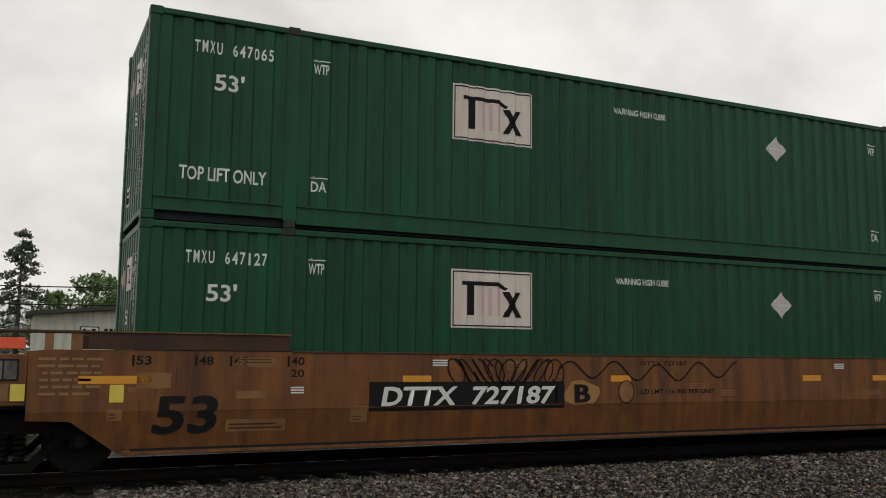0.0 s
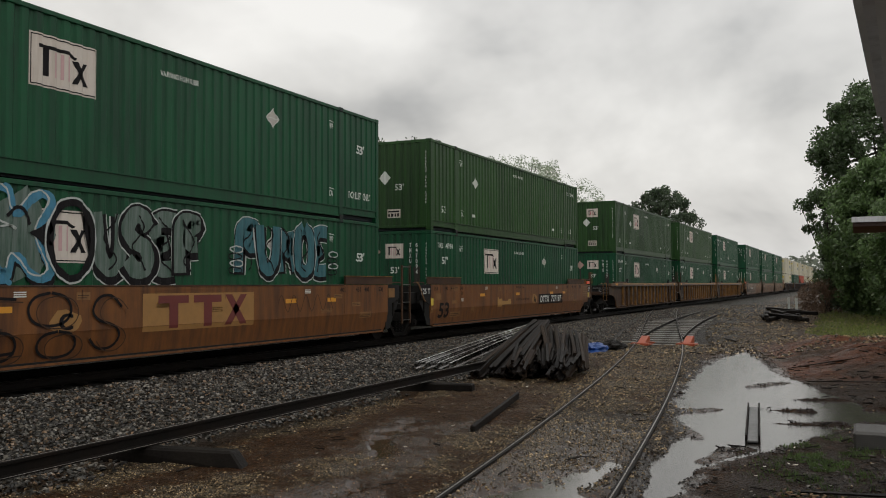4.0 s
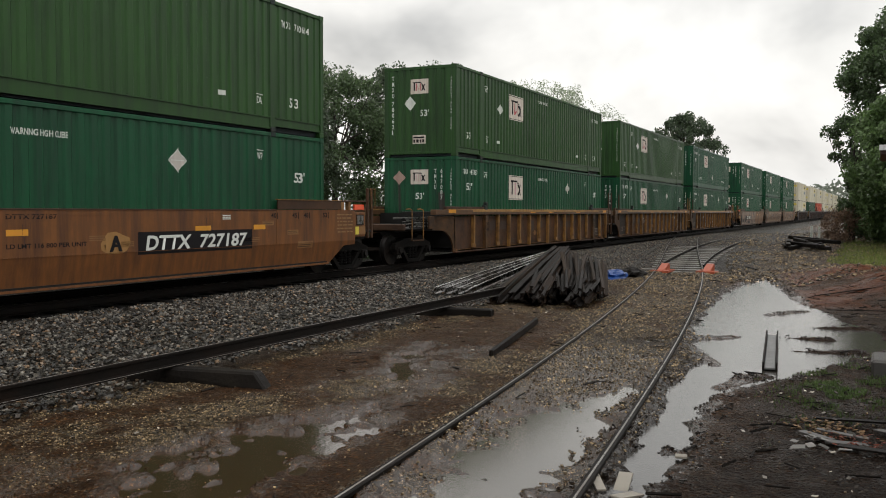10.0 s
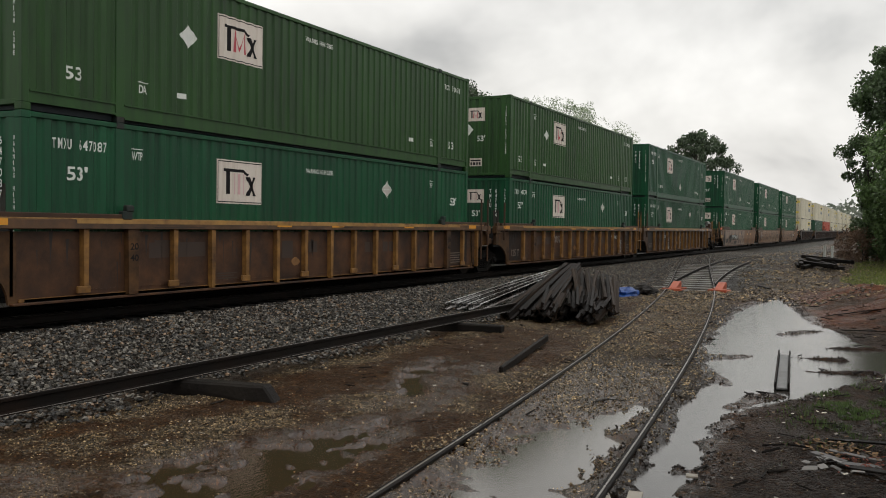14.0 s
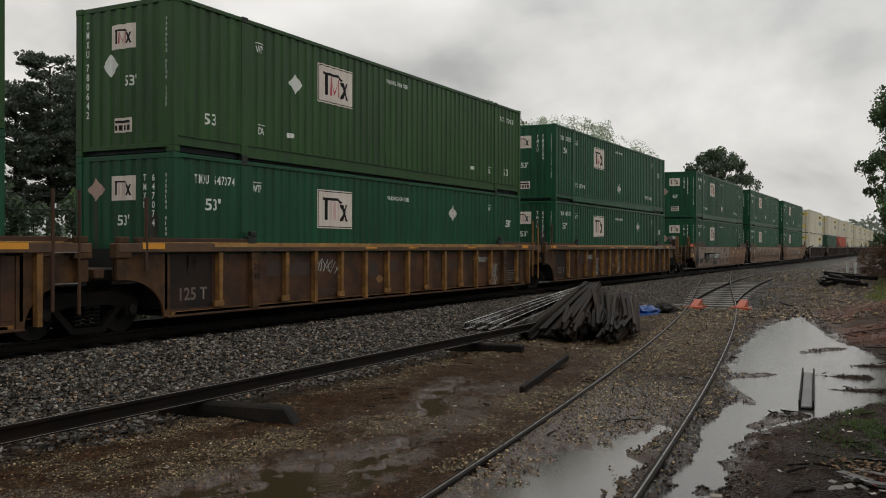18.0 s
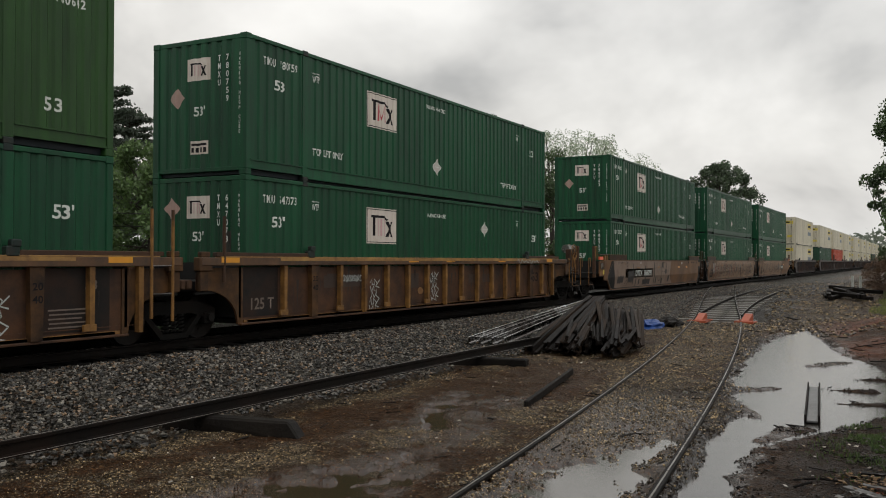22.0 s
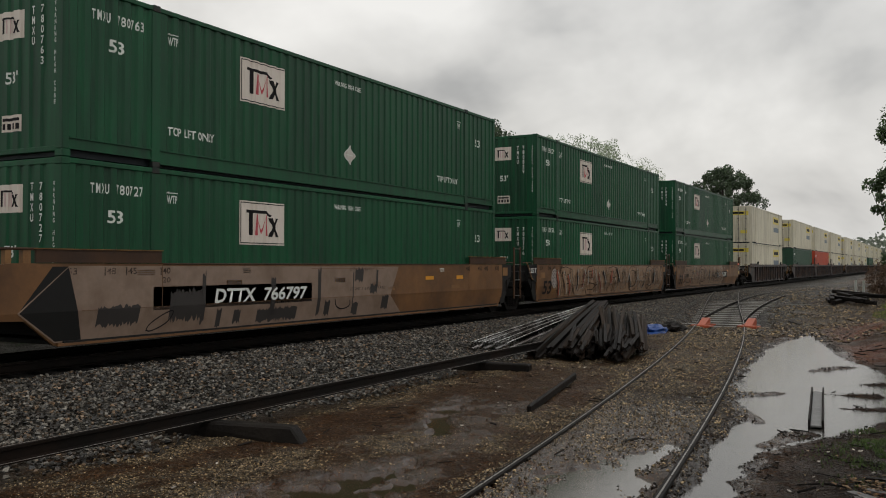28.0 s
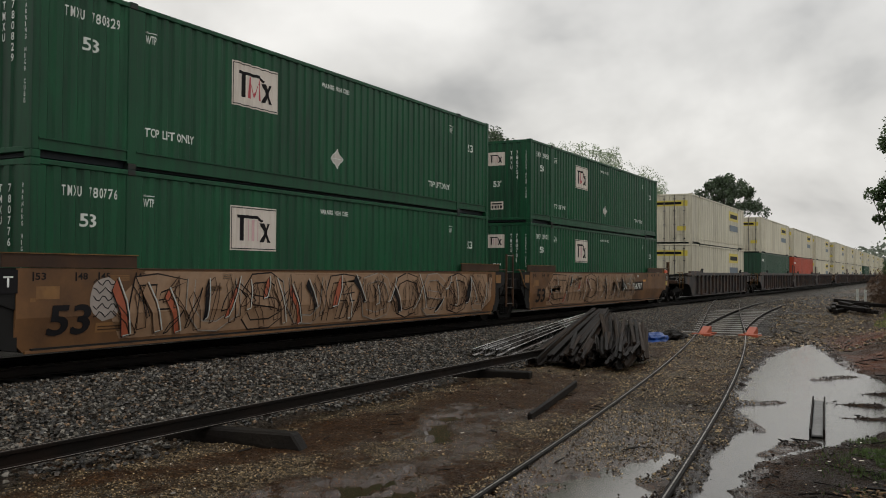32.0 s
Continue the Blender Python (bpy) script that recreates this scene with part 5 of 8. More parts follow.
def ground_material():
    m = bpy.data.materials.new("wet_yard_ground")
    m.use_nodes = True
    nt = m.node_tree
    N, L = nt.nodes, nt.links
    b = N["Principled BSDF"]
    at = N.new("ShaderNodeAttribute")
    at.attribute_name = "zone"
    sep = N.new("ShaderNodeSeparateColor")
    L.new(at.outputs["Color"], sep.inputs[0])
    tc = N.new("ShaderNodeTexCoord")

    def noise_node(scale, detail=6, rough=0.6):
        n = N.new("ShaderNodeTexNoise")
        n.inputs["Scale"].default_value, n.inputs["Detail"].default_value, n.inputs["Roughness"].default_value = scale, detail, rough
        L.new(tc.outputs["Object"], n.inputs["Vector"])
        return n

    def ramp(src, *stops):
        r = N.new("ShaderNodeValToRGB")
        e = r.color_ramp.elements
        while len(e) < len(stops):
            e.new(0.5)
        for el, (p, c) in zip(e, stops):
            el.position, el.color = p, (*c, 1)
        L.new(src, r.inputs[0])
        return r

    def mixer(fac, a, c):
        x = N.new("ShaderNodeMix")
        x.data_type = 'RGBA'
        L.new(fac, x.inputs[0])
        L.new(a, x.inputs[6])
        L.new(c, x.inputs[7])
        return x.outputs[2]

    big, mid, fine = noise_node(0.9, 7, 0.62), noise_node(4.5, 8, 0.68), noise_node(48, 5, 0.7)
    mud = ramp(mid.outputs["Fac"], (0.28, (0.020, 0.0080, 0.0027)), (0.47, (0.036, 0.0155, 0.0054)), (0.60, (0.054, 0.0255, 0.0097)), (0.78, (0.095, 0.050, 0.021)))
    vor = N.new("ShaderNodeTexVoronoi")
    vor.inputs["Scale"].default_value = 26
    L.new(tc.outputs["Object"], vor.inputs["Vector"])
    grit = ramp(vor.outputs["Color"], (0.0, (0.009, 0.006, 0.0032)), (0.50, (0.038, 0.027, 0.0140)), (0.78, (0.110, 0.082, 0.044)), (1.0, (0.42, 0.33, 0.20)))
    gritmask = ramp(mid.outputs["Fac"], (0.34, (0.25, 0.25, 0.25)), (0.56, (1, 1, 1)))
    rocky = N.new("ShaderNodeAttribute")
    rocky.attribute_name = "wet"
    rsep = N.new("ShaderNodeSeparateColor")
    L.new(rocky.outputs["Color"], rsep.inputs[0])
    gm = N.new("ShaderNodeMath")
    gm.operation = 'MULTIPLY'
    L.new(gritmask.outputs[0], gm.inputs[0])
    L.new(rsep.outputs[1], gm.inputs[1])
    yard = mixer(gm.outputs[0], mud.outputs[0], grit.outputs[0])
    # small pale chips pressed into the mud, in drifts
    chip = N.new("ShaderNodeTexVoronoi")
    chip.inputs["Scale"].default_value = 70
    L.new(tc.outputs["Object"], chip.inputs["Vector"])
    chipsep = N.new("ShaderNodeSeparateColor")
    L.new(chip.outputs["Color"], chipsep.inputs[0])
    drift = noise_node(1.7, 4, 0.6)
    cm = N.new("ShaderNodeMath")
    cm.operation = 'MULTIPLY_ADD'
    L.new(drift.outputs["Fac"], cm.inputs[0])
    cm.inputs[1].default_value = 0.9
    L.new(chipsep.outputs[0], cm.inputs[2])
    chips = ramp(cm.outputs[0], (0.0, (0, 0, 0)), (0.99, (0, 0, 0)), (1.0, (1, 1, 1)))
    chips.color_ramp.elements[1].position = 0.97
    scaled = N.new("ShaderNodeMath")
    scaled.operation = 'MULTIPLY'
    L.new(cm.outputs[0], scaled.inputs[0])
    scaled.inputs[1].default_value = 0.80
    L.new(scaled.outputs[0], chips.inputs[0])
    chipcol = ramp(chipsep.outputs[1], (0.0, (0.06, 0.042, 0.026)), (0.6, (0.17, 0.125, 0.080)), (1.0, (0.40, 0.33, 0.25)))
    strewn = N.new("ShaderNodeMath")
    strewn.operation = 'MULTIPLY'
    L.new(chips.outputs[0], strewn.inputs[0])
    L.new(rsep.outputs[2], strewn.inputs[1])
    yard = mixer(strewn.outputs[0], yard, chipcol.outputs[0])
    crumb = N.new("ShaderNodeTexVoronoi")
    crumb.inputs["Scale"].default_value = 42
    L.new(tc.outputs["Object"], crumb.inputs["Vector"])
    crumbsep = N.new("ShaderNodeSeparateColor")
    L.new(crumb.outputs["Color"], crumbsep.inputs[0])
    shade = ramp(crumbsep.outputs[2], (0.0, (0.35, 0.35, 0.35)), (0.5, (0.95, 0.95, 0.95)), (0.86, (1.25, 1.22, 1.18)), (1.0, (3.2, 3.0, 2.7)))
    broken = N.new("ShaderNodeMix")
    broken.data_type = 'RGBA'
    broken.blend_type = 'MULTIPLY'
    broken.inputs[0].default_value = 0.85
    L.new(yard, broken.inputs[6])
    L.new(shade.outputs[0], broken.inputs[7])
    yard = broken.outputs[2]
    vor2 = N.new("ShaderNodeTexVoronoi")
    vor2.inputs["Scale"].default_value = 17
    L.new(tc.outputs["Object"], vor2.inputs["Vector"])
    ballast = ramp(vor2.outputs["Color"], (0.0, (0.010, 0.009, 0.008)), (0.55, (0.028, 0.025, 0.021)), (1.0, (0.15, 0.135, 0.11)))
    clay = ramp(mid.outputs["Fac"], (0.3, (0.045, 0.014, 0.005)), (0.5, (0.115, 0.037, 0.0135)), (0.72, (0.21, 0.080, 0.033)))
    grass = ramp(mid.outputs["Fac"], (0.3, (0.05, 0.065, 0.014)), (0.7, (0.16, 0.17, 0.035)))
    col = mixer(sep.outputs[0], yard, ballast.outputs[0])
    col = mixer(sep.outputs[1], col, clay.outputs[0])
    col = mixer(sep.outputs[2], col, grass.outputs[0])
    # near-black for dark soil, and for shade painted under and behind the train
    dark_tone = N.new("ShaderNodeRGB")
    dark_tone.outputs[0].default_value = (0.0095, 0.0070, 0.0052, 1)
    col = mixer(at.outputs["Alpha"], col, dark_tone.outputs[0])
    # a film of rain water lies in the wet patches
    film = N.new("ShaderNodeMath")
    film.operation = 'MULTIPLY_ADD'
    patch = noise_node(3.4, 7, 0.72)
    L.new(patch.outputs["Fac"], film.inputs[0])
    film.inputs[1].default_value = 1.3
    L.new(rsep.outputs[0], film.inputs[2])
    speck = N.new("ShaderNodeMath")
    speck.operation = 'MULTIPLY_ADD'
    L.new(fine.outputs["Fac"], speck.inputs[0])
    speck.inputs[1].default_value = 1.1
    L.new(film.outputs[0], speck.inputs[2])
    lift = N.new("ShaderNodeMath")
    lift.operation = 'SUBTRACT'
    L.new(speck.outputs[0], lift.inputs[0])
    lift.inputs[1].default_value = 0.55
    wet = ramp(lift.outputs[0], (0.0, (0, 0, 0)), (1.0, (1, 1, 1)))
    wet.color_ramp.elements[0].position, wet.color_ramp.elements[1].position = 0.86, 1.12
    damp = N.new("ShaderNodeMix")
    damp.data_type = 'RGBA'
    damp.blend_type = 'MULTIPLY'
    L.new(wet.outputs[0], damp.inputs[0])
    L.new(col, damp.inputs[6])
    damp.inputs[7].default_value = (0.70, 0.64, 0.58, 1)
    L.new(damp.outputs[2], b.inputs["Base Color"])
    dry = ramp(big.outputs["Fac"], (0.36, (0.34, 0.34, 0.34)), (0.60, (0.52, 0.52, 0.52)))
    rough = N.new("ShaderNodeMix")
    rough.data_type = 'FLOAT'
    L.new(wet.outputs[0], rough.inputs[0])
    L.new(dry.outputs[0], rough.inputs[2])
    rough.inputs[3].default_value = 0.12
    gloss = N.new("ShaderNodeMapRange")
    gloss.inputs[3].default_value, gloss.inputs[4].default_value = 0.07, 0.62
    L.new(wet.outputs[0], gloss.inputs[0])
    L.new(gloss.outputs[0], b.inputs["Specular IOR Level"])
    L.new(rough.outputs[0], b.inputs["Roughness"])
    bp = N.new("ShaderNodeBump")
    bp.inputs["Strength"].default_value, bp.inputs["Distance"].default_value = 0.9, 0.04
    hm = N.new("ShaderNodeMath")
    hm.operation = 'ADD'
    L.new(fine.outputs["Fac"], hm.inputs[0])
    L.new(vor.outputs["Distance"], hm.inputs[1])
    L.new(hm.outputs[0], bp.inputs["Height"])
    calm = N.new("ShaderNodeMapRange")
    calm.inputs[3].default_value, calm.inputs[4].default_value = 1.0, 0.30
    L.new(wet.outputs[0], calm.inputs[0])
    L.new(calm.outputs[0], bp.inputs["Strength"])
    L.new(bp.outputs[0], b.inputs["Normal"])
    return m


def build_ground():
    xs = steps([(-2500, -100, 300), (-100, -10, 10), (-10, 2, 0.6), (2, 14, 0.075), (14, 34, 0.13), (34, 70, 0.5), (70, 140, 3), (140, 400, 20), (400, 3001, 260)])
    ys = steps([(-2500, -60, 300), (-60, -8, 6), (-8, -1.6, 0.4), (-1.6, 7.6, 0.075), (7.6, 16.5, 0.22), (16.5, 60, 3), (60, 200, 20), (200, 3001, 280)])
    X, Y = np.meshgrid(xs, ys, indexing="ij")
    Z = ground_height(X, Y)
    nx, ny = X.shape
    co = np.stack([X, Y, Z], -1).reshape(-1, 3)
    i = np.arange(nx * ny).reshape(nx, ny)
    faces = np.stack([i[:-1, :-1], i[1:, :-1], i[1:, 1:], i[:-1, 1:]], -1).reshape(-1, 4)
    me = bpy.data.meshes.new("ground")
    me.from_pydata(co, [], faces.tolist())
    x, y = X.ravel(), Y.ravel()
    edge = (fractal(x * 1.1, y * 1.1, 31) - 0.5) * 1.6
    ball = smooth(7.4, 8.4, y + edge) * (1 - smooth(18, 21, y)) * (1 - smooth(200, 400, np.abs(x)) * 0)
    ball = np.maximum(ball, (np.abs(y - (8.05 - 0.0031 * (x - 55) ** 2)) < 2.6 + edge) * smooth(30, 36, x) * (1 - smooth(80, 100, x)) * 0.9)
    clay = smooth(-0.15, 0.35, 1.35 + (x - 20.3) * 0.17 - y + edge * 0.3) * smooth(19.0, 21.5, x) * (1 - smooth(31, 34, x + edge)) * smooth(0.2, 0.45, fractal(x * 0.9, y * 0.9, 41))
    grass = smooth(0.2, 0.7, np.exp(-((x - 42) / 6) ** 2 - ((y - 0.2) / 1.5) ** 2) + 0.6 * np.exp(-((x - 11.3) / 1.2) ** 2 - ((y - 0.5) / 0.35) ** 2) * fractal(x * 3, y * 3, 51))
    grass = np.maximum(grass, np.maximum(smooth(20, 24, y), smooth(-1.5, -4, y) * smooth(20, 30, x)) * 0.8)
    # the shade beneath the cars is put into the ground colour here
    grime_and_shade = 1 - smooth(1.05, 1.40, np.abs(y - LINE_Y) + edge * 0.1)
    soil = 0.60 * smooth(1.7, 0.9, y + edge * .25) * smooth(3, 5, x) * (1 - smooth(19, 24, x)) * smooth(0.25, 0.55, fractal(x * 1.4, y * 1.4, 91) + .15)
    grime_and_shade = np.maximum(grime_and_shade, soil)
    grime_and_shade = np.maximum(grime_and_shade, 0.42 * smooth(26, 31, x + edge * 2) * (1 - smooth(70, 100, x)) * smooth(1.2, 2.4, y) * (1 - smooth(8.0, 9.2, y)))
    beside = siding_y(x) - 0.75 - y
    grime_and_shade = np.maximum(grime_and_shade, 0.7 * smooth(-0.25, 0.1, beside) * (1 - smooth(0.35, 0.7, beside + edge * .2)) * (1 - smooth(24, 28, x)) * (x > 2))
    grime_and_shade = np.maximum(grime_and_shade, 0.65 * np.exp(-((x - 13.5 + edge) / 1.3) ** 2) * (np.abs(y - siding_y(x)) < 0.85))
    # shade beyond the train, painted onto the far-side ground
    grime_and_shade = np.maximum(grime_and_shade, 0.9 * smooth(15.2, 16.2, y + edge * .3) * (1 - smooth(24, 30, y)))
    grime_and_shade = np.maximum(grime_and_shade, 0.95 * smooth(30.2, 31, x) * (1 - smooth(48, 56, x)) * (1 - smooth(1.25, 1.7, np.abs(y - switch_mid(x)))))
    zone = np.stack([ball, np.clip(clay, 0, 1), np.clip(grass, 0, 1), grime_and_shade], -1).astype(np.float32)
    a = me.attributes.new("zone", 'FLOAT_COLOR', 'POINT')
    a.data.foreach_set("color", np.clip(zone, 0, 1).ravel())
    # red: how wet, green: how stony
    mid_y = np.abs(y - siding_y(x))
    soak = 0.52 * (1 - smooth(0.72, 0.9, mid_y)) * (1 - smooth(11.5, 15, x))
    soak = np.maximum(soak, 0.46 * smooth(-0.45, 0.05, np.max([capsule(x, y, r) for r in BROWNPOOL], axis=0)))
    soak = np.maximum(soak, 0.36 * smooth(-0.5, 0.0, np.max([capsule(x, y, r) for r in POOL], axis=0)) * (1 - smooth(1.6, 1.0, y)))
    soak = np.maximum(soak, (0.06 + 0.30 * smooth(0.46, 0.66, fractal(x * 0.45, y * 0.9, 83))) * smooth(3.3, 3.9, y - 0.085 * x) * (1 - smooth(6.6, 7.3, y)) * (1 - smooth(13, 18, x)))
    stony = drift_at(x, y)
    loose = 0.25 + 0.75 * stony
    w = me.attributes.new("wet", 'FLOAT_COLOR', 'POINT')
    w.data.foreach_set("color", np.stack([soak, np.clip(stony, 0, 1), loose, 0 * x], -1).astype(np.float32).ravel())
    me.polygons.foreach_set("use_smooth", [True] * len(me.polygons))
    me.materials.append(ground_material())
    return tagged(new("ground", me), "dark wet muddy rail yard ground with gravel", "ground", kind="structure")


build_ground()


def water_material(name, tint, rough, ripple=0.10, scale=5.0):
    m = bpy.data.materials.new(name)
    m.use_nodes = True
    nt = m.node_tree
    b = nt.nodes["Principled BSDF"]
    b.inputs["Base Color"].default_value = (*tint, 1)
    b.inputs["Roughness"].default_value = rough
    b.inputs["IOR"].default_value = 1.75
    b.inputs["Specular IOR Level"].default_value = 0.5
    tc = nt.nodes.new("ShaderNodeTexCoord")
    mp = nt.nodes.new("ShaderNodeMapping")
    mp.inputs["Scale"].default_value = (1.0, 2.2, 1.0)
    nt.links.new(tc.outputs["Object"], mp.inputs[0])
    n = nt.nodes.new("ShaderNodeTexNoise")
    n.inputs["Scale"].default_value, n.inputs["Detail"].default_value = scale, 4
    nt.links.new(mp.outputs[0], n.inputs["Vector"])
    bp = nt.nodes.new("ShaderNodeBump")
    bp.inputs["Strength"].default_value, bp.inputs["Distance"].default_value = ripple, 0.02
    nt.links.new(n.outputs["Fac"], bp.inputs["Height"])
    nt.links.new(bp.outputs[0], b.inputs["Normal"])
    return m


def puddle(label, x0, y0, x1, y1, rows, isles, material):
    """A sheet of still water over the dips of one hollow."""
    xs, ys = np.arange(x0, x1, 0.12), np.arange(y0, y1, 0.12)
    X, Y = np.meshgrid(xs, ys, indexing="ij")
    keep = depth_in(X, Y, rows, isles) > -0.12
    rail = siding_y(X) - 0.75
    keep &= (Y < rail) if rows is POOL else (Y > rail)
    bm = bmesh.new()
    vs = {}
    z = GROUND + 0.005

    def v(i, j):
        if (i, j) not in vs:
            vs[i, j] = bm.verts.new((xs[i], ys[j], z))
        return vs[i, j]
    for i in range(len(xs) - 1):
        for j in range(len(ys) - 1):
            if keep[i:i + 2, j:j + 2].any():
                bm.faces.new((v(i, j), v(i + 1, j), v(i + 1, j + 1), v(i, j + 1)))
    return tagged(new("puddle", mesh_of("puddle", bm, material)), label, "puddle", kind="structure")


CLEAR_WATER = water_material("rain_water", (0.045, 0.041, 0.036), 0.14, 0.12, 26.0)
MUDDY_WATER = water_material("muddy_water", (0.034, 0.0155, 0.0050), 0.12, 0.10, 14.0)
TRACK_WATER = water_material("rain_rippled_water", (0.070, 0.060, 0.046), 0.06, 0.05, 26.0)
puddle("large puddle of rain water reflecting the pale sky beside the siding", 3.0, -3.2, 29.0, 4.2, POOL, ISLES, CLEAR_WATER)
puddle("shallow puddle of rain water between the siding rails", 3.4, 1.6, 14.5, 4.2, TRACKPOOL, (), TRACK_WATER)
puddle("shallow brown puddle on the muddy ground", 3.6, 3.6, 12.0, 6.6, BROWNPOOL, (), MUDDY_WATER)


# ---- stones ----
def stone_field(name, label, spots, sizes, material, category, seed):
    """Many small rough stones, joined in one mesh."""
    rng = np.random.default_rng(seed)
    base = np.array([(-1, -1, -.8), (1, -1, -.8), (1, 1, -.8), (-1, 1, -.8), (-1, -1, .8), (1, -1, .8), (1, 1, .8), (-1, 1, .8)], float) * 0.6
    quads = np.array([(0, 3, 2, 1), (4, 5, 6, 7), (0, 1, 5, 4), (1, 2, 6, 5), (2, 3, 7, 6), (3, 0, 4, 7)])
    n = len(spots)
    v = base[None] * (1 + rng.uniform(-0.5, 0.45, (n, 8, 3)))
    a, b = rng.uniform(0, math.tau, n), rng.uniform(-0.8, 0.8, n)
    ca, sa, cb, sb = np.cos(a), np.sin(a), np.cos(b), np.sin(b)
    x, y, z = v[..., 0], v[..., 1], v[..., 2] * 0.8
    y, z = y * cb[:, None] - z * sb[:, None], y * sb[:, None] + z * cb[:, None]
    x, y = x * ca[:, None] - y * sa[:, None], x * sa[:, None] + y * ca[:, None]
    v = np.stack([x, y, z], -1) * sizes[:, None, None] + spots[:, None, :]
    me = bpy.data.meshes.new(name)
    me.from_pydata(v.reshape(-1, 3), [], (quads[None] + 8 * np.arange(n)[:, None, None]).reshape(-1, 4).tolist())
    me.materials.append(material)
    return tagged(new(name, me), label, category, kind="stuff")


def scatter(n, x0, x1, y0, y1, seed, power=1.0):
    rng = np.random.default_rng(seed)
    x = x0 + (x1 - x0) * rng.uniform(0, 1, n) ** power
    y = rng.uniform(y0, y1, n)
    return x, y


BALLAST = mat("grey_ballast_stone", (0.066, 0.060, 0.050), 0.42, vary=0.3, scale=30, bump=0.2, island=0.92)
PEBBLE = mat("tan_pebble", (0.135, 0.098, 0.052), 0.34, vary=0.3, scale=30, bump=0.1, island=0.9)
x, y = scatter(102000, 1.0, 75.0, 7.2, 12.3, 2, 1.7)
k = smooth(7.3, 8.6, y + (fractal(x * 0.9, y * 0.9, 31) - 0.5) * 1.6) > np.random.default_rng(5).uniform(0, 1, len(x))
x, y = x[k], y[k]
warm = np.random.default_rng(14).uniform(0, 1, len(x)) < 0.28
stone_field("brown_ballast", "brown and tan crushed stones among the grey ballast", np.stack([x, y, ground_height(x, y) + 0.014], -1)[warm],
            np.random.default_rng(15).uniform(0.015, 0.038, warm.sum()), mat("brown_ballast_stone", (0.080, 0.053, 0.032), 0.4, vary=0.3, scale=30, bump=0.2, island=0.92), "ballast", 16)
x, y = x[~warm], y[~warm]
stone_field("ballast", "grey crushed stone ballast along the main line", np.stack([x, y, ground_height(x, y) + 0.012], -1),
            np.random.default_rng(3).uniform(0.017, 0.042, len(x)), BALLAST, "ballast", 4)
x, y = scatter(90000, 3.0, 45.0, -1.5, 7.8, 6, 1.9)
k = ((x < 30.5) | (np.abs(y - switch_mid(x)) > 1.5)) & (0.08 + drift_at(x, y) > np.random.default_rng(7).uniform(0.0, 1.3, len(x)))
x, y = x[k], y[k]
z = ground_height(x, y)
k = z > GROUND + 0.012
stone_field("gravel", "small wet tan and grey gravel strewn over the mud", np.stack([x, y, z + 0.004], -1)[k],
            (0.0035 + 0.011 * np.random.default_rng(8).uniform(0, 1, k.sum()) ** 2.6) * (1 + x[k] / 24), PEBBLE, "gravel", 9)

x, y = scatter(90000, 3.8, 15.0, 3.6, 7.4, 26, 1.4)
k = 0.05 + drift_at(x, y) > np.random.default_rng(27).uniform(0.0, 1.5, len(x))
x, y = x[k], y[k]
z = ground_height(x, y)
k = z > GROUND + 0.012
stone_field("fine_gravel", "drifts of fine tan gravel lying on the brown mud", np.stack([x, y, z + 0.003], -1)[k],
            0.0035 + 0.0075 * np.random.default_rng(28).uniform(0, 1, k.sum()) ** 1.8, PEBBLE, "gravel", 29)
x, y = scatter(26000, 7.0, 33.0, -1.2, 1.2, 36, 1.3)
y = y + siding_y(x)
z = ground_height(x, y)
k = (z > GROUND + 0.012) & (fractal(x * 1.1, y * 1.1, 72) > np.random.default_rng(37).uniform(0.2, 0.7, len(x)))
stone_field("track_gravel", "pale tan gravel between the rails of the siding", np.stack([x, y, z + 0.005], -1)[k],
            (0.007 + 0.015 * np.random.default_rng(38).uniform(0, 1, k.sum()) ** 2) * (0.7 + x[k] / 40), PEBBLE, "gravel", 39)

x, y = scatter(60000, 4.0, 29.0, -0.8, 4.2, 46, 1.3)
d = depth_in(x, y, POOL, ISLES)
k = (np.abs(d + 0.10) < 0.16) & (fractal(x * 2.2, y * 2.2, 75) > np.random.default_rng(47).uniform(0.35, 0.8, len(x)))
x, y = x[k], y[k]
stone_field("mud_lumps", "dark wet lumps of mud and stone round the puddle", np.stack([x, y, np.maximum(ground_height(x, y), GROUND) + 0.006], -1),
            0.006 + 0.020 * np.random.default_rng(48).uniform(0, 1, len(x)) ** 3, mat("dark_mud_lump", (0.020, 0.014, 0.010), 0.45, vary=.4, bump=.2, island=.5), "mud", 49)

x, y = scatter(16000, 26.0, 78.0, -1.0, 8.5, 16, 1.2)
k = (fractal(x * 0.5, y * 0.5, 66) > np.random.default_rng(17).uniform(0.3, 0.75, len(x))) & ((x < 30.5) | (x > 52) | (np.abs(y - switch_mid(x)) > 1.6))
x, y = x[k], y[k]
stone_field("rubble", "dark rubble and coarse gravel along the far siding", np.stack([x, y, ground_height(x, y) + 0.01], -1),
            np.random.default_rng(18).uniform(0.02, 0.06, len(x)), PEBBLE, "rubble", 19)


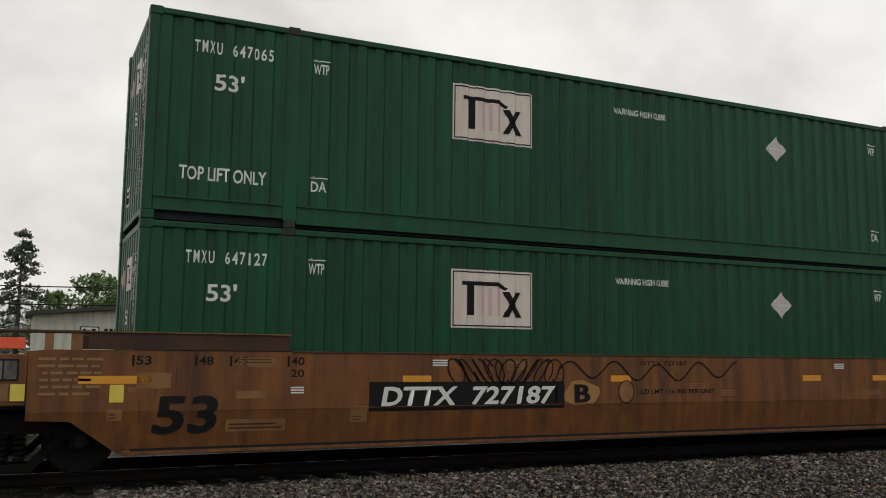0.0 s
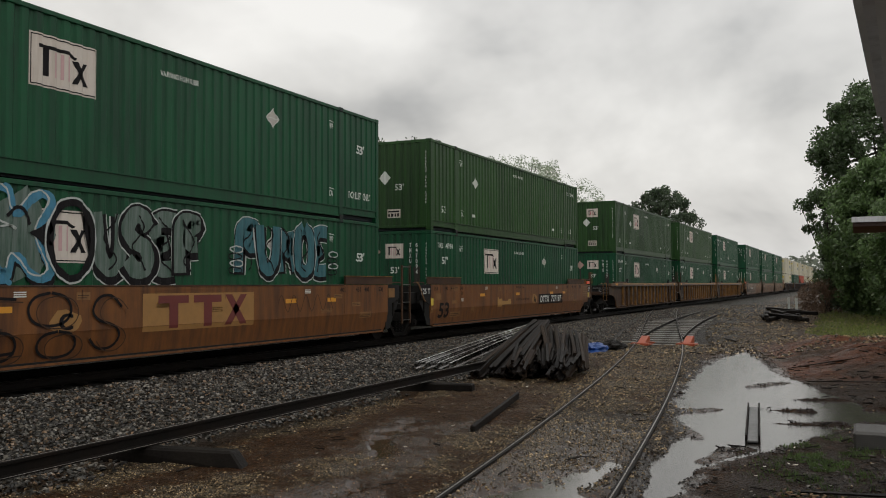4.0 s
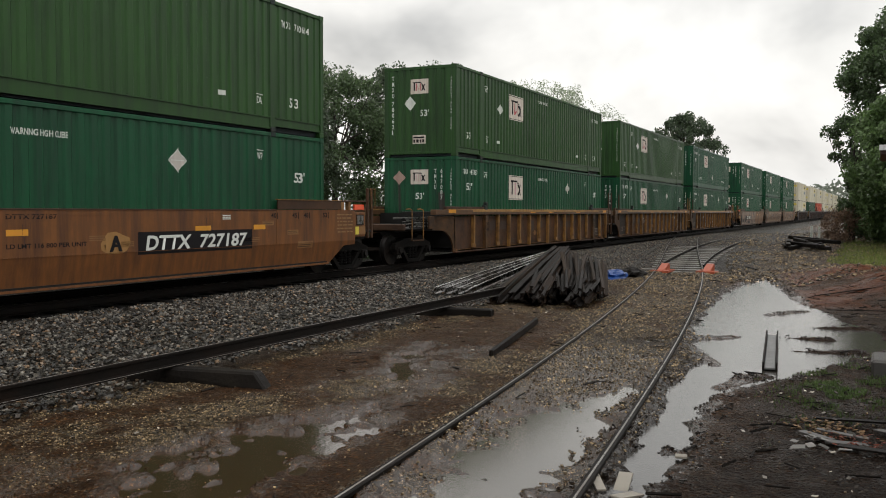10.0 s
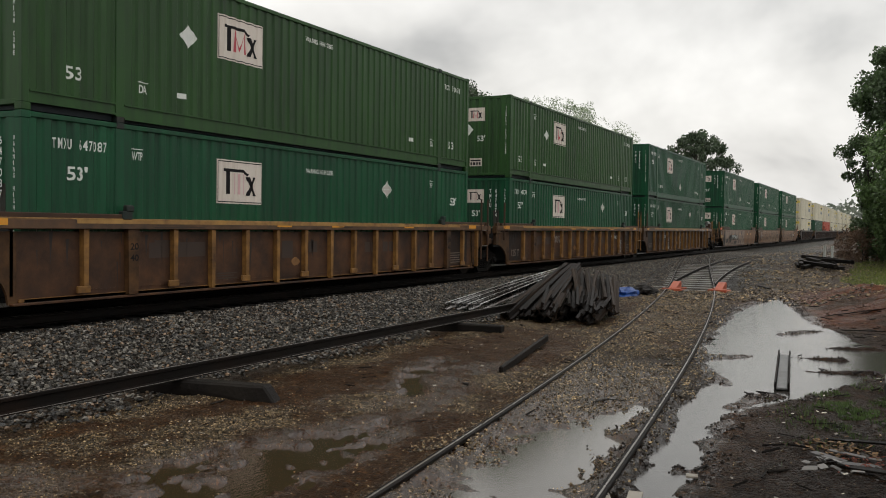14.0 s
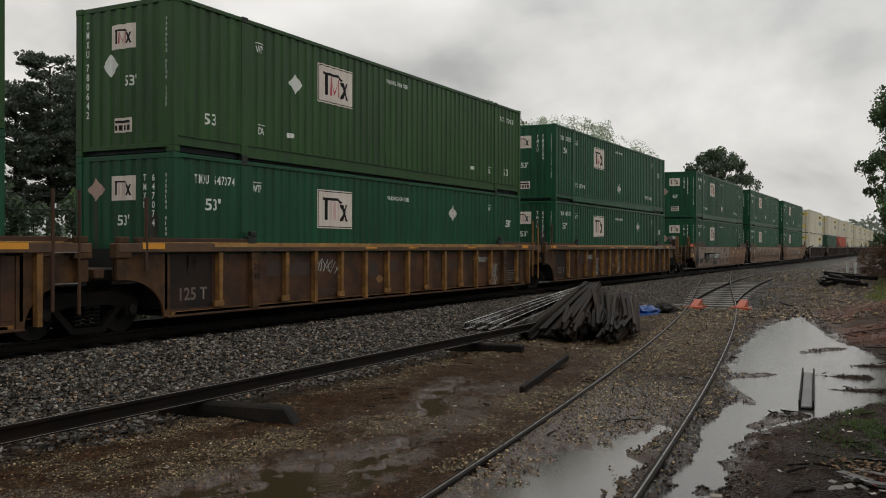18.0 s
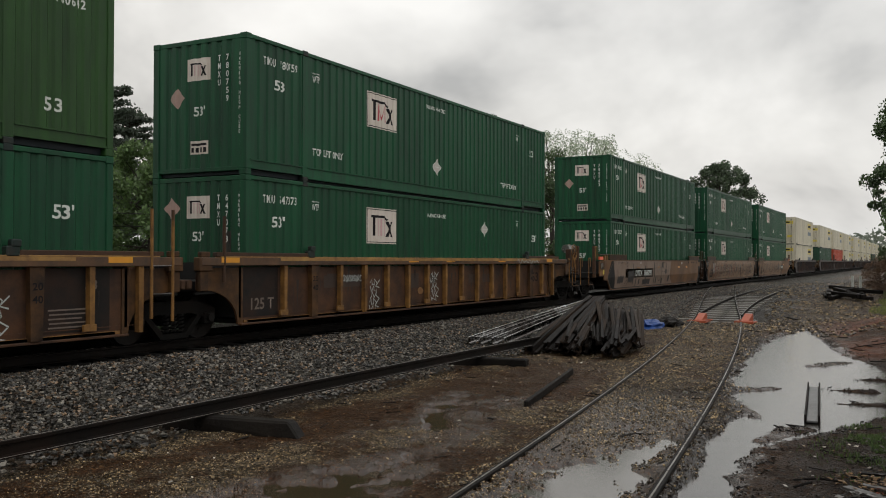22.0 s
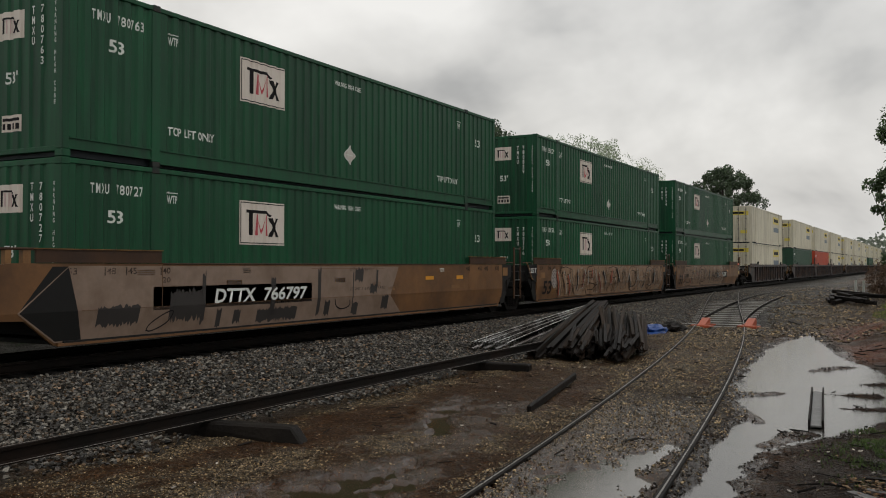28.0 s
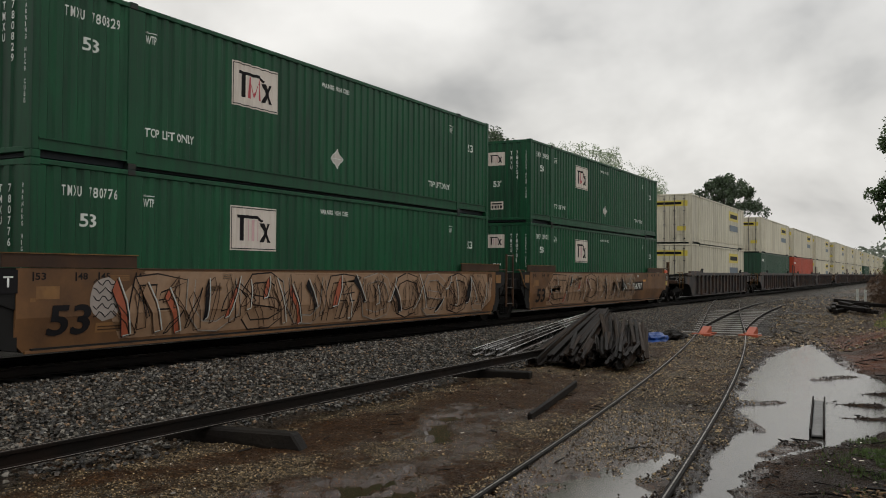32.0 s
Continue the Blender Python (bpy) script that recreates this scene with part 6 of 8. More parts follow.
# ---- tracks ----
def rail_pair(name, label, centre, z_at, x0, x1, step, gauge=0.7525, group=""):
    tr = thing(name, label, "railway track", None, group, "structure")
    pts = np.arange(x0, x1 + step * .5, step)
    for s in (-1, 1):
        line = []
        for q in pts:
            c = Vector((q, centre(q)))
            d = (Vector((q + .1, centre(q + .1))) - Vector((q - .1, centre(q - .1)))).normalized()
            line.append((c.x - d.y * s * gauge, c.y + d.x * s * gauge, z_at(q) - 0.165))
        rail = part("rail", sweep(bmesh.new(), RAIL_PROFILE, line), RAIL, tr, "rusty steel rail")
        head = [(a, b, zz + 0.1655) for a, b, zz in line]
        part("railhead", sweep(bmesh.new(), [(-0.009, 0), (0.009, 0), (0.007, 0.003), (-0.007, 0.003)], head), RAILHEAD, rail, "worn bright railhead")
    return tr


# main line ties: colour blackened for the shade beneath the train
TIE = mesh_of("tie", boxes((-0.11, -1.28, -0.18, 0.11, 1.28, 0.0), bevel=0.015), mat("shaded_black_tie", (0.006, 0.0055, 0.005), 0.7, spec=0.1, vary=0.4, bump=0.3))
# switch ties: base colour lightened to paint the sheen on wet tops
LONGTIE = mesh_of("tie", boxes((-0.11, -1.75, -0.18, 0.11, 1.75, 0.0), bevel=0.015), mat("wet_sheen_tie", (0.15, 0.138, 0.12), 0.3, vary=0.4, scale=12, dirt=(0.018, 0.015, 0.012), bump=0.3, random=0.3))


def lay_ties(track, centre, z_at, x0, x1, spacing, me=TIE):
    q = x0
    rng = random.Random(12)
    while q < x1:
        a = math.atan2(centre(q + .1) - centre(q - .1), 0.2)
        put("tie", me, track, Matrix.Translation((q, centre(q), z_at(q))) @ Matrix.Rotation(a + rng.uniform(-.02, .02), 4, 'Z'))
        q += spacing


main_line = rail_pair("main_line", "main line track of steel rails on wooden ties under the train", lambda q: LINE_Y, lambda q: 0.0, -60, 500, 20)
lay_ties(main_line, lambda q: LINE_Y, lambda q: -0.166, -3, 62, 0.55)


def siding_z(q):
    return -0.385 + 0.26 * float(smooth(33, 60, np.array(q)))


siding = rail_pair("siding", "rusty siding track sunk in wet mud and gravel", siding_y, siding_z, 1.5, 33, 0.5)

lead = rail_pair("diverging_track", "diverging siding track curving away over gravel", diverging_y, lambda q: siding_z(q) + .004, 33, 100, 1.0)
q = 30.6
while q < 50:       # long ties carry both tracks of the switch
    span = 1.0 + abs(diverging_y(q) - turnout_y(q)) / 2 if q > 33 else 1.3
    a = math.atan2(float(switch_mid(q + .5) - switch_mid(q - .5)), 1.0)
    put("tie", LONGTIE, lead, Matrix.Translation((q, float(switch_mid(q)), siding_z(q) - 0.10)) @ Matrix.Rotation(a + .02 * math.sin(q * 7), 4, 'Z') @ Matrix.Diagonal((1, min(span, 2.1) / 1.75, 1, 1)) @ Matrix.Diagonal((1.7, 1, 1, 1)))
    q += 1.3


turnout = rail_pair("turnout_track", "connecting track from the switch up to the main line", turnout_y, lambda q: siding_z(q) - .004, 33.2, 60, 1.0)


# ---- trees and background ----
def leaf_mat(name, colour, vary=0.5):
    m = mat(name, colour, 0.6, vary=0.3, scale=2.0, bump=0, island=vary)
    b = m.node_tree.nodes["Principled BSDF"]
    nt = m.node_tree
    tl = nt.nodes.new("ShaderNodeBsdfTranslucent")
    mx = nt.nodes.new("ShaderNodeAddShader")
    nt.links.new(b.inputs["Base Color"].links[0].from_socket, tl.inputs["Color"])
    nt.links.new(b.outputs[0], mx.inputs[0])
    nt.links.new(tl.outputs[0], mx.inputs[1])
    nt.links.new(mx.outputs[0], nt.nodes["Material Output"].inputs[0])
    return m


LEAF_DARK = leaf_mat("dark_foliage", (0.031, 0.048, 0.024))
LEAF_MID = leaf_mat("green_foliage", (0.040, 0.064, 0.026), 0.45)
LEAF_LIGHT = leaf_mat("fresh_green_foliage", (0.056, 0.092, 0.030), 0.45)
LEAF_PINE = leaf_mat("pine_needles", (0.034, 0.046, 0.032))
LEAF_GREY = leaf_mat("pale_grey_green_foliage", (0.17, 0.20, 0.14), 0.3)
LEAF_RED = leaf_mat("reddish_brown_scrub", (0.085, 0.052, 0.032), 0.3)
BARK = mat("wet_dark_bark", (0.035, 0.028, 0.022), 0.8, vary=0.4, scale=12, bump=0.6, bump_scale=18)


def leaf_cloud(name, clumps, per, size, material, parent, seed, flat=1.0):
    """Small leaves strewn in clumps: a clump is (x, y, z, radius)."""
    rng = np.random.default_rng(seed)
    c = np.repeat(np.array([k[:3] for k in clumps], float), per, 0)
    r = np.repeat(np.array([k[3] for k in clumps], float), per)
    n = len(c)
    d = rng.normal(size=(n, 3))
    d /= np.linalg.norm(d, axis=1)[:, None]
    d[:, 2] *= flat
    p = c + d * (r * rng.uniform(0.15, 1.0, n) ** 0.6)[:, None]
    u = rng.normal(size=(n, 3))
    u /= np.linalg.norm(u, axis=1)[:, None]
    w = np.cross(u, rng.normal(size=(n, 3)))
    w /= np.linalg.norm(w, axis=1)[:, None]
    s = size * rng.uniform(0.5, 1.3, n)[:, None]
    v = np.stack([p - u * s, p - w * s * 0.55, p + u * s, p + w * s * 0.55], 1).reshape(-1, 3)
    me = bpy.data.meshes.new(name)
    me.from_pydata(v, [], np.arange(4 * n).reshape(-1, 4).tolist())
    me.materials.append(material)
    return put(name, me, parent)


def tree_at(x, y, h, r, seed, leaf=None, label="", crown_from=0.30, per=60, clump=0.22, size=0.17, count=70, sparse=1.0, lean=0.0, trunk_r=None, name="tree"):
    """A broadleaf tree: tapered trunk, limbs to the clumps, an uneven crown with gaps."""
    rng = random.Random(seed)
    leaf = leaf or LEAF_MID
    gz = float(ground_height(np.array([float(x)]), np.array([float(y)]))[0])
    t = thing(name, label or "broadleaf tree in full wet green leaf behind the railway", "tree", Matrix.Translation((x, y, gz - 0.05)), "trees round the yard")
    tr = trunk_r or h * 0.022
    clumps, bm = [], bmesh.new()
    top = Vector((lean * h * .3, 0, h * 0.78))
    tube(bm, (0, 0, 0), tuple(top * 0.45), tr, 8, tr * 0.7)
    tube(bm, tuple(top * 0.45), tuple(top), tr * 0.7, 7, tr * 0.25)
    lobes = [(rng.uniform(0, math.tau), rng.uniform(-.4, .9), rng.uniform(.75, 1.15)) for _ in range(7)]
    for k in range(count):
        a, u = rng.uniform(0, math.tau), rng.uniform(-0.75, 1.0)
        bump = max([s * max(0, math.cos(a - la)) * (1 - abs(u - lu) * .5) for la, lu, s in lobes] + [0.45])
        rr = r * math.sqrt(max(0.05, 1 - u * u)) * min(1.0, 0.55 + 0.5 * bump) * rng.uniform(0.55, 1.0) ** 0.7
        z = h * (crown_from + (1 - crown_from) * (0.43 + 0.5 * u)) * (0.93 + .07 * bump)
        p = Vector((lean * z * .35 + math.cos(a) * rr, math.sin(a) * rr, z))
        clumps.append((p.x, p.y, min(p.z, h - r * clump * .5), r * clump * rng.uniform(0.6, 1.25)))
        if k % 4 == 0:
            base = top * rng.uniform(0.35, 0.9)
            tube(bm, tuple(base), tuple(p), tr * 0.28, 5, tr * 0.07)
    part("trunk", bm, BARK, t)
    leaf_cloud("crown", clumps, int(per * sparse), size, leaf, t, seed)
    return t


def pine_at(x, y, h, seed, leaf=None):
    """A tall pine: bare trunk and tufted boughs towards the top."""
    rng = random.Random(seed)
    t = thing("pine_tree", "tall dark pine tree with a bare trunk behind the railway", "tree", Matrix.Translation((x, y, GROUND)), "trees round the yard")
    bm = tube(bmesh.new(), (0, 0, 0), (0.1, 0, h * 0.97), h * 0.016, 7, h * 0.004)
    clumps = []
    for k in range(96):
        z = h * rng.uniform(0.28, 1.0)
        a = rng.uniform(0, math.tau)
        ln = h * 0.20 * (1.15 - abs(z / h - 0.72) * 2.0) * rng.uniform(.5, 1)
        p = Vector((math.cos(a) * ln, math.sin(a) * ln, z + ln * 0.15))
        tube(bm, (0, 0, z - ln * .2), tuple(p), h * .003, 4, h * .001)
        for q in (0.6, 1.0):
            clumps.append((p.x * q, p.y * q, z + (p.z - z) * q, h * 0.048 * rng.uniform(.7, 1.3)))
    part("trunk", bm, BARK, t)
    leaf_cloud("crown", clumps, 95, 0.13, leaf or LEAF_PINE, t, seed, 0.38)
    return t


def polar(az, dist):
    return dist * math.sin(radians(az)), dist * math.cos(radians(az))


def conifer_at(x, y, h, seed):
    rng = random.Random(seed)
    t = thing("conifer", "feathery grey green conifer with drooping boughs beside the shed", "tree", Matrix.Translation((x, y, GROUND)), "trees round the yard")
    bm = tube(bmesh.new(), (0, 0, 0), (0, 0, h), h * 0.02, 7, 0.02)
    clumps = []
    for k in range(70):
        z = h * rng.uniform(0.12, 1.0)
        a = rng.uniform(0, math.tau)
        ln = (h - z) * 0.46 * rng.uniform(.6, 1.1) + .15
        for q in (0.4, 0.7, 1.0):
            clumps.append((math.cos(a) * ln * q, math.sin(a) * ln * q, z - ln * q * q * 0.25, 0.36))
        tube(bm, (0, 0, z), (math.cos(a) * ln, math.sin(a) * ln, z - ln * .25), .03, 4, .01)
    part("trunk", bm, BARK, t)
    leaf_cloud("crown", clumps, 26, 0.11, LEAF_DARK, t, seed, 0.5)
    return t


def build_trees():
    x, y = polar(0.0, 60)
    conifer_at(x, y, 9.4, 1)
    for az, d, h, r, lf, s in ((3.6, 62, 7.3, 3.0, LEAF_LIGHT, 2), (6.5, 64, 7.0, 3.2, LEAF_LIGHT, 3), (10.5, 66, 8.0, 3.6, LEAF_MID, 4)):
        tree_at(*polar(az, d), h, r, s, lf, crown_from=0.15, per=90)
    for az, el, d, s in ((32.4, 6.4, 66, 11), (34.3, 8.0, 64, 12), (36.4, 9.2, 70, 13), (38.2, 10.7, 66, 14), (39.6, 9.9, 72, 15), (40.9, 9.9, 64, 16), (42.3, 8.6, 70, 17)):
        pine_at(*polar(az, d), d * math.tan(radians(el)) + 1.55 - GROUND, s)
    for k, az in enumerate((29.5, 32.2, 34.8, 37.4, 40.0, 42.4)):
        tree_at(*polar(az, 57 + 2 * (k % 2)), 4.6 + .7 * (k % 3), 2.5, 130 + k, LEAF_DARK, "low dark green thicket under the pine trees", 0.0, 70, 0.26, 0.15, 60, name="bush")
    rows = ((43.6, 7.6, 50, 3.4, LEAF_LIGHT), (46.5, 9.2, 52, 3.8, LEAF_LIGHT), (49.6, 9.0, 55, 4.3, LEAF_MID), (53.0, 9.3, 58, 5.0, LEAF_DARK), (57.0, 9.2, 62, 5.2, LEAF_MID),
            (60.6, 9.4, 68, 5.0, LEAF_DARK), (63.9, 9.3, 76, 5.6, LEAF_DARK), (67.0, 8.0, 84, 5.2, LEAF_MID))
    for k, (az, el, d, r, lf) in enumerate(rows):
        tree_at(*polar(az, d), d * math.tan(radians(el)) + 1.55 - GROUND, r, 30 + k, lf, crown_from=0.05, count=120, per=230, size=0.12, clump=0.165)
    for k, (az, el, d) in enumerate(((68.6, 8.5, 92), (70.6, 8.3, 96), (72.2, 7.8, 100), (73.6, 6.7, 104))):
        tree_at(*polar(az, d), d * math.tan(radians(el)) + 1.55 - GROUND, 4.4, 50 + k, LEAF_GREY, "pale sparse tree with bare twigs showing above the train", 0.3, 70, 0.17, 0.10, 100)
    x, y = polar(74.4, 112)
    tree_at(x, y, 12.6, 4.5, 58, LEAF_DARK, crown_from=.15)
    x, y = polar(78.8, 132)
    tree_at(x, y, 16.2, 5.6, 60, LEAF_DARK, "large round crowned dark oak tree beyond the train", 0.25, 150, 0.15, 0.19, 150)
    # the overgrown bank beside the siding
    tree_at(58, -1.4, 13.9, 4.3, 71, LEAF_MID, "tall round crowned tree leaning out over the overgrown bank", 0.40, 200, 0.17, 0.12, 170, lean=-0.02)
    tree_at(56.5, 1.6, 7.4, 1.8, 72, LEAF_MID, "slender tree with a hanging limb beside the bank", 0.62, 170, 0.26, 0.10, 30)
    tree_at(53.5, -1.6, 9.2, 3.5, 73, LEAF_LIGHT, "dense fresh green tree on the overgrown bank", 0.0, 220, 0.19, 0.12, 210)
    tree_at(48, -3.4, 7.6, 3.4, 74, LEAF_LIGHT, "dense fresh green bush on the overgrown bank", 0.0, 220, 0.19, 0.11, 210, name="bush")
    tree_at(56, 0.2, 5.2, 2.3, 75, LEAF_MID, "dense green bush on the overgrown bank", 0.0, 120, 0.2, 0.10, 110, name="bush")
    tree_at(44, -5.5, 8.2, 3.6, 76, LEAF_MID, "dense green tree on the overgrown bank", 0.0, 120, 0.18, 0.12, 150)
    tree_at(54.5, 1.7, 1.9, 1.1, 77, LEAF_RED, "reddish brown leafless scrub at the foot of the bank", 0.0, 90, 0.3, 0.055, 40, name="bush")
    tree_at(57, 2.4, 2.0, 1.0, 78, LEAF_RED, "reddish brown leafless scrub at the foot of the bank", 0.0, 90, 0.3, 0.055, 40, name="bush")
    # undergrowth along the far side of the line
    clumps, rng = [], random.Random(15)
    for k in range(900):
        q = rng.uniform(-14, 130)
        clumps.append((q, rng.uniform(18.6, 22.5), rng.uniform(-0.4, 0.5), rng.uniform(.35, .75)))
    w = leaf_cloud("undergrowth", clumps, 60, 0.10, LEAF_DARK, None, 19)
    tagged(w, "low dark undergrowth along the far side of the line", "undergrowth", kind="stuff")
    # distant woods that close the horizon; haze is put into their paler leaf colour
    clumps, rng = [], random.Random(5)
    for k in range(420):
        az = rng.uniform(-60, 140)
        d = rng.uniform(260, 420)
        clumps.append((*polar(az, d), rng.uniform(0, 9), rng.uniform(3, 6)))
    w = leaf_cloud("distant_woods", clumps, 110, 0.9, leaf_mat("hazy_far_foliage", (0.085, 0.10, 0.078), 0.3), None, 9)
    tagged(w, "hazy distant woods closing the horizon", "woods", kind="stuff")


build_trees()


def build_background():
    # long pale shed behind the line
    wall = mat("pale_painted_siding", (0.50, 0.50, 0.44), 0.7, vary=0.1, dirt=(0.32, 0.30, 0.25), streak=True)
    roofm = mat("dark_roof_edge", (0.03, 0.03, 0.03), 0.7)
    shed = thing("shed", "long pale painted shed with a dark edged roof", "shed", Matrix.Translation((0.6, 42.0, GROUND)))
    part("wall", prism(bmesh.new(), [(0, 0), (11, 0), (11, 4.55), (0, 3.55)], 0, 5.0), wall, shed)
    part("roof", prism(bmesh.new(), [(-0.3, 3.53), (11.3, 4.60), (11.3, 4.75), (-0.3, 3.68)], -0.35, 5.4), roofm, shed)
    part("sign", boxes((1.85, -0.04, 2.75, 2.65, 0.0, 3.1)), BLACK, shed)
    part("sign_panel", boxes((1.90, -0.05, 2.79, 2.60, -0.04, 3.06)), WHITE, shed)
    part("sign_bar", boxes((1.98, -0.06, 2.85, 2.12, -0.05, 3.0), (2.18, -0.06, 2.9, 2.28, -0.05, 2.95), (2.34, -0.06, 2.85, 2.5, -0.05, 3.0)), BLACK, shed)
    part("sign_bar", boxes((2.85, -0.02, 2.8, 3.0, 0.0, 3.02), (3.06, -0.02, 2.8, 3.2, 0.0, 3.02), (3.26, -0.02, 2.8, 3.36, 0.0, 3.02)), BLACK, shed)
    # wires and their poles behind the train
    for z, y in ((3.33, 34.0), (3.95, 34.0)):
        bm = bmesh.new()
        pts = [(-20 + 5 * k, y, z - 0.25 * math.sin((k % 6) / 6 * math.pi)) for k in range(20)]
        sweep(bm, [(.02, 0), (0, .02), (-.02, 0), (0, -.02)], pts)
        tagged(new("cable", mesh_of("cable", bm, GAP_DARK)), "thin black overhead cable behind the line", "cable", "cables")
    for xx in (-20, 10, 40, 70):
        bm = tube(bmesh.new(), (xx, 34.15, GROUND - .2), (xx, 34.15, 4.3), 0.13, 8, 0.09)
        box(bm, xx - .06, 33.85, 3.2, xx + .06, 34.1, 3.3)
        box(bm, xx - .06, 33.85, 3.82, xx + .06, 34.1, 3.92)
        tagged(new("utility_pole", mesh_of("utility_pole", bm, TIMBER)), "weathered wooden pole carrying cables behind the line", "pole", "poles behind the line")
    # eave of the building beside the camera, and a lower roof edge further along
    trim = mat("white_painted_trim", (0.62, 0.63, 0.64), 0.5, vary=0.06, dirt=(0.40, 0.40, 0.40), streak=True)
    soffit = mat("grey_soffit_board", (0.66, 0.66, 0.65), 0.7, vary=0.15)
    hall = thing("trackside_building", "white trimmed eave of a building beside the yard", "building")
    E1, E2 = (4.2, -0.035), (9.4, -0.25)
    za = 2.76
    p = [Vector((E1[0], E1[1], za)), Vector((E2[0], E2[1], za + 0.20))]
    part("fascia", eave_bar(p, 0.0, 0.05, 0.0, 0.16), trim, hall, "white fascia board")
    part("soffit", eave_bar(p, 0.05, 0.55, 0.0, 0.03), soffit, hall)
    part("roof", eave_bar(p, -0.06, 3.0, 0.16, 0.22), soffit, hall)
    part("wall", eave_bar(p, 0.60, 0.75, -3.6, 0.0), trim, hall)
    lean = thing("lean_to", "low rusty roof edge with a pale board on posts", "shelter")
    rustm = mat("rusty_roof_sheet", (0.06, 0.035, 0.028), 0.7, dirt=RUST)
    zc = 1.55 + 22 * 0.0645
    part("roof_sheet", boxes((22.0, -3.8, zc - .16, 25, 0.10, zc - .06)), rustm, lean)
    part("edge_board", boxes((21.93, -3.8, zc - .07, 22.0, 0.12, zc + .05)), trim, lean)
    for yy in (-1.3, -3.6):
        part("post", boxes((22.2, yy, GROUND - .1, 22.34, yy + .14, zc - .16)), TIMBER, lean)


def eave_bar(p, o0, o1, z0, z1):
    """A board along the eave line p, from o0 to o1 inwards and z0 to z1 above it."""
    d = (p[1] - p[0]).normalized()
    s = Vector((d.y, -d.x, 0)).normalized()
    bm = bmesh.new()
    vs = [bm.verts.new(q + s * o + Vector((0, 0, z))) for q in p for o, z in ((o0, z0), (o1, z0), (o1, z1), (o0, z1))]
    for f in ((0, 1, 2, 3), (7, 6, 5, 4), (0, 4, 5, 1), (1, 5, 6, 2), (2, 6, 7, 3), (3, 7, 4, 0)):
        bm.faces.new([vs[i] for i in f])
    bmesh.ops.recalc_face_normals(bm, faces=bm.faces)
    return bm


build_background()


# ---- clutter of the yard ----
def ground_at(x, y):
    return float(ground_height(np.array([float(x)]), np.array([float(y)]))[0])


def bar_between(a, b, w, h, bevel=0.012):
    """A squared bar with its axis from a to b."""
    a, b = Vector(a), Vector(b)
    d = b - a
    m = Matrix.Translation((a + b) / 2) @ d.to_track_quat('X', 'Z').to_matrix().to_4x4()
    bm = bmesh.new()
    box(bm, -d.length / 2, -w / 2, -h / 2, d.length / 2, w / 2, h / 2, bevel)
    bm.transform(m)
    return bm


def timber(label, a, b, w, h):
    tagged(new("timber", mesh_of("timber", bar_between(a, b, w, h, 0.02), TIMBER)), label, "timber", "loose timbers")


RUSTBAR = mat("wet_brown_rust_bar", (0.026, 0.0165, 0.0105), 0.65, spec=.14, vary=.4, scale=14, dirt=(0.02, 0.013, 0.009), random=.3)
g = GROUND
tie_end = bar_between((7.98, 8.1, g + .09), (8.26, 6.42, g + .09), 0.20, 0.22, 0.025)
for v in tie_end.verts:
    if v.co.y < 7.0:     # the cut end is split off at a slant
        v.co.y -= 0.20 * (g + .20 - v.co.z) / .22
        v.co.x += 0.05 * (v.co.z - g - .09)
tagged(new("timber", mesh_of("timber", tie_end, TIMBER)), "black wet railway tie with a split end under a loose rail", "timber", "loose timbers")
timber("black wet railway tie lying on the mud under a loose rail", (15.5, 8.2, g + .08), (15.7, 6.65, g + .08), 0.24, 0.20)
timber("dark plank propped on the wet gravel", (11.35, 4.83, g + .07), (14.6, 5.36, g + .15), 0.06, 0.13)

loose = thing("loose_rail", "long dark loose rail lying on ties beside the ballast", "rail")
part("rail", sweep(bmesh.new(), RAIL_PROFILE, [(0.5 + 2 * k, 7.52 + 0.003 * k, g + .205) for k in range(10)]), RAIL, loose)
# narrow bright strips draw in the light caught along head and foot
part("railhead", sweep(bmesh.new(), [(0.010, 0), (0.024, 0), (0.022, 0.002), (0.011, 0.002)], [(0.5 + 2 * k, 7.52 + 0.003 * k, g + .371) for k in range(10)]), RAILHEAD, loose)
part("foot_edge", sweep(bmesh.new(), [(0.045, 0), (0.066, 0), (0.064, 0.002), (0.046, 0.002)], [(0.5 + 2 * k, 7.52 + 0.003 * k, g + .2195) for k in range(10)]), RAILHEAD, loose)


# bright colour puts the wet sheen into the long rails of the pile
BRIGHT_RAIL = mat("wet_sheen_steel", (0.55, 0.54, 0.53), 0.25, metal=1.0, vary=0.25, dirt=(0.12, 0.09, 0.07), dirt_amount=0.4, bump=0.1, random=0.2)


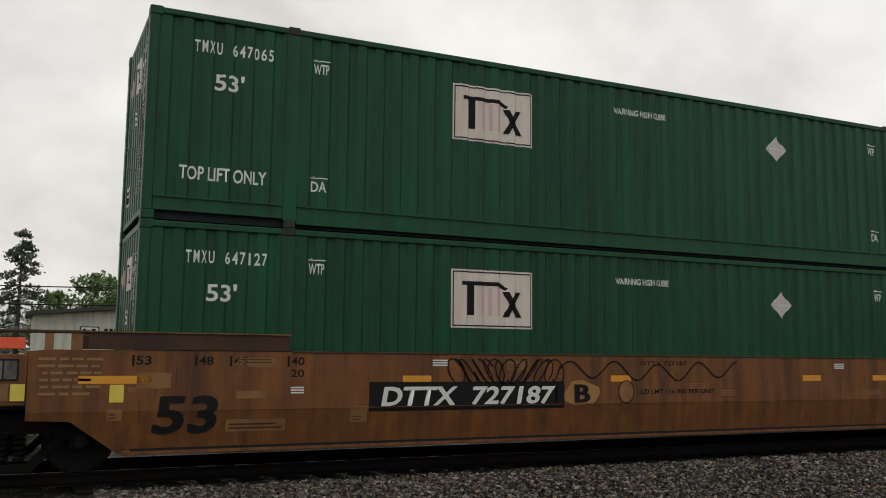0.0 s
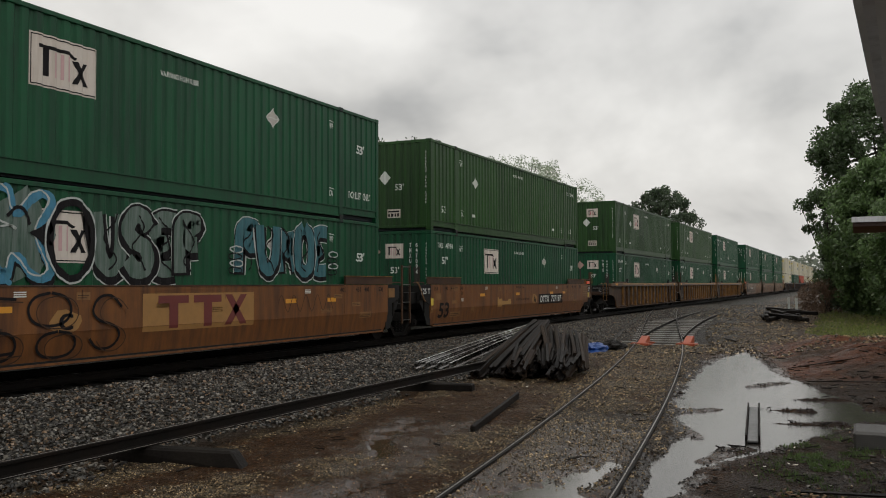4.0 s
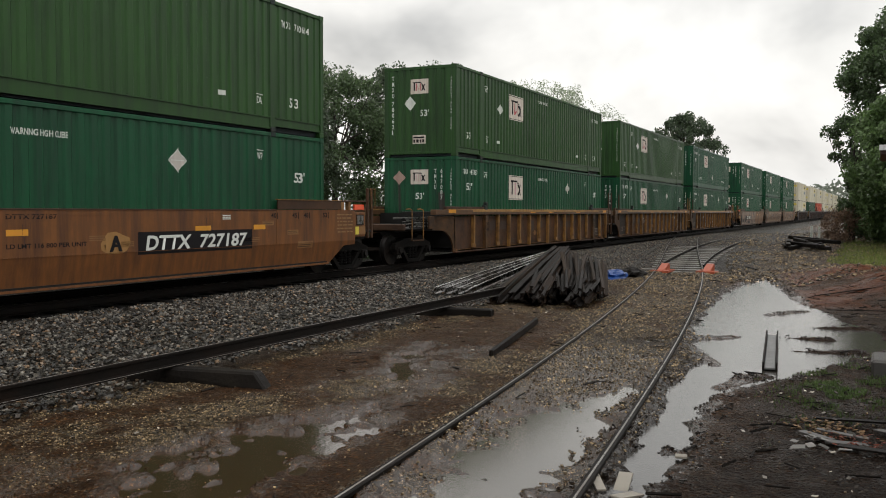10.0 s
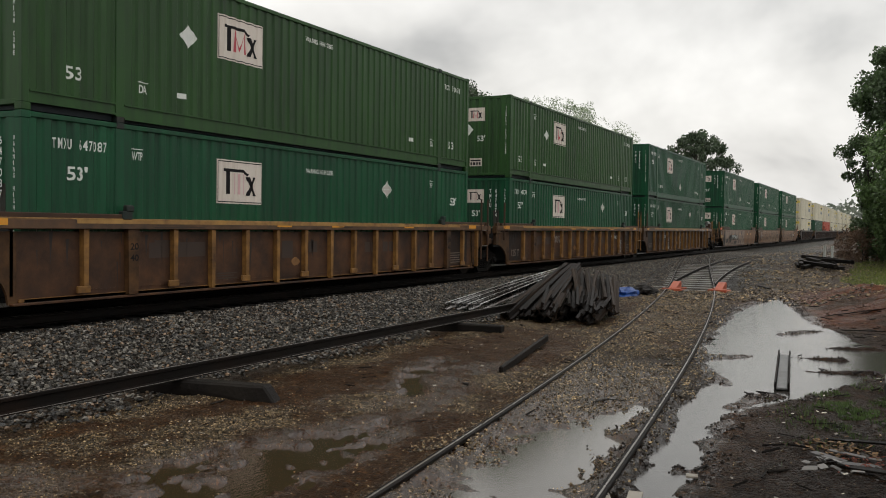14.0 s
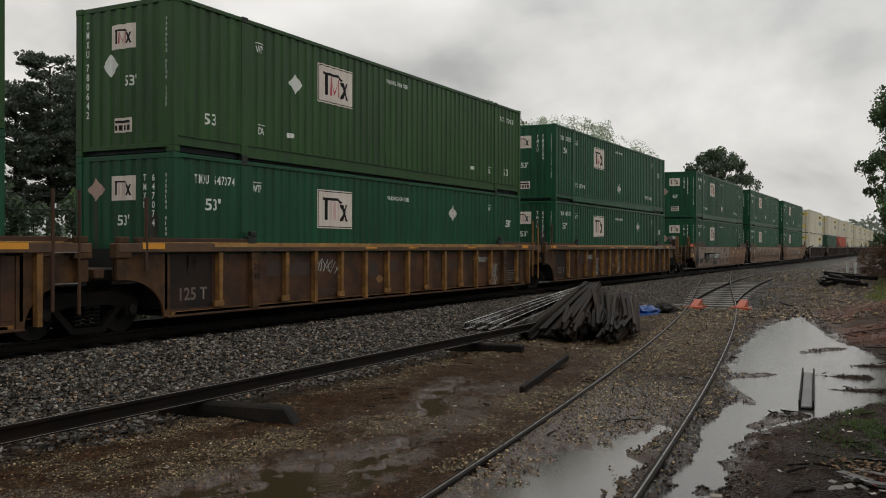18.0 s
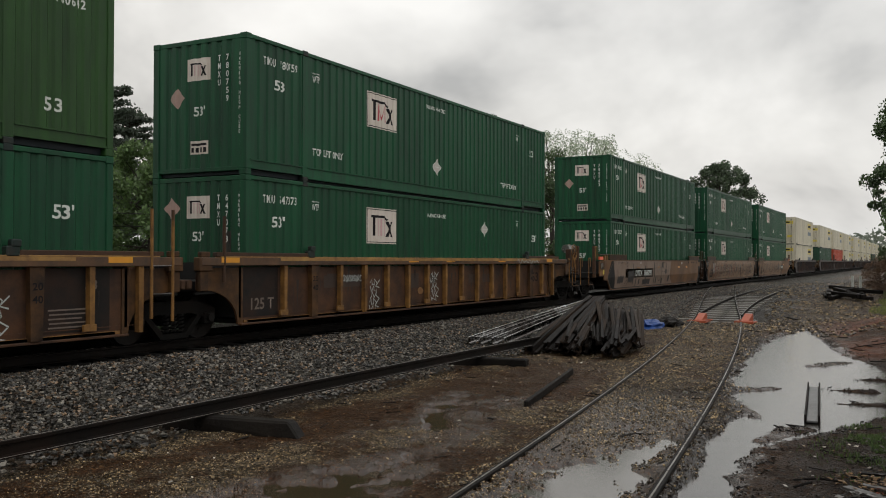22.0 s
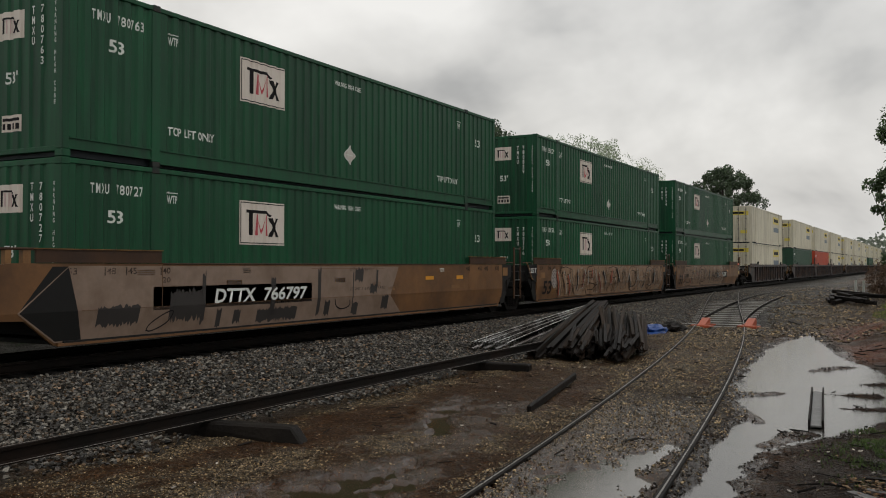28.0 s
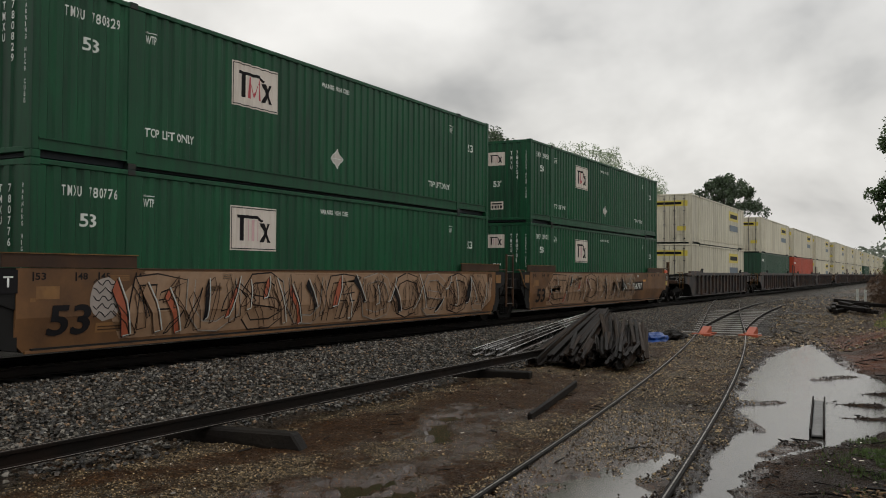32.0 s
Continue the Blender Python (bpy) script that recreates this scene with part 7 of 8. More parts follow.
def rail_pile():
    """A stack of scrap rails: the near ends spread over the gravel, the far ends heaped together."""
    rng = random.Random(4)
    pile = thing("rail_pile", "stack of rusty scrap rails fanned out on the gravel", "rail pile")

    def lay(foot, top, material, sag=0.05, roll=0.0):
        foot, top = Vector(foot), Vector(top)
        mid = (foot + top) / 2 + Vector((0, 0, sag))
        pts = [foot * (1 - u) ** 2 + mid * 2 * u * (1 - u) + top * u * u for u in (j / 6 for j in range(7))]
        part("rail", sweep(bmesh.new(), RAIL_PROFILE, pts, (0, roll, 1)), material, pile)

    def fan(x0, r0, z0, x1, r1, z1, *rest):
        """One rail from its foot to its top; r is how far across for each metre along."""
        lay((x0, x0 * r0, z0), (x1, x1 * r1, z1), *rest)

    for k in range(4):      # the bright long ones that spread towards the ballast
        fan(18.3 + .35 * k, .503 - .016 * k, -0.36 - .03 * k, 23.9 + .1 * k, .350 - .003 * k, 0.30 - .02 * k, BRIGHT_RAIL, .03)
    for k in range(13):     # long dark ones leaning together towards the top of the heap
        u = k / 12
        fan(17.8 + rng.uniform(-.2, .3) + .5 * u, .430 - .070 * u + rng.uniform(-.004, .004), g + .02 + .14 * u + rng.uniform(0, .06),
            23.5 + rng.uniform(-.3, .3), .347 - .020 * u, 0.43 + rng.uniform(-.07, .02), RUSTBAR if k % 3 == 0 else RAIL, .05, rng.uniform(-.4, .4))
    for layer in range(3):  # the close stack with its cut ends
        n = 8
        for k in range(n):
            q = .296 + .066 * (k + .5) / n
            fan(18.6 + rng.uniform(-.25, .35) + .25 * layer, q + rng.uniform(-.003, .003), g + .03 + .14 * layer + rng.uniform(-.01, .04),
                23.5 + rng.uniform(-.3, .3), q + .002, g + .25 + .14 * layer, RAIL if rng.random() < .7 else RUSTBAR, .0, rng.uniform(-.8, .8))
    for k in range(15):     # short rusty slabs standing up over the end of the stack
        q = .285 + .042 * k / 14 + rng.uniform(-.003, .003)
        fan(18.8 + rng.uniform(-.1, .6), q + rng.uniform(-.004, .004), g + .12 + rng.uniform(0, .28), 22.8 + rng.uniform(-.5, .4), q + rng.uniform(-.006, .008), 0.30 - .010 * (14 - k) + rng.uniform(-.12, .05), RUSTBAR if k % 3 else RAIL, .10, rng.uniform(-.7, .7))
    for k in range(22):     # broken ends poking out in front
        q = .300 + .0037 * k + rng.uniform(-.004, .004)
        a = g + .04 + rng.uniform(0, .30)
        fan(17.7 + rng.uniform(-.1, .9), q + rng.uniform(-.004, .010), a, 19.6, q - .004 + rng.uniform(-.006, .006), a + rng.uniform(.08, .30), RAIL if k % 4 else RUSTBAR, 0, rng.uniform(-1.2, 1.2))


rail_pile()


def crumpled(name, label, x, y, sx, sy, sz, material, seed, category):
    rng = random.Random(seed)
    bm = bmesh.new()
    bmesh.ops.create_icosphere(bm, subdivisions=3, radius=1)
    for v in bm.verts:
        n = noise.noise(v.co * 2.1 + Vector((seed, 0, 0))) * 0.45 + noise.noise(v.co * 5 + Vector((0, seed, 0))) * 0.2
        v.co = Vector((v.co.x * sx, v.co.y * sy, max(-0.15, v.co.z) * sz)) * (1 + n)
    bmesh.ops.translate(bm, vec=(x, y, ground_at(x, y) + .02), verts=bm.verts)
    return tagged(new(name, mesh_of(name, bm, material, False)), label, category)


crumpled("tarpaulin", "crumpled blue tarpaulin lying on the gravel", 26.7, 7.3, 0.55, 0.36, 0.24, BLUE, 3, "tarpaulin")
crumpled("scrap_lump", "dark lump of scrap beside the blue tarpaulin", 27.7, 7.0, 0.6, 0.4, 0.25, TIMBER, 8, "scrap heap")

# orange guards of the switch points
for s, xx, yy in ((1, 29.9, 6.52), (-1, 30.0, 5.08)):
    gd = thing("switch_guard", "orange painted steel guard at the switch points", "switch guard", Matrix.Translation((xx, yy, ground_at(xx, yy))), "switch guards")
    part("plate", prism(bmesh.new(), [(-0.45, 0.02), (0.40, 0.02), (0.40, 0.25), (0.28, 0.28), (-0.38, 0.10)], -0.12, 0.12), ORANGE_STEEL, gd)
    part("lug", boxes((-0.62, -0.28, 0.0, -0.40, 0.30, 0.09), bevel=.015), ORANGE_STEEL, gd)
    part("foot", boxes((-0.30, -0.26, 0.0, 0.35, 0.26, 0.04), bevel=.01), ORANGE_STEEL, gd)
    part("rod", tube(bmesh.new(), (-0.3, -0.05 * s, 0.10), (0.3, -0.3 * s, 0.06), 0.025), ORANGE_STEEL, gd)

# steel channel in the puddle
ch = thing("steel_channel", "short wet steel channel lying in the puddle", "steel channel", Matrix.Translation((12.1, 1.27, g)) @ Matrix.Rotation(math.atan2(.28, 2.9), 4, 'Z') )
# the web's paler grey stands in for sky reflected inside the channel
part("web", boxes((0, -.07, .02, 3.3, .07, .05), bevel=.008), mat("sky_sheen_web", (0.10, 0.10, 0.098), .38, vary=.4, scale=9, dirt=(0.03, 0.027, 0.024)), ch)
for s in (-1, 1):
    part("flange", boxes((0, s * .082 - .012, .0, 3.3, s * .082 + .012, .12), bevel=.006), RAIL, ch)

# concrete block, boards, litter and brush on the bank
blk = bmesh.new()
box(blk, 12.0, -0.45, ground_at(12.3, 0.0) - .05, 12.75, 0.10, ground_at(12.3, 0) + .22, .03)
tagged(new("concrete_block", mesh_of("concrete_block", blk, mat("wet_dark_concrete", (0.05, 0.047, 0.043), 0.5, vary=0.3, bump=.4))), "dark wet concrete block half sunk in the bank", "block")
PALE = mat("pale_board", (0.34, 0.31, 0.26), 0.5, vary=.15, dirt=(0.2, 0.17, 0.13))
GREYBOARD = mat("grey_wet_board", (0.09, 0.086, 0.082), 0.45, vary=.25, dirt=(0.06, 0.05, 0.04), random=.3)
rng = random.Random(21)
for px, py, ln, a, m in ((6.35, 1.85, 0.30, 0.5, PALE), (6.5, 1.70, 0.35, 0.1, PALE), (6.25, 1.60, 0.30, -.3, PALE), (8.6, 0.50, 0.35, .9, GREYBOARD), (8.8, 0.30, 0.45, 1.3, GREYBOARD), (8.45, 0.25, 0.35, 1.8, GREYBOARD),
                         (8.1, -0.1, 0.9, 1.1, TIMBER), (8.9, -0.15, 0.5, .7, GREYBOARD), (7.4, 1.45, 0.16, .2, PALE), (9.3, .1, .9, 1.5, TIMBER), (19.5, 0.15, 1.8, 1.2, TIMBER), (22.5, 0.4, 2.2, 1.35, TIMBER), (33.5, 4.2, 2.2, .3, TIMBER), (26.5, 4.1, 1.8, 1.1, TIMBER)):
    zz = ground_at(px, py)
    d = Vector((math.cos(a), math.sin(a))) * ln / 2
    bm = bar_between((px - d.x, py - d.y, ground_at(px - d.x, py - d.y) + .03), (px + d.x, py + d.y, ground_at(px + d.x, py + d.y) + .035), rng.uniform(.06, .13), .018, .003)
    tagged(new("board", mesh_of("board", bm, m)), "broken pale board lying on the wet ground" if m is PALE else "wet grey board lying among litter on the ground" if m is GREYBOARD else "rotten black timber lying on the mud", "board", "scattered boards")


def litter_heap(label, cx, cy, sx, sy, n, size, material, seed):
    """Leaves, chips and shards lying over one another."""
    r = random.Random(seed)
    bm = bmesh.new()
    for k in range(n):
        px, py = r.gauss(cx, sx), r.gauss(cy, sy)
        z = ground_at(px, py) + .006 + r.uniform(0, .045)
        a, t = r.uniform(0, math.tau), r.uniform(-.5, .5)
        s1, s2 = size * r.uniform(.4, 1.3), size * r.uniform(.25, .7)
        m = Matrix.Translation((px, py, z)) @ Matrix.Rotation(a, 4, 'Z') @ Matrix.Rotation(t, 4, 'X') @ Matrix.Rotation(r.uniform(-.4, .4), 4, 'Y')
        box(bm, 0, 0, 0, s1, s2, .004)
        bm.verts.ensure_lookup_table()
        for v in bm.verts[-8:]:
            v.co = m @ Vector((v.co.x * r.uniform(.75, 1.1), v.co.y * r.uniform(.7, 1.1), v.co.z))
    tagged(new("litter", mesh_of("litter", bm, material)), label, "litter", kind="stuff")


litter_heap("red orange scraps of brick and plastic on the bank", 8.55, 0.18, .22, .13, 110, .035, mat("red_brown_litter", (0.22, 0.05, 0.025), .6, vary=.4, island=.5), 5)
litter_heap("dead tan leaves heaped on the bank", 9.0, 0.40, .22, .16, 130, .05, mat("dead_leaves", (0.19, 0.11, 0.045), 0.6, vary=.4, island=.5), 6)
litter_heap("grey shards of board lying on the bank", 8.4, 0.45, .16, .10, 16, .11, mat("pale_grey_shard", (0.21, 0.20, 0.185), 0.45, vary=.3, island=.4), 7)
litter_heap("dark leaves and bark strewn over the bank", 9.6, 0.25, 1.6, .45, 420, .05, mat("dark_leaf_litter", (0.026, 0.018, 0.012), 0.6, vary=.4, island=.7), 8)


def sticks():
    r = random.Random(33)
    bm = bmesh.new()
    for k in range(420):
        px, py = r.uniform(5.5, 24), r.uniform(-1.0, 1.5)
        if k > 300:
            px, py = r.uniform(4, 30), r.uniform(1.0, 7.3)
        ln, a = r.uniform(.05, .28), r.uniform(0, math.tau)
        gz = ground_at(px, py)
        if gz < GROUND + .016:
            continue
        q = Vector((math.cos(a), math.sin(a))) * ln / 2
        z = max(gz, GROUND) + .012
        tube(bm, (px - q.x, py - q.y, z), (px + q.x, py + q.y, z + r.uniform(0, .03)), r.uniform(.004, .012), 4)
    tagged(new("twigs", mesh_of("twigs", bm, TIMBER)), "black twigs and splinters strewn over the mud", "twigs", kind="stuff")
    bm = bmesh.new()
    for k in range(240):
        px, py = (r.uniform(5.5, 14), r.uniform(-1.0, 1.4)) if k < 130 else (r.uniform(4, 22), r.uniform(3.9, 7.3))
        s, a = r.uniform(.006, .026), r.uniform(0, math.tau)
        if ground_at(px, py) < GROUND + .016:
            continue
        z = max(ground_at(px, py), GROUND) + .014
        c, d = math.cos(a) * s, math.sin(a) * s
        vs = [bm.verts.new((px + u * c - v * d * .6, py + u * d + v * c * .6, z + w)) for u, v, w in ((-1, -1, 0), (1, -1, .006), (1, 1, .012), (-1, 1, .004))]
        bm.faces.new(vs)
    tagged(new("paper_scraps", mesh_of("paper_scraps", bm, mat("pale_scraps", (0.42, 0.38, 0.32), .5, island=.6, bump=0))), "small pale scraps and leaves strewn over the mud", "litter", kind="stuff")


sticks()


def grass_field(name, label, spots, height, material, seed):
    r = np.random.default_rng(seed)
    n = len(spots)
    a = r.uniform(0, math.tau, n)
    h = height * r.uniform(.4, 1.2, n)
    w = 0.006 + 0.02 * height
    dx, dy = np.cos(a), np.sin(a)
    lean = r.uniform(-.5, .5, (n, 2)) * h[:, None]
    v = np.stack([spots + np.stack([dx * w, dy * w, 0 * w * dx], -1), spots - np.stack([dx * w, dy * w, 0 * dx], -1),
                  spots + np.stack([lean[:, 0], lean[:, 1], h], -1)], 1).reshape(-1, 3)
    me = bpy.data.meshes.new(name)
    me.from_pydata(v, [], np.arange(3 * n).reshape(-1, 3).tolist())
    me.materials.append(material)
    return tagged(new(name, me), label, "grass", kind="stuff")


r_ = np.random.default_rng(77)
gx, gy = r_.normal(11.2, .9, 5200), r_.normal(.38, .30, 5200)
keep = fractal(gx * 3, gy * 3, 51) > .47
gx, gy = gx[keep], gy[keep]
grass_field("grass_tufts", "low green weeds on the muddy bank", np.stack([gx, gy, ground_height(gx, gy)], -1), .05, leaf_mat("weed_leaf", (0.038, 0.062, 0.016)), 1)
gx, gy = r_.uniform(33, 58, 16000), r_.uniform(-4.5, 2.0, 16000)
keep = gy < 1.9 - (gx < 37) * (37 - gx) * .5 + .2 * np.sin(gx)
gx, gy = gx[keep], gy[keep]
grass_field("grass_verge", "short green grass verge below the bank", np.stack([gx, gy, ground_height(gx, gy)], -1), .16, leaf_mat("verge_grass", (0.075, 0.095, 0.020)), 2)

# dark logs and white markers far down the siding
for k in range(14):
    r2 = random.Random(90 + k)
    px, py = r2.uniform(46, 52), r2.uniform(2.6, 4.6)
    a = r2.uniform(-.3, .8)
    d = Vector((math.cos(a), math.sin(a))) * r2.uniform(.8, 1.6)
    zz = ground_at(px, py) + .09 + .12 * (k % 3)
    tagged(new("log", mesh_of("log", bar_between((px - d.x, py - d.y, zz), (px + d.x, py + d.y, zz + r2.uniform(-.03, .1)), .2, .18, .02), TIMBER)), "old black tie thrown on a heap beside the siding", "timber", "heap of old ties")
for px, py in ((60.0, 4.0), (60.6, 3.6)):
    bm = tube(bmesh.new(), (px, py, ground_at(px, py) - .05), (px, py, ground_at(px, py) + .75), .07, 8)
    tagged(new("marker_post", mesh_of("marker_post", bm, WHITE)), "short white marker post beside the track", "post", "marker posts")


# ---- the train: cars from the head of the view backwards ----
CARS, MOVING = [], []


def load(x, upper, lower):
    for up, spec in ((False, lower), (True, upper)):
        if spec:
            paint, number, kind = spec
            c = container(paint, number, kind, x, BOX_Z + (BOX_H if up else 0.0), up)
            MOVING.append((c, x, c.location.z))
            yield c


def add_car(car, x, upper, lower):
    MOVING.append((car, x, BOX_Z))
    CARS.append(car)
    return list(load(x, upper, lower))


OFF = dict(B=1.45, C=20.93, A=40.47, R1=64.07, R2=83.65, R3=103.16, D1=126.96, D2=146.58, D3=166.10)
car_b = well_car_smooth(OFF["B"], "cpl", "art", YELLOW_CAR, "727187", "B")
add_car(car_b, OFF["B"], (GREEN, "647065", "a"), (GREEN, "647127", "a"))
car_c = well_car_smooth(OFF["C"], "art", "art", YELLOW_CAR, "", "C", plate="125 T")
boxes_c = add_car(car_c, OFF["C"], (GREEN, "647071", "a"), (GREEN, "647121", "a"))
car_a = well_car_smooth(OFF["A"], "art", "cpl", YELLOW_CAR, "727187", "A", plate="125 T")
add_car(car_a, OFF["A"], (OLIVE, "780634", "p"), (GREEN, "647094", "a"))
car_r1 = well_car_ribbed(OFF["R1"], "cpl", "art")
add_car(car_r1, OFF["R1"], (OLIVE, "780621", "o"), (GREEN, "647087", "a"))
car_r2 = well_car_ribbed(OFF["R2"], "art", "art", tons="125 T")
add_car(car_r2, OFF["R2"], (OLIVE, "780642", "o"), (GREEN, "647074", "a"))
car_r3 = well_car_ribbed(OFF["R3"], "art", "cpl", tons="125 T")
add_car(car_r3, OFF["R3"], (GREEN, "780759", "b"), (GREEN, "647073", "a"))
car_d1 = well_car_smooth(OFF["D1"], "cpl", "art", TAN_CAR, "766797", "", big53=False)
add_car(car_d1, OFF["D1"], (GREEN, "780763", "b"), (GREEN, "780727", "b"))
car_d2 = well_car_smooth(OFF["D2"], "art", "art", TAN_CAR, plate="125 T")
add_car(car_d2, OFF["D2"], (GREEN, "780829", "b"), (GREEN, "780776", "b"))
car_d3 = well_car_smooth(OFF["D3"], "art", "cpl", TAN_CAR, "766797", "")
add_car(car_d3, OFF["D3"], (GREEN, "780754", "b"), (GREEN, "780701", "b"))
W = (CREAM, "", "w")
REST = [(189.72, "cpl", "cpl", W, W), (213.7, "cpl", "art", W, (DARKGREEN, "", "n")), (233.2, "art", "art", W, (ORANGE_BOX, "", "n")), (252.8, "art", "cpl", W, W),
        (276.9, "cpl", "art", W, W), (296.4, "art", "art", W, W), (315.9, "art", "cpl", W, W), (339.9, "cpl", "art", W, (DARKGREEN, "", "n")), (359.4, "art", "art", W, W), (378.9, "art", "cpl", W, W),
        (402.9, "cpl", "art", W, W), (422.4, "art", "art", W, W), (441.9, "art", "cpl", W, W), (466.0, "cpl", "art", W, W), (485.5, "art", "cpl", W, W)]
for x0, l, r, up, lo in REST:
    add_car(well_car_ribbed(x0, l, r, dark=True), x0, up, lo)


# ---- spray paint ----
def ring(p, w):
    return stroke(p + [p[0]], w)


GLYPHS = [[(.9, .75), (.65, .98), (.3, .95), (.12, .7), (.3, .52), (.7, .45), (.9, .25), (.68, .03), (.3, .03), (.1, .22)],
          [(.5, .98), (.2, .88), (.08, .5), (.2, .12), (.5, .02), (.8, .12), (.92, .5), (.8, .88), (.52, .98)],
          [(.9, .92), (.3, .95), (.12, .75), (.15, .5), (.6, .52), (.2, .46), (.12, .2), (.35, .04), (.9, .08)],
          [(.1, .0), (.12, .5), (.18, .92), (.5, .95), (.9, .9), (.55, .8), (.45, .5), (.8, .52)],
          [(.08, .95), (.12, .4), (.3, .08), (.6, .05), (.85, .3), (.92, .95)],
          [(.1, .02), (.12, .9), (.45, .6), (.6, .35), (.78, .95), (.92, .05)]]


def soft_path(pts, n=3):
    """Rounds a run of points off by cutting its corners."""
    for _ in range(n):
        out = [pts[0]]
        for p, q in zip(pts, pts[1:]):
            out += [(p[0] * .75 + q[0] * .25, p[1] * .75 + q[1] * .25), (p[0] * .25 + q[0] * .75, p[1] * .25 + q[1] * .75)]
        pts = out + [pts[-1]]
    return pts


def fat_paint(c, x0, x1, z0, z1, picks, fill, seed, width=.30, rim=.24):
    """A run of fat rounded strokes with a black edge and drop shadow and a thin pale rim."""
    r = random.Random(seed)
    step = (x1 - x0) / len(picks)
    for k, gi in enumerate(picks):
        ax, sx, h = x0 + k * step - .05, step * 1.05, z1 - z0 - width * .8
        tilt = r.uniform(-.10, .10)
        path = soft_path([(ax + u * sx + tilt * (v - .5), z0 + width * .4 + v * h) for u, v in GLYPHS[gi]])
        lay = 1 + (k % 2) * 5
        side_shape(c, "spray_edge", (seed, k, "e"), stroke([(p + .02, q - .05) for p, q in path], width + rim), WHITESPRAY, lay)
        side_shape(c, "spray_shadow", (seed, k, "s"), stroke([(p + .02, q - .05) for p, q in path], width + rim - .05), BLACK, lay + 1)
        side_shape(c, "spray_fill", (seed, k, "f"), stroke(path, width), fill[k % len(fill)], lay + 2)
        cut = soft_path([(ax + sx * (.5 + .28 * math.sin(j * 1.7 + k)), z0 + (z1 - z0) * (.12 + .15 * j)) for j in range(6)], 2)
        side_shape(c, "spray_line", (seed, k, "l"), stroke(cut, .032), BLACK, lay + 4)


WIDE_SHAPES = [[(.05, .98), (.02, .45), (.12, .12), (.34, .0), (.5, .2), (.42, .55), (.52, .98)],
        [(.0, .95), (.25, .6), (.02, .05), (.3, .0), (.5, .35), (.75, .0), (1.0, .08), (.72, .55), (1.0, .98), (.72, .98), (.5, .7), (.3, .98), (.0, .95)],
        [(.95, .85), (.6, .98), (.2, .9), (.0, .55), (.12, .12), (.5, .0), (.95, .15), (.9, .4), (.5, .35), (.45, .6), (.85, .62), (.95, .85)],
        [(.05, .95), (.35, .98), (.4, .62), (.75, .98), (1.0, .85), (.65, .5), (1.0, .1), (.7, .0), (.4, .35), (.32, .0), (.0, .05), (.05, .95)],
        [(.5, .98), (.1, .8), (.0, .4), (.25, .02), (.7, .05), (1.0, .45), (.9, .85), (.5, .98)]]


def open_paint(c, x0, x1, z0, z1, picks, seed):
    """Large open shapes drawn with sprayed blue lines and white edges over a thin silver haze."""
    r = random.Random(seed)
    step = (x1 - x0) / len(picks)
    for k, gi in enumerate(picks):
        base = [(x0 + k * step - .08 + u * (step + .16), z0 + v * (z1 - z0)) for u, v in WIDE_SHAPES[gi]]
        path = soft_path(base, 2)
        lay = 1 + (k % 2) * 6
        cx, cz = x0 + (k + .5) * step, (z0 + z1) / 2
        side_shape(c, "spray_fill", (seed, k, "z"), [blob(cx, cz, step * .50, (z1 - z0) * .46, seed + k, 18, .16)], SILVER, lay)
        side_shape(c, "spray_shadow", (seed, k, "s"), stroke([(p + .04, q - .10) for p, q in path if q < z0 + .55 * (z1 - z0)] or path, .13), BLACK, lay + 1)
        side_shape(c, "spray_line", (seed, k, "b"), stroke(path, .15), SKYBLUE, lay + 2)
        side_shape(c, "spray_highlight", (seed, k, "w"), stroke([(p - .07, q + .05) for p, q in path], .030), WHITESPRAY, lay + 3)
        for j in range(3):
            a, zz = x0 + (k + r.random()) * step, z0 + (z1 - z0) * r.uniform(.1, .9)
            bit = soft_path([(a + .12 * i * r.uniform(-1, 1), zz + .11 * i * r.uniform(-1, 1)) for i in range(5)], 2)
            side_shape(c, "spray_line", (seed, k, j), stroke(bit, r.choice((.03, .06, .09))), (WHITESPRAY, SKYBLUE, BLACK)[j], lay + 4)


def spray_container(c):
    side_text(c, "53'", 0.89, 1.84, 0.24, 0.40, layer=16, name="stencil")
    open_paint(c, 0.08, 5.0, 1.24, 2.80, [0, 1, 2, 3], 100)
    for k, (rx, w, m) in enumerate(((.46, .12, BLACK), (.54, .035, WHITESPRAY))):
        side_shape(c, "spray_outline", ("o", k), ring(soft_path(blob(5.40, 1.96, rx, .66 + .08 * k, 7, 18, .03), 1), w), m, 12 + k)
    side_shape(c, "spray_shadow", "o", [[(4.55, 2.05), (4.95, 2.25), (5.0, 2.12), (4.9, 1.98), (5.0, 1.85), (4.8, 1.86)]], BLACK, 12)
    fat_paint(c, 5.95, 8.75, 1.30, 2.66, [4, 0, 2, 3], [SILVER], 200, .32)
    fat_paint(c, 9.95, 13.6, 1.34, 2.70, [3, 4, 5, 1, 2], [TEAL], 300, .30, .16)
    for k, q in enumerate((9.80, 13.70)):
        for j in range(4):
            side_shape(c, "spray_outline", ("hand", k, j), ring(blob(q + .05 * (j % 2), 1.50 + .15 * j, .20, .075, k + j, 12, .1), .03), WHITESPRAY if j % 2 else BLACK, 13)


spray_container(boxes_c[0])


def scribble(car, name, key, pts, w, material, y=SKIN, layer=3):
    side_shape(car, name, key, stroke(pts, w), material, layer, y, False)


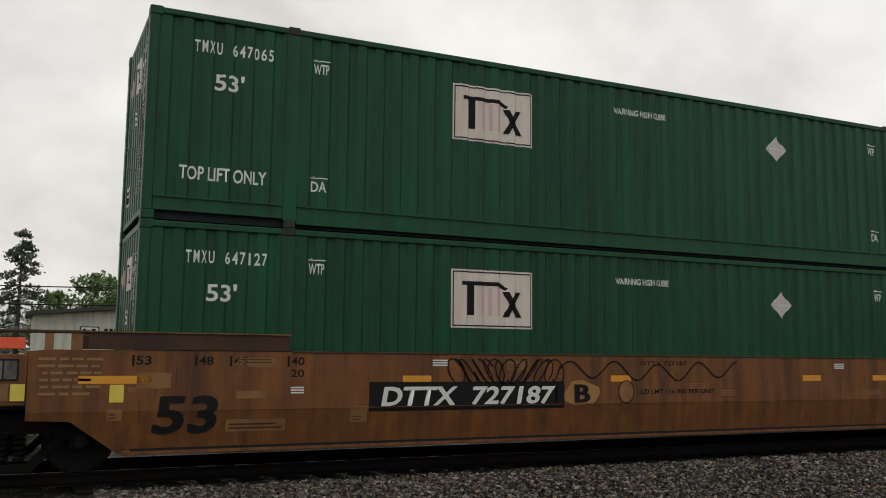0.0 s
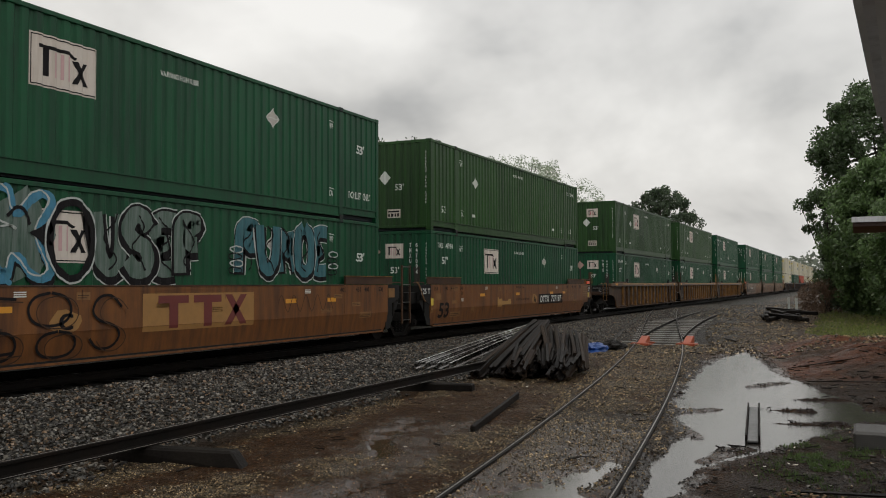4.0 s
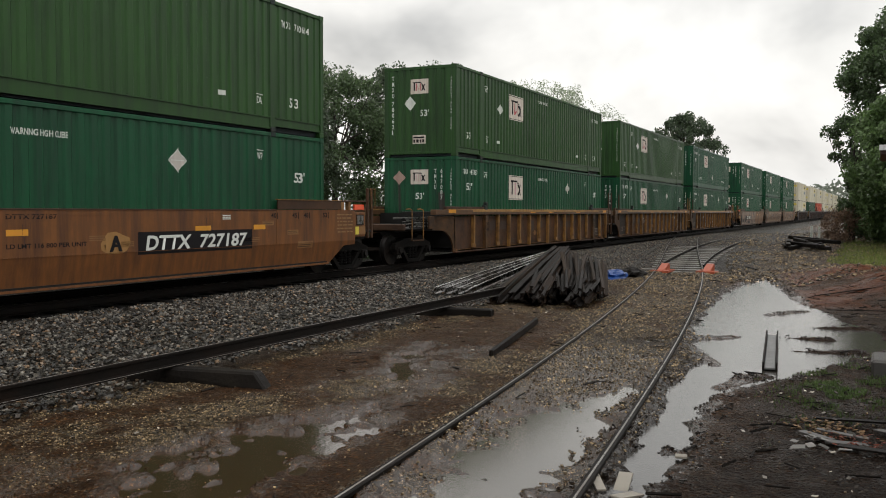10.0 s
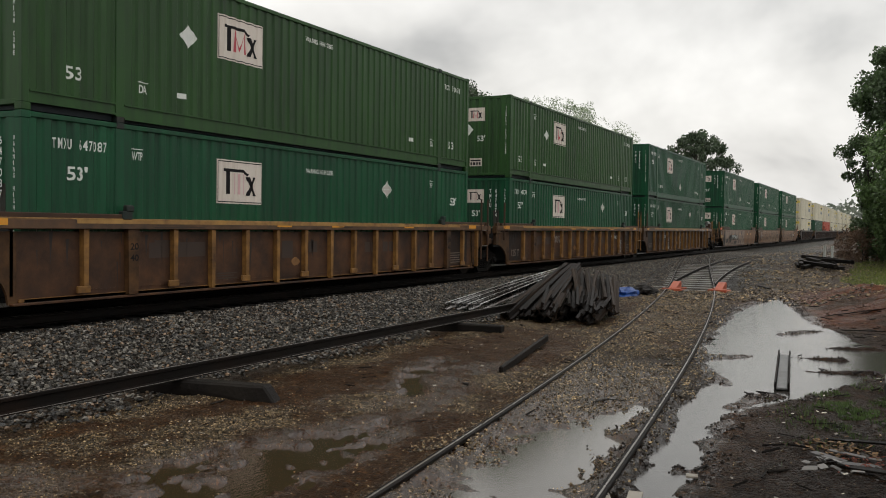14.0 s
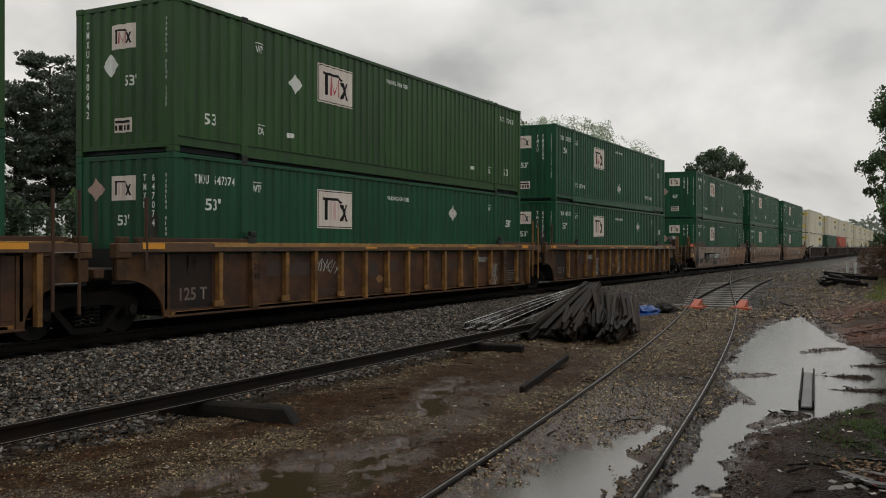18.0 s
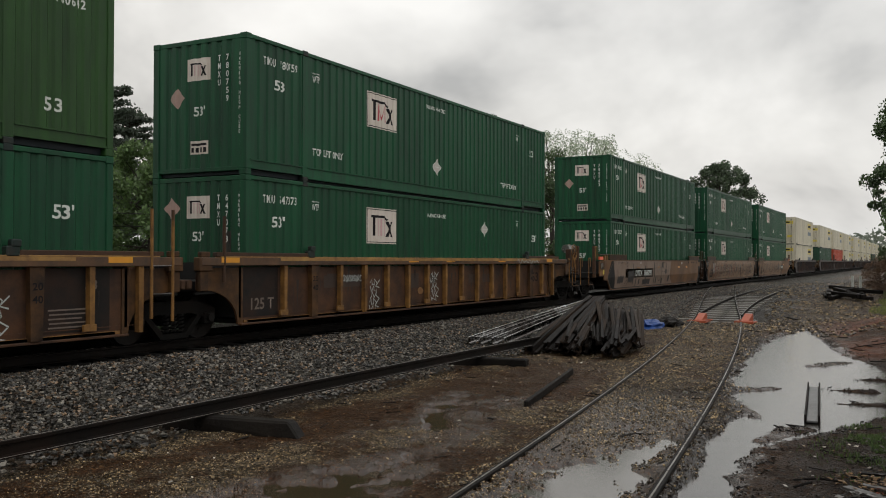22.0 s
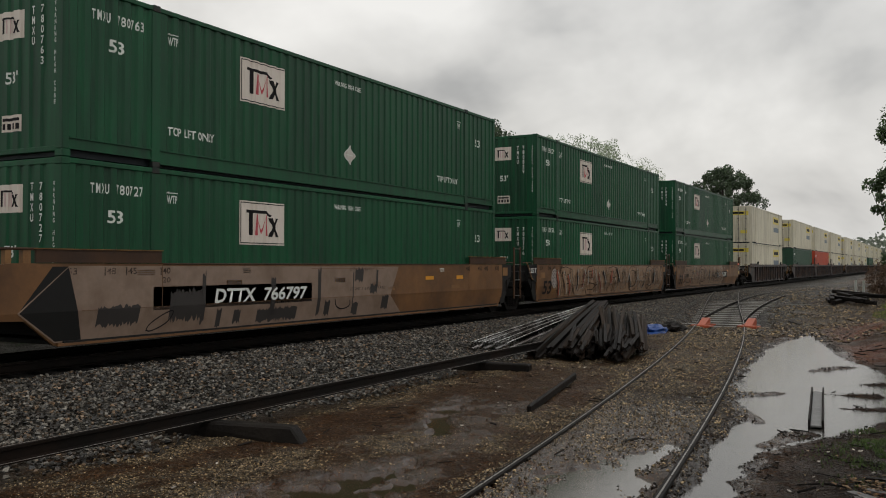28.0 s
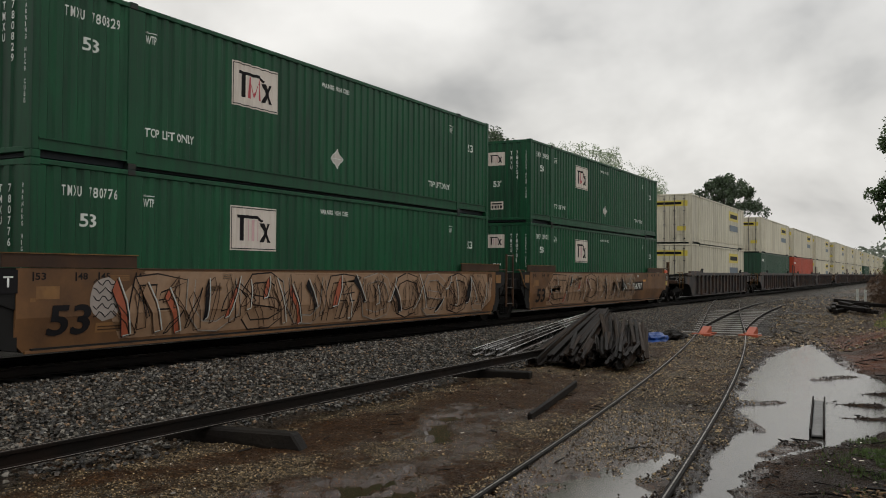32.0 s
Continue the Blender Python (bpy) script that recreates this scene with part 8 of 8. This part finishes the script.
def tags():
    # black marker tag on the second car's ochre side
    for k in range(9):
        a = 4.5 + k * .21
        scribble(car_b, "spray_line", ("b", k), [(a + .16 * math.sin(j * .55 + k) + j * .006, .92 + .19 * math.cos(j * .62 + k * 1.7)) for j in range(16)], .022, BLACK)
    scribble(car_b, "spray_line", "bw", [(6.3 + j * .085, .93 + .14 * math.sin(j * .62) + .03 * math.sin(j * .2)) for j in range(44)], .024, BLACK)
    side_shape(car_b, "crest", "b", [blob(7.6, .60, .14, .17, 4, 16, .02)], OCHRE_PATCH, 1, SKIN, False)
    side_shape(car_b, "crest_line", "bc", ring(blob(7.6, .60, .15, .18, 4, 16, .0), .012), BLACK, 3, SKIN, False)
    # the third car: faded red block letters as plain shapes on a pale patch, and rounded black outlines
    side_shape(car_c, "logo_panel", "c", [rect(6.95, .32, 10.3, 1.03)], mat("yellow_ochre_patch", (0.30, 0.155, 0.045), 0.55, vary=.25, bump=0), 1, SKIN, False)
    t = []
    for a in (7.35, 8.35):
        t += [rect(a, .84, a + .85, .99), rect(a + .30, .36, a + .55, .84)]
    t += [[(9.3, .36), (9.52, .36), (10.05, .99), (9.83, .99)], [(9.82, .36), (10.05, .36), (9.55, .99), (9.32, .99)]]
    side_shape(car_c, "logo_mark", "c", t, mat("maroon_paint", (0.13, 0.022, 0.018), .55, vary=.2, bump=0), 2, SKIN, False)
    for k, (gi, ax, sx, az, sz) in enumerate(((0, 2.0, 1.3, .0, 1.1), (2, 3.3, 1.0, .05, 1.0), (1, 4.3, 1.1, .5, .58), (1, 3.4, .9, -.02, .5), (1, 4.5, 1.0, -.02, .46), (0, 5.6, .9, .05, 1.0))):
        path = soft_path([(ax + u * sx, az + v * sz) for u, v in GLYPHS[gi]])
        side_shape(car_c, "spray_line", ("c", k), stroke(path, .048), BLACK, 2 + k, SKIN, False)
        side_shape(car_c, "spray_line", ("cb", k), stroke([(p + .14, q - .05) for p, q in path[2:]], .02), BROWN_CAR, 8 + k, SKIN, False)
    scribble(car_c, "spray_line", "cw", [(11.2 + j * .06, .75 + .2 * math.sin(j * .75)) for j in range(40)], .02, BROWN_CAR)
    side_shape(car_a, "patch", "a", [[(5.35, .36), (5.75, .35), (5.82, .42), (6.30, .44), (6.68, .43), (6.76, .52), (6.72, .62), (6.48, .63), (6.40, .55), (5.85, .57), (5.72, .66), (5.52, .62), (5.46, .71), (5.36, .70)]], mat("pale_yellow_patch", (0.36, 0.20, 0.06), 0.55, vary=.35, bump=0), 1, SKIN, False)
    # pale scrawls on the ribbed cars
    zig = [(4.35, .70), (4.55, .86), (4.40, .62), (4.52, .60), (4.58, .88), (4.68, .72), (4.62, .58), (4.78, .84), (4.86, .56), (4.74, .66), (4.98, .84), (4.90, .54), (5.10, .80), (5.06, .52), (5.30, .74), (5.12, .66), (5.42, .46), (5.36, .72), (5.2, .44)]
    scribble(car_r2, "spray_line", "zig", zig, .032, WHITESPRAY, SKIN + .08, 3)
    for car, spots in ((car_r2, ((12.6, .75), (13.7, .3))), (car_r3, ((3.45, .72), (4.5, .35), (7.55, .5)))):
        for q, (a, z) in enumerate(spots):
            for k in range(5):
                rr = random.Random(q * 10 + k)
                zz = z + (.25 - .16 * k if z < .6 else 0)
                aa = a + (.1 * rr.random() if z < .6 else .15 * k - .2)
                scribble(car, "spray_line", ("r", car.name, q, k), [(aa + .06 * j * (1 if j % 2 else .7), zz + .09 * math.sin(j * 1.9 + k * 2.1)) for j in range(8)], .026, WHITESPRAY, SKIN + .08, 3)
    # a worn grey field with a few black slashes on the first tan car
    side_shape(car_d1, "spray_fill", "d1", [[(0.35, -.05), (10.3, -.05), (9.7, .4), (10.1, 1.12), (0.05, 1.14)]], GREYSPRAY, 1, SKIN, False)
    side_shape(car_d1, "spray_shadow", "d1s", [[(-.85, .42), (-.15, -.06), (.36, -.06), (.05, 1.13), (-.25, 1.13)]], GAP_DARK, 2, SKIN, False)
    smear = mat("black_spray_smear", (0.022, 0.018, 0.016), .6, vary=.5, bump=0)
    r = random.Random(8)
    for k, (a, b, z0, z1) in enumerate(((2.2, 3.0, .10, .75), (3.0, 3.1, .0, 1.10), (3.42, 3.55, -.05, .36), (3.9, 4.1, -.02, .30), (4.6, 5.9, -.03, .30), (5.0, 5.15, .05, 1.02), (6.62, 6.74, -.06, 1.14), (6.9, 7.1, -.02, .40),
                                        (8.0, 8.04, .1, 1.12), (8.1, 8.45, .72, 1.12), (8.0, 8.25, -.05, .30), (8.75, 9.05, .45, .72), (9.02, 9.10, .55, 1.10), (9.3, 9.6, .0, .45), (.6, 1.5, .1, .5))):
        n = max(2, int((b - a) / .03))
        foot = [(a + (b - a) * q / n, z0 + r.uniform(0, .16) * (z1 - z0 + .2)) for q in range(n + 1)]
        head = [(a + (b - a) * q / n + .03, z1 - r.uniform(0, .14) * (z1 - z0 + .2)) for q in range(n, -1, -1)]
        cuts = [foot + head]
        side_shape(car_d1, "spray_streak", ("d1s", k), cuts, smear, 2, SKIN, False)
    scribble(car_d1, "spray_line", "hook", soft_path([(7.3, .38), (7.35, .22), (7.6, .12), (7.95, .2), (7.9, .34)]), .025, BLACK)
    scribble(car_d1, "spray_line", "ring", soft_path([(1.7, .0), (1.75, .12), (2.1, .30), (2.35, .36), (2.2, .12), (1.8, -.02), (1.7, .02)]), .022, BLACK)
    side_shape(car_d1, "spray_outline", "d1b", ring([(-.85, .42), (-.15, -.06), (.36, -.06), (.05, 1.13)], .025), GREYSPRAY, 3, SKIN, False)
    scribble(car_r3, "spray_line", "chord", [(13.3 + j * .055, 1.12 + .05 * math.sin(j * 1.1) * (1 + .5 * math.sin(j * .37))) for j in range(34)], .026, WHITESPRAY, SKIN - .06, 2)
    # sharp interlocking strokes over the whole of the second tan car
    wild_style(car_d2, 1.7, 16.0, 96, 11)
    wild_style(car_d3, 1.3, 12.0, 60, 23)
    side_shape(car_d2, "spray_fill", "d2o", [blob(1.35, .68, .32, .36, 5, 18, .05)], mat("pale_grey_spray", (0.30, 0.26, 0.23), .5, vary=.2, bump=0), 2, SKIN, False)
    for k in range(5):
        scribble(car_d2, "spray_line", ("d2t", k), [(1.1 + .06 * j, .95 - .13 * k + .05 * math.sin(j * 1.7 + k)) for j in range(9)], .02, BLACK)


WILD = mat("dull_taupe_spray_paint", (0.285, 0.180, 0.108), .55, vary=.25, dirt=(0.20, 0.105, 0.050), bump=0)


def wild_style(car, x0, x1, n, seed):
    r = random.Random(seed)
    side_shape(car, "spray_fill", ("wb", seed), [[(x0, .0), (x1 - .4, -.02), (x1, .5), (x1 - .2, 1.1), (x0 + .5, 1.14), (x0 - .3, .5)]], WILD, 1, SKIN, False)
    m = n // 9
    for k in range(m):
        ax, sx = x0 + (x1 - x0) * k / m, (x1 - x0) / m * 1.1
        path = soft_path([(ax + u * sx + r.uniform(-.08, .08), .05 + v * 1.0) for u, v in GLYPHS[r.randrange(6)]], 0)
        side_shape(car, "spray_edge", ("wg", seed, k), stroke(path, .225), BLACK if k % 2 else BROWN_CAR, 2 + (k % 2) * 3, SKIN, False)
        side_shape(car, "spray_outline", ("wh", seed, k), stroke(path, .215), mat("dull_white_spray", (0.27, 0.235, 0.20), .5, vary=.3, bump=0) if k % 2 else BLACK, 3 + (k % 2) * 3, SKIN, False)
        side_shape(car, "spray_fill", ("wi", seed, k), stroke(path, .165), WILD, 4 + (k % 2) * 3, SKIN, False)
    for k in range(n):
        a = x0 + (x1 - x0) * (k + r.random()) / n
        h = r.uniform(.35, 1.0)
        z = r.uniform(.0, 1.1 - h)
        s = r.uniform(-.45, .45)
        w = r.uniform(.05, .2)
        p = [(a, z), (a + w, z + .03), (a + w + s * .6, z + h * .6), (a + s + w * .4, z + h), (a + s - .04, z + h * .8), (a + s * .3, z + h * .4)]
        if k % 4 == 0:
            side_shape(car, "spray_fill", ("w", seed, k), [p], ORANGESPRAY if k % 8 == 0 and k < n * .5 else BLACK if k % 12 == 0 else WILD, 8, SKIN, False)
        side_shape(car, "spray_outline", ("wo", seed, k), ring(p, .022), BLACK if k % 3 == 0 else BROWN_CAR, 9, SKIN, False)
        if k % 4 == 0:
            side_shape(car, "spray_line", ("wl", seed, k), stroke([(q + .03, v + .02) for q, v in p[:4]], .024), WHITESPRAY, 10, SKIN, False)


tags()


# brake wheel, cylinder and rails on the platform of the first tan car
def brake_gear(car, x):
    bm = bmesh.new()
    for k in range(20):
        a, b = k * math.tau / 20, (k + 1) * math.tau / 20
        tube(bm, (x + .30 * math.cos(a), -1.2, 1.48 + .30 * math.sin(a)), (x + .30 * math.cos(b), -1.2, 1.48 + .30 * math.sin(b)), .018, 5)
    for k in range(6):
        a = k * math.tau / 6
        tube(bm, (x, -1.2, 1.48), (x + .3 * math.cos(a), -1.2, 1.48 + .3 * math.sin(a)), .012, 5)
    part("brake_wheel", bm, CHORD, car)
    part("brake_stand", boxes((x - .2, -1.1, .65, x + .12, -0.9, 1.6), bevel=.03), BROWN_CAR, car)
    part("air_reservoir", tube(bmesh.new(), (x + .35, -.7, 1.62), (x + 1.15, -.7, 1.62), .17, 12), STEEL, car)
    part("reservoir_stand", boxes((x + 1.15, -.95, .65, x + 1.3, -.5, 1.75), (x + .3, -.9, .62, x + 1.3, -.5, .72), bevel=.02), BROWN_CAR, car)
    for q in (-.55, .35, 1.35):
        grab_iron(car, [(x + q, -1.33, .2), (x + q, -1.33, 1.25), (x + q + .2, -1.33, 1.25), (x + q + .2, -1.33, .9)], .018)
    for a, b in ((-.55, .1), (1.3, 1.8)):
        part("step", boxes((x + a, -1.36, .15, x + b, -1.30, .19)), BROWN_CAR, car)


brake_gear(car_d1, -4.3)


def motions():
    """The train rolls to the left past the camera and slowly gathers speed; its wheels turn."""
    times = [2.0 * k for k in range(17)]
    for ob, x, z in MOVING:
        walk(ob, [(t, Matrix.Translation((x + train_at(t), LINE_Y, z))) for t in times])
    ticks = [4 * k / FPS for k in range(int(32 * FPS / 4) + 1)]
    for wheel, ax in WHEELS[:26]:
        walk(wheel, [(t, Matrix.Translation((ax, 0, 0)) @ Matrix.Rotation(train_at(t) / 0.42, 4, 'Y')) for t in ticks])


motions()
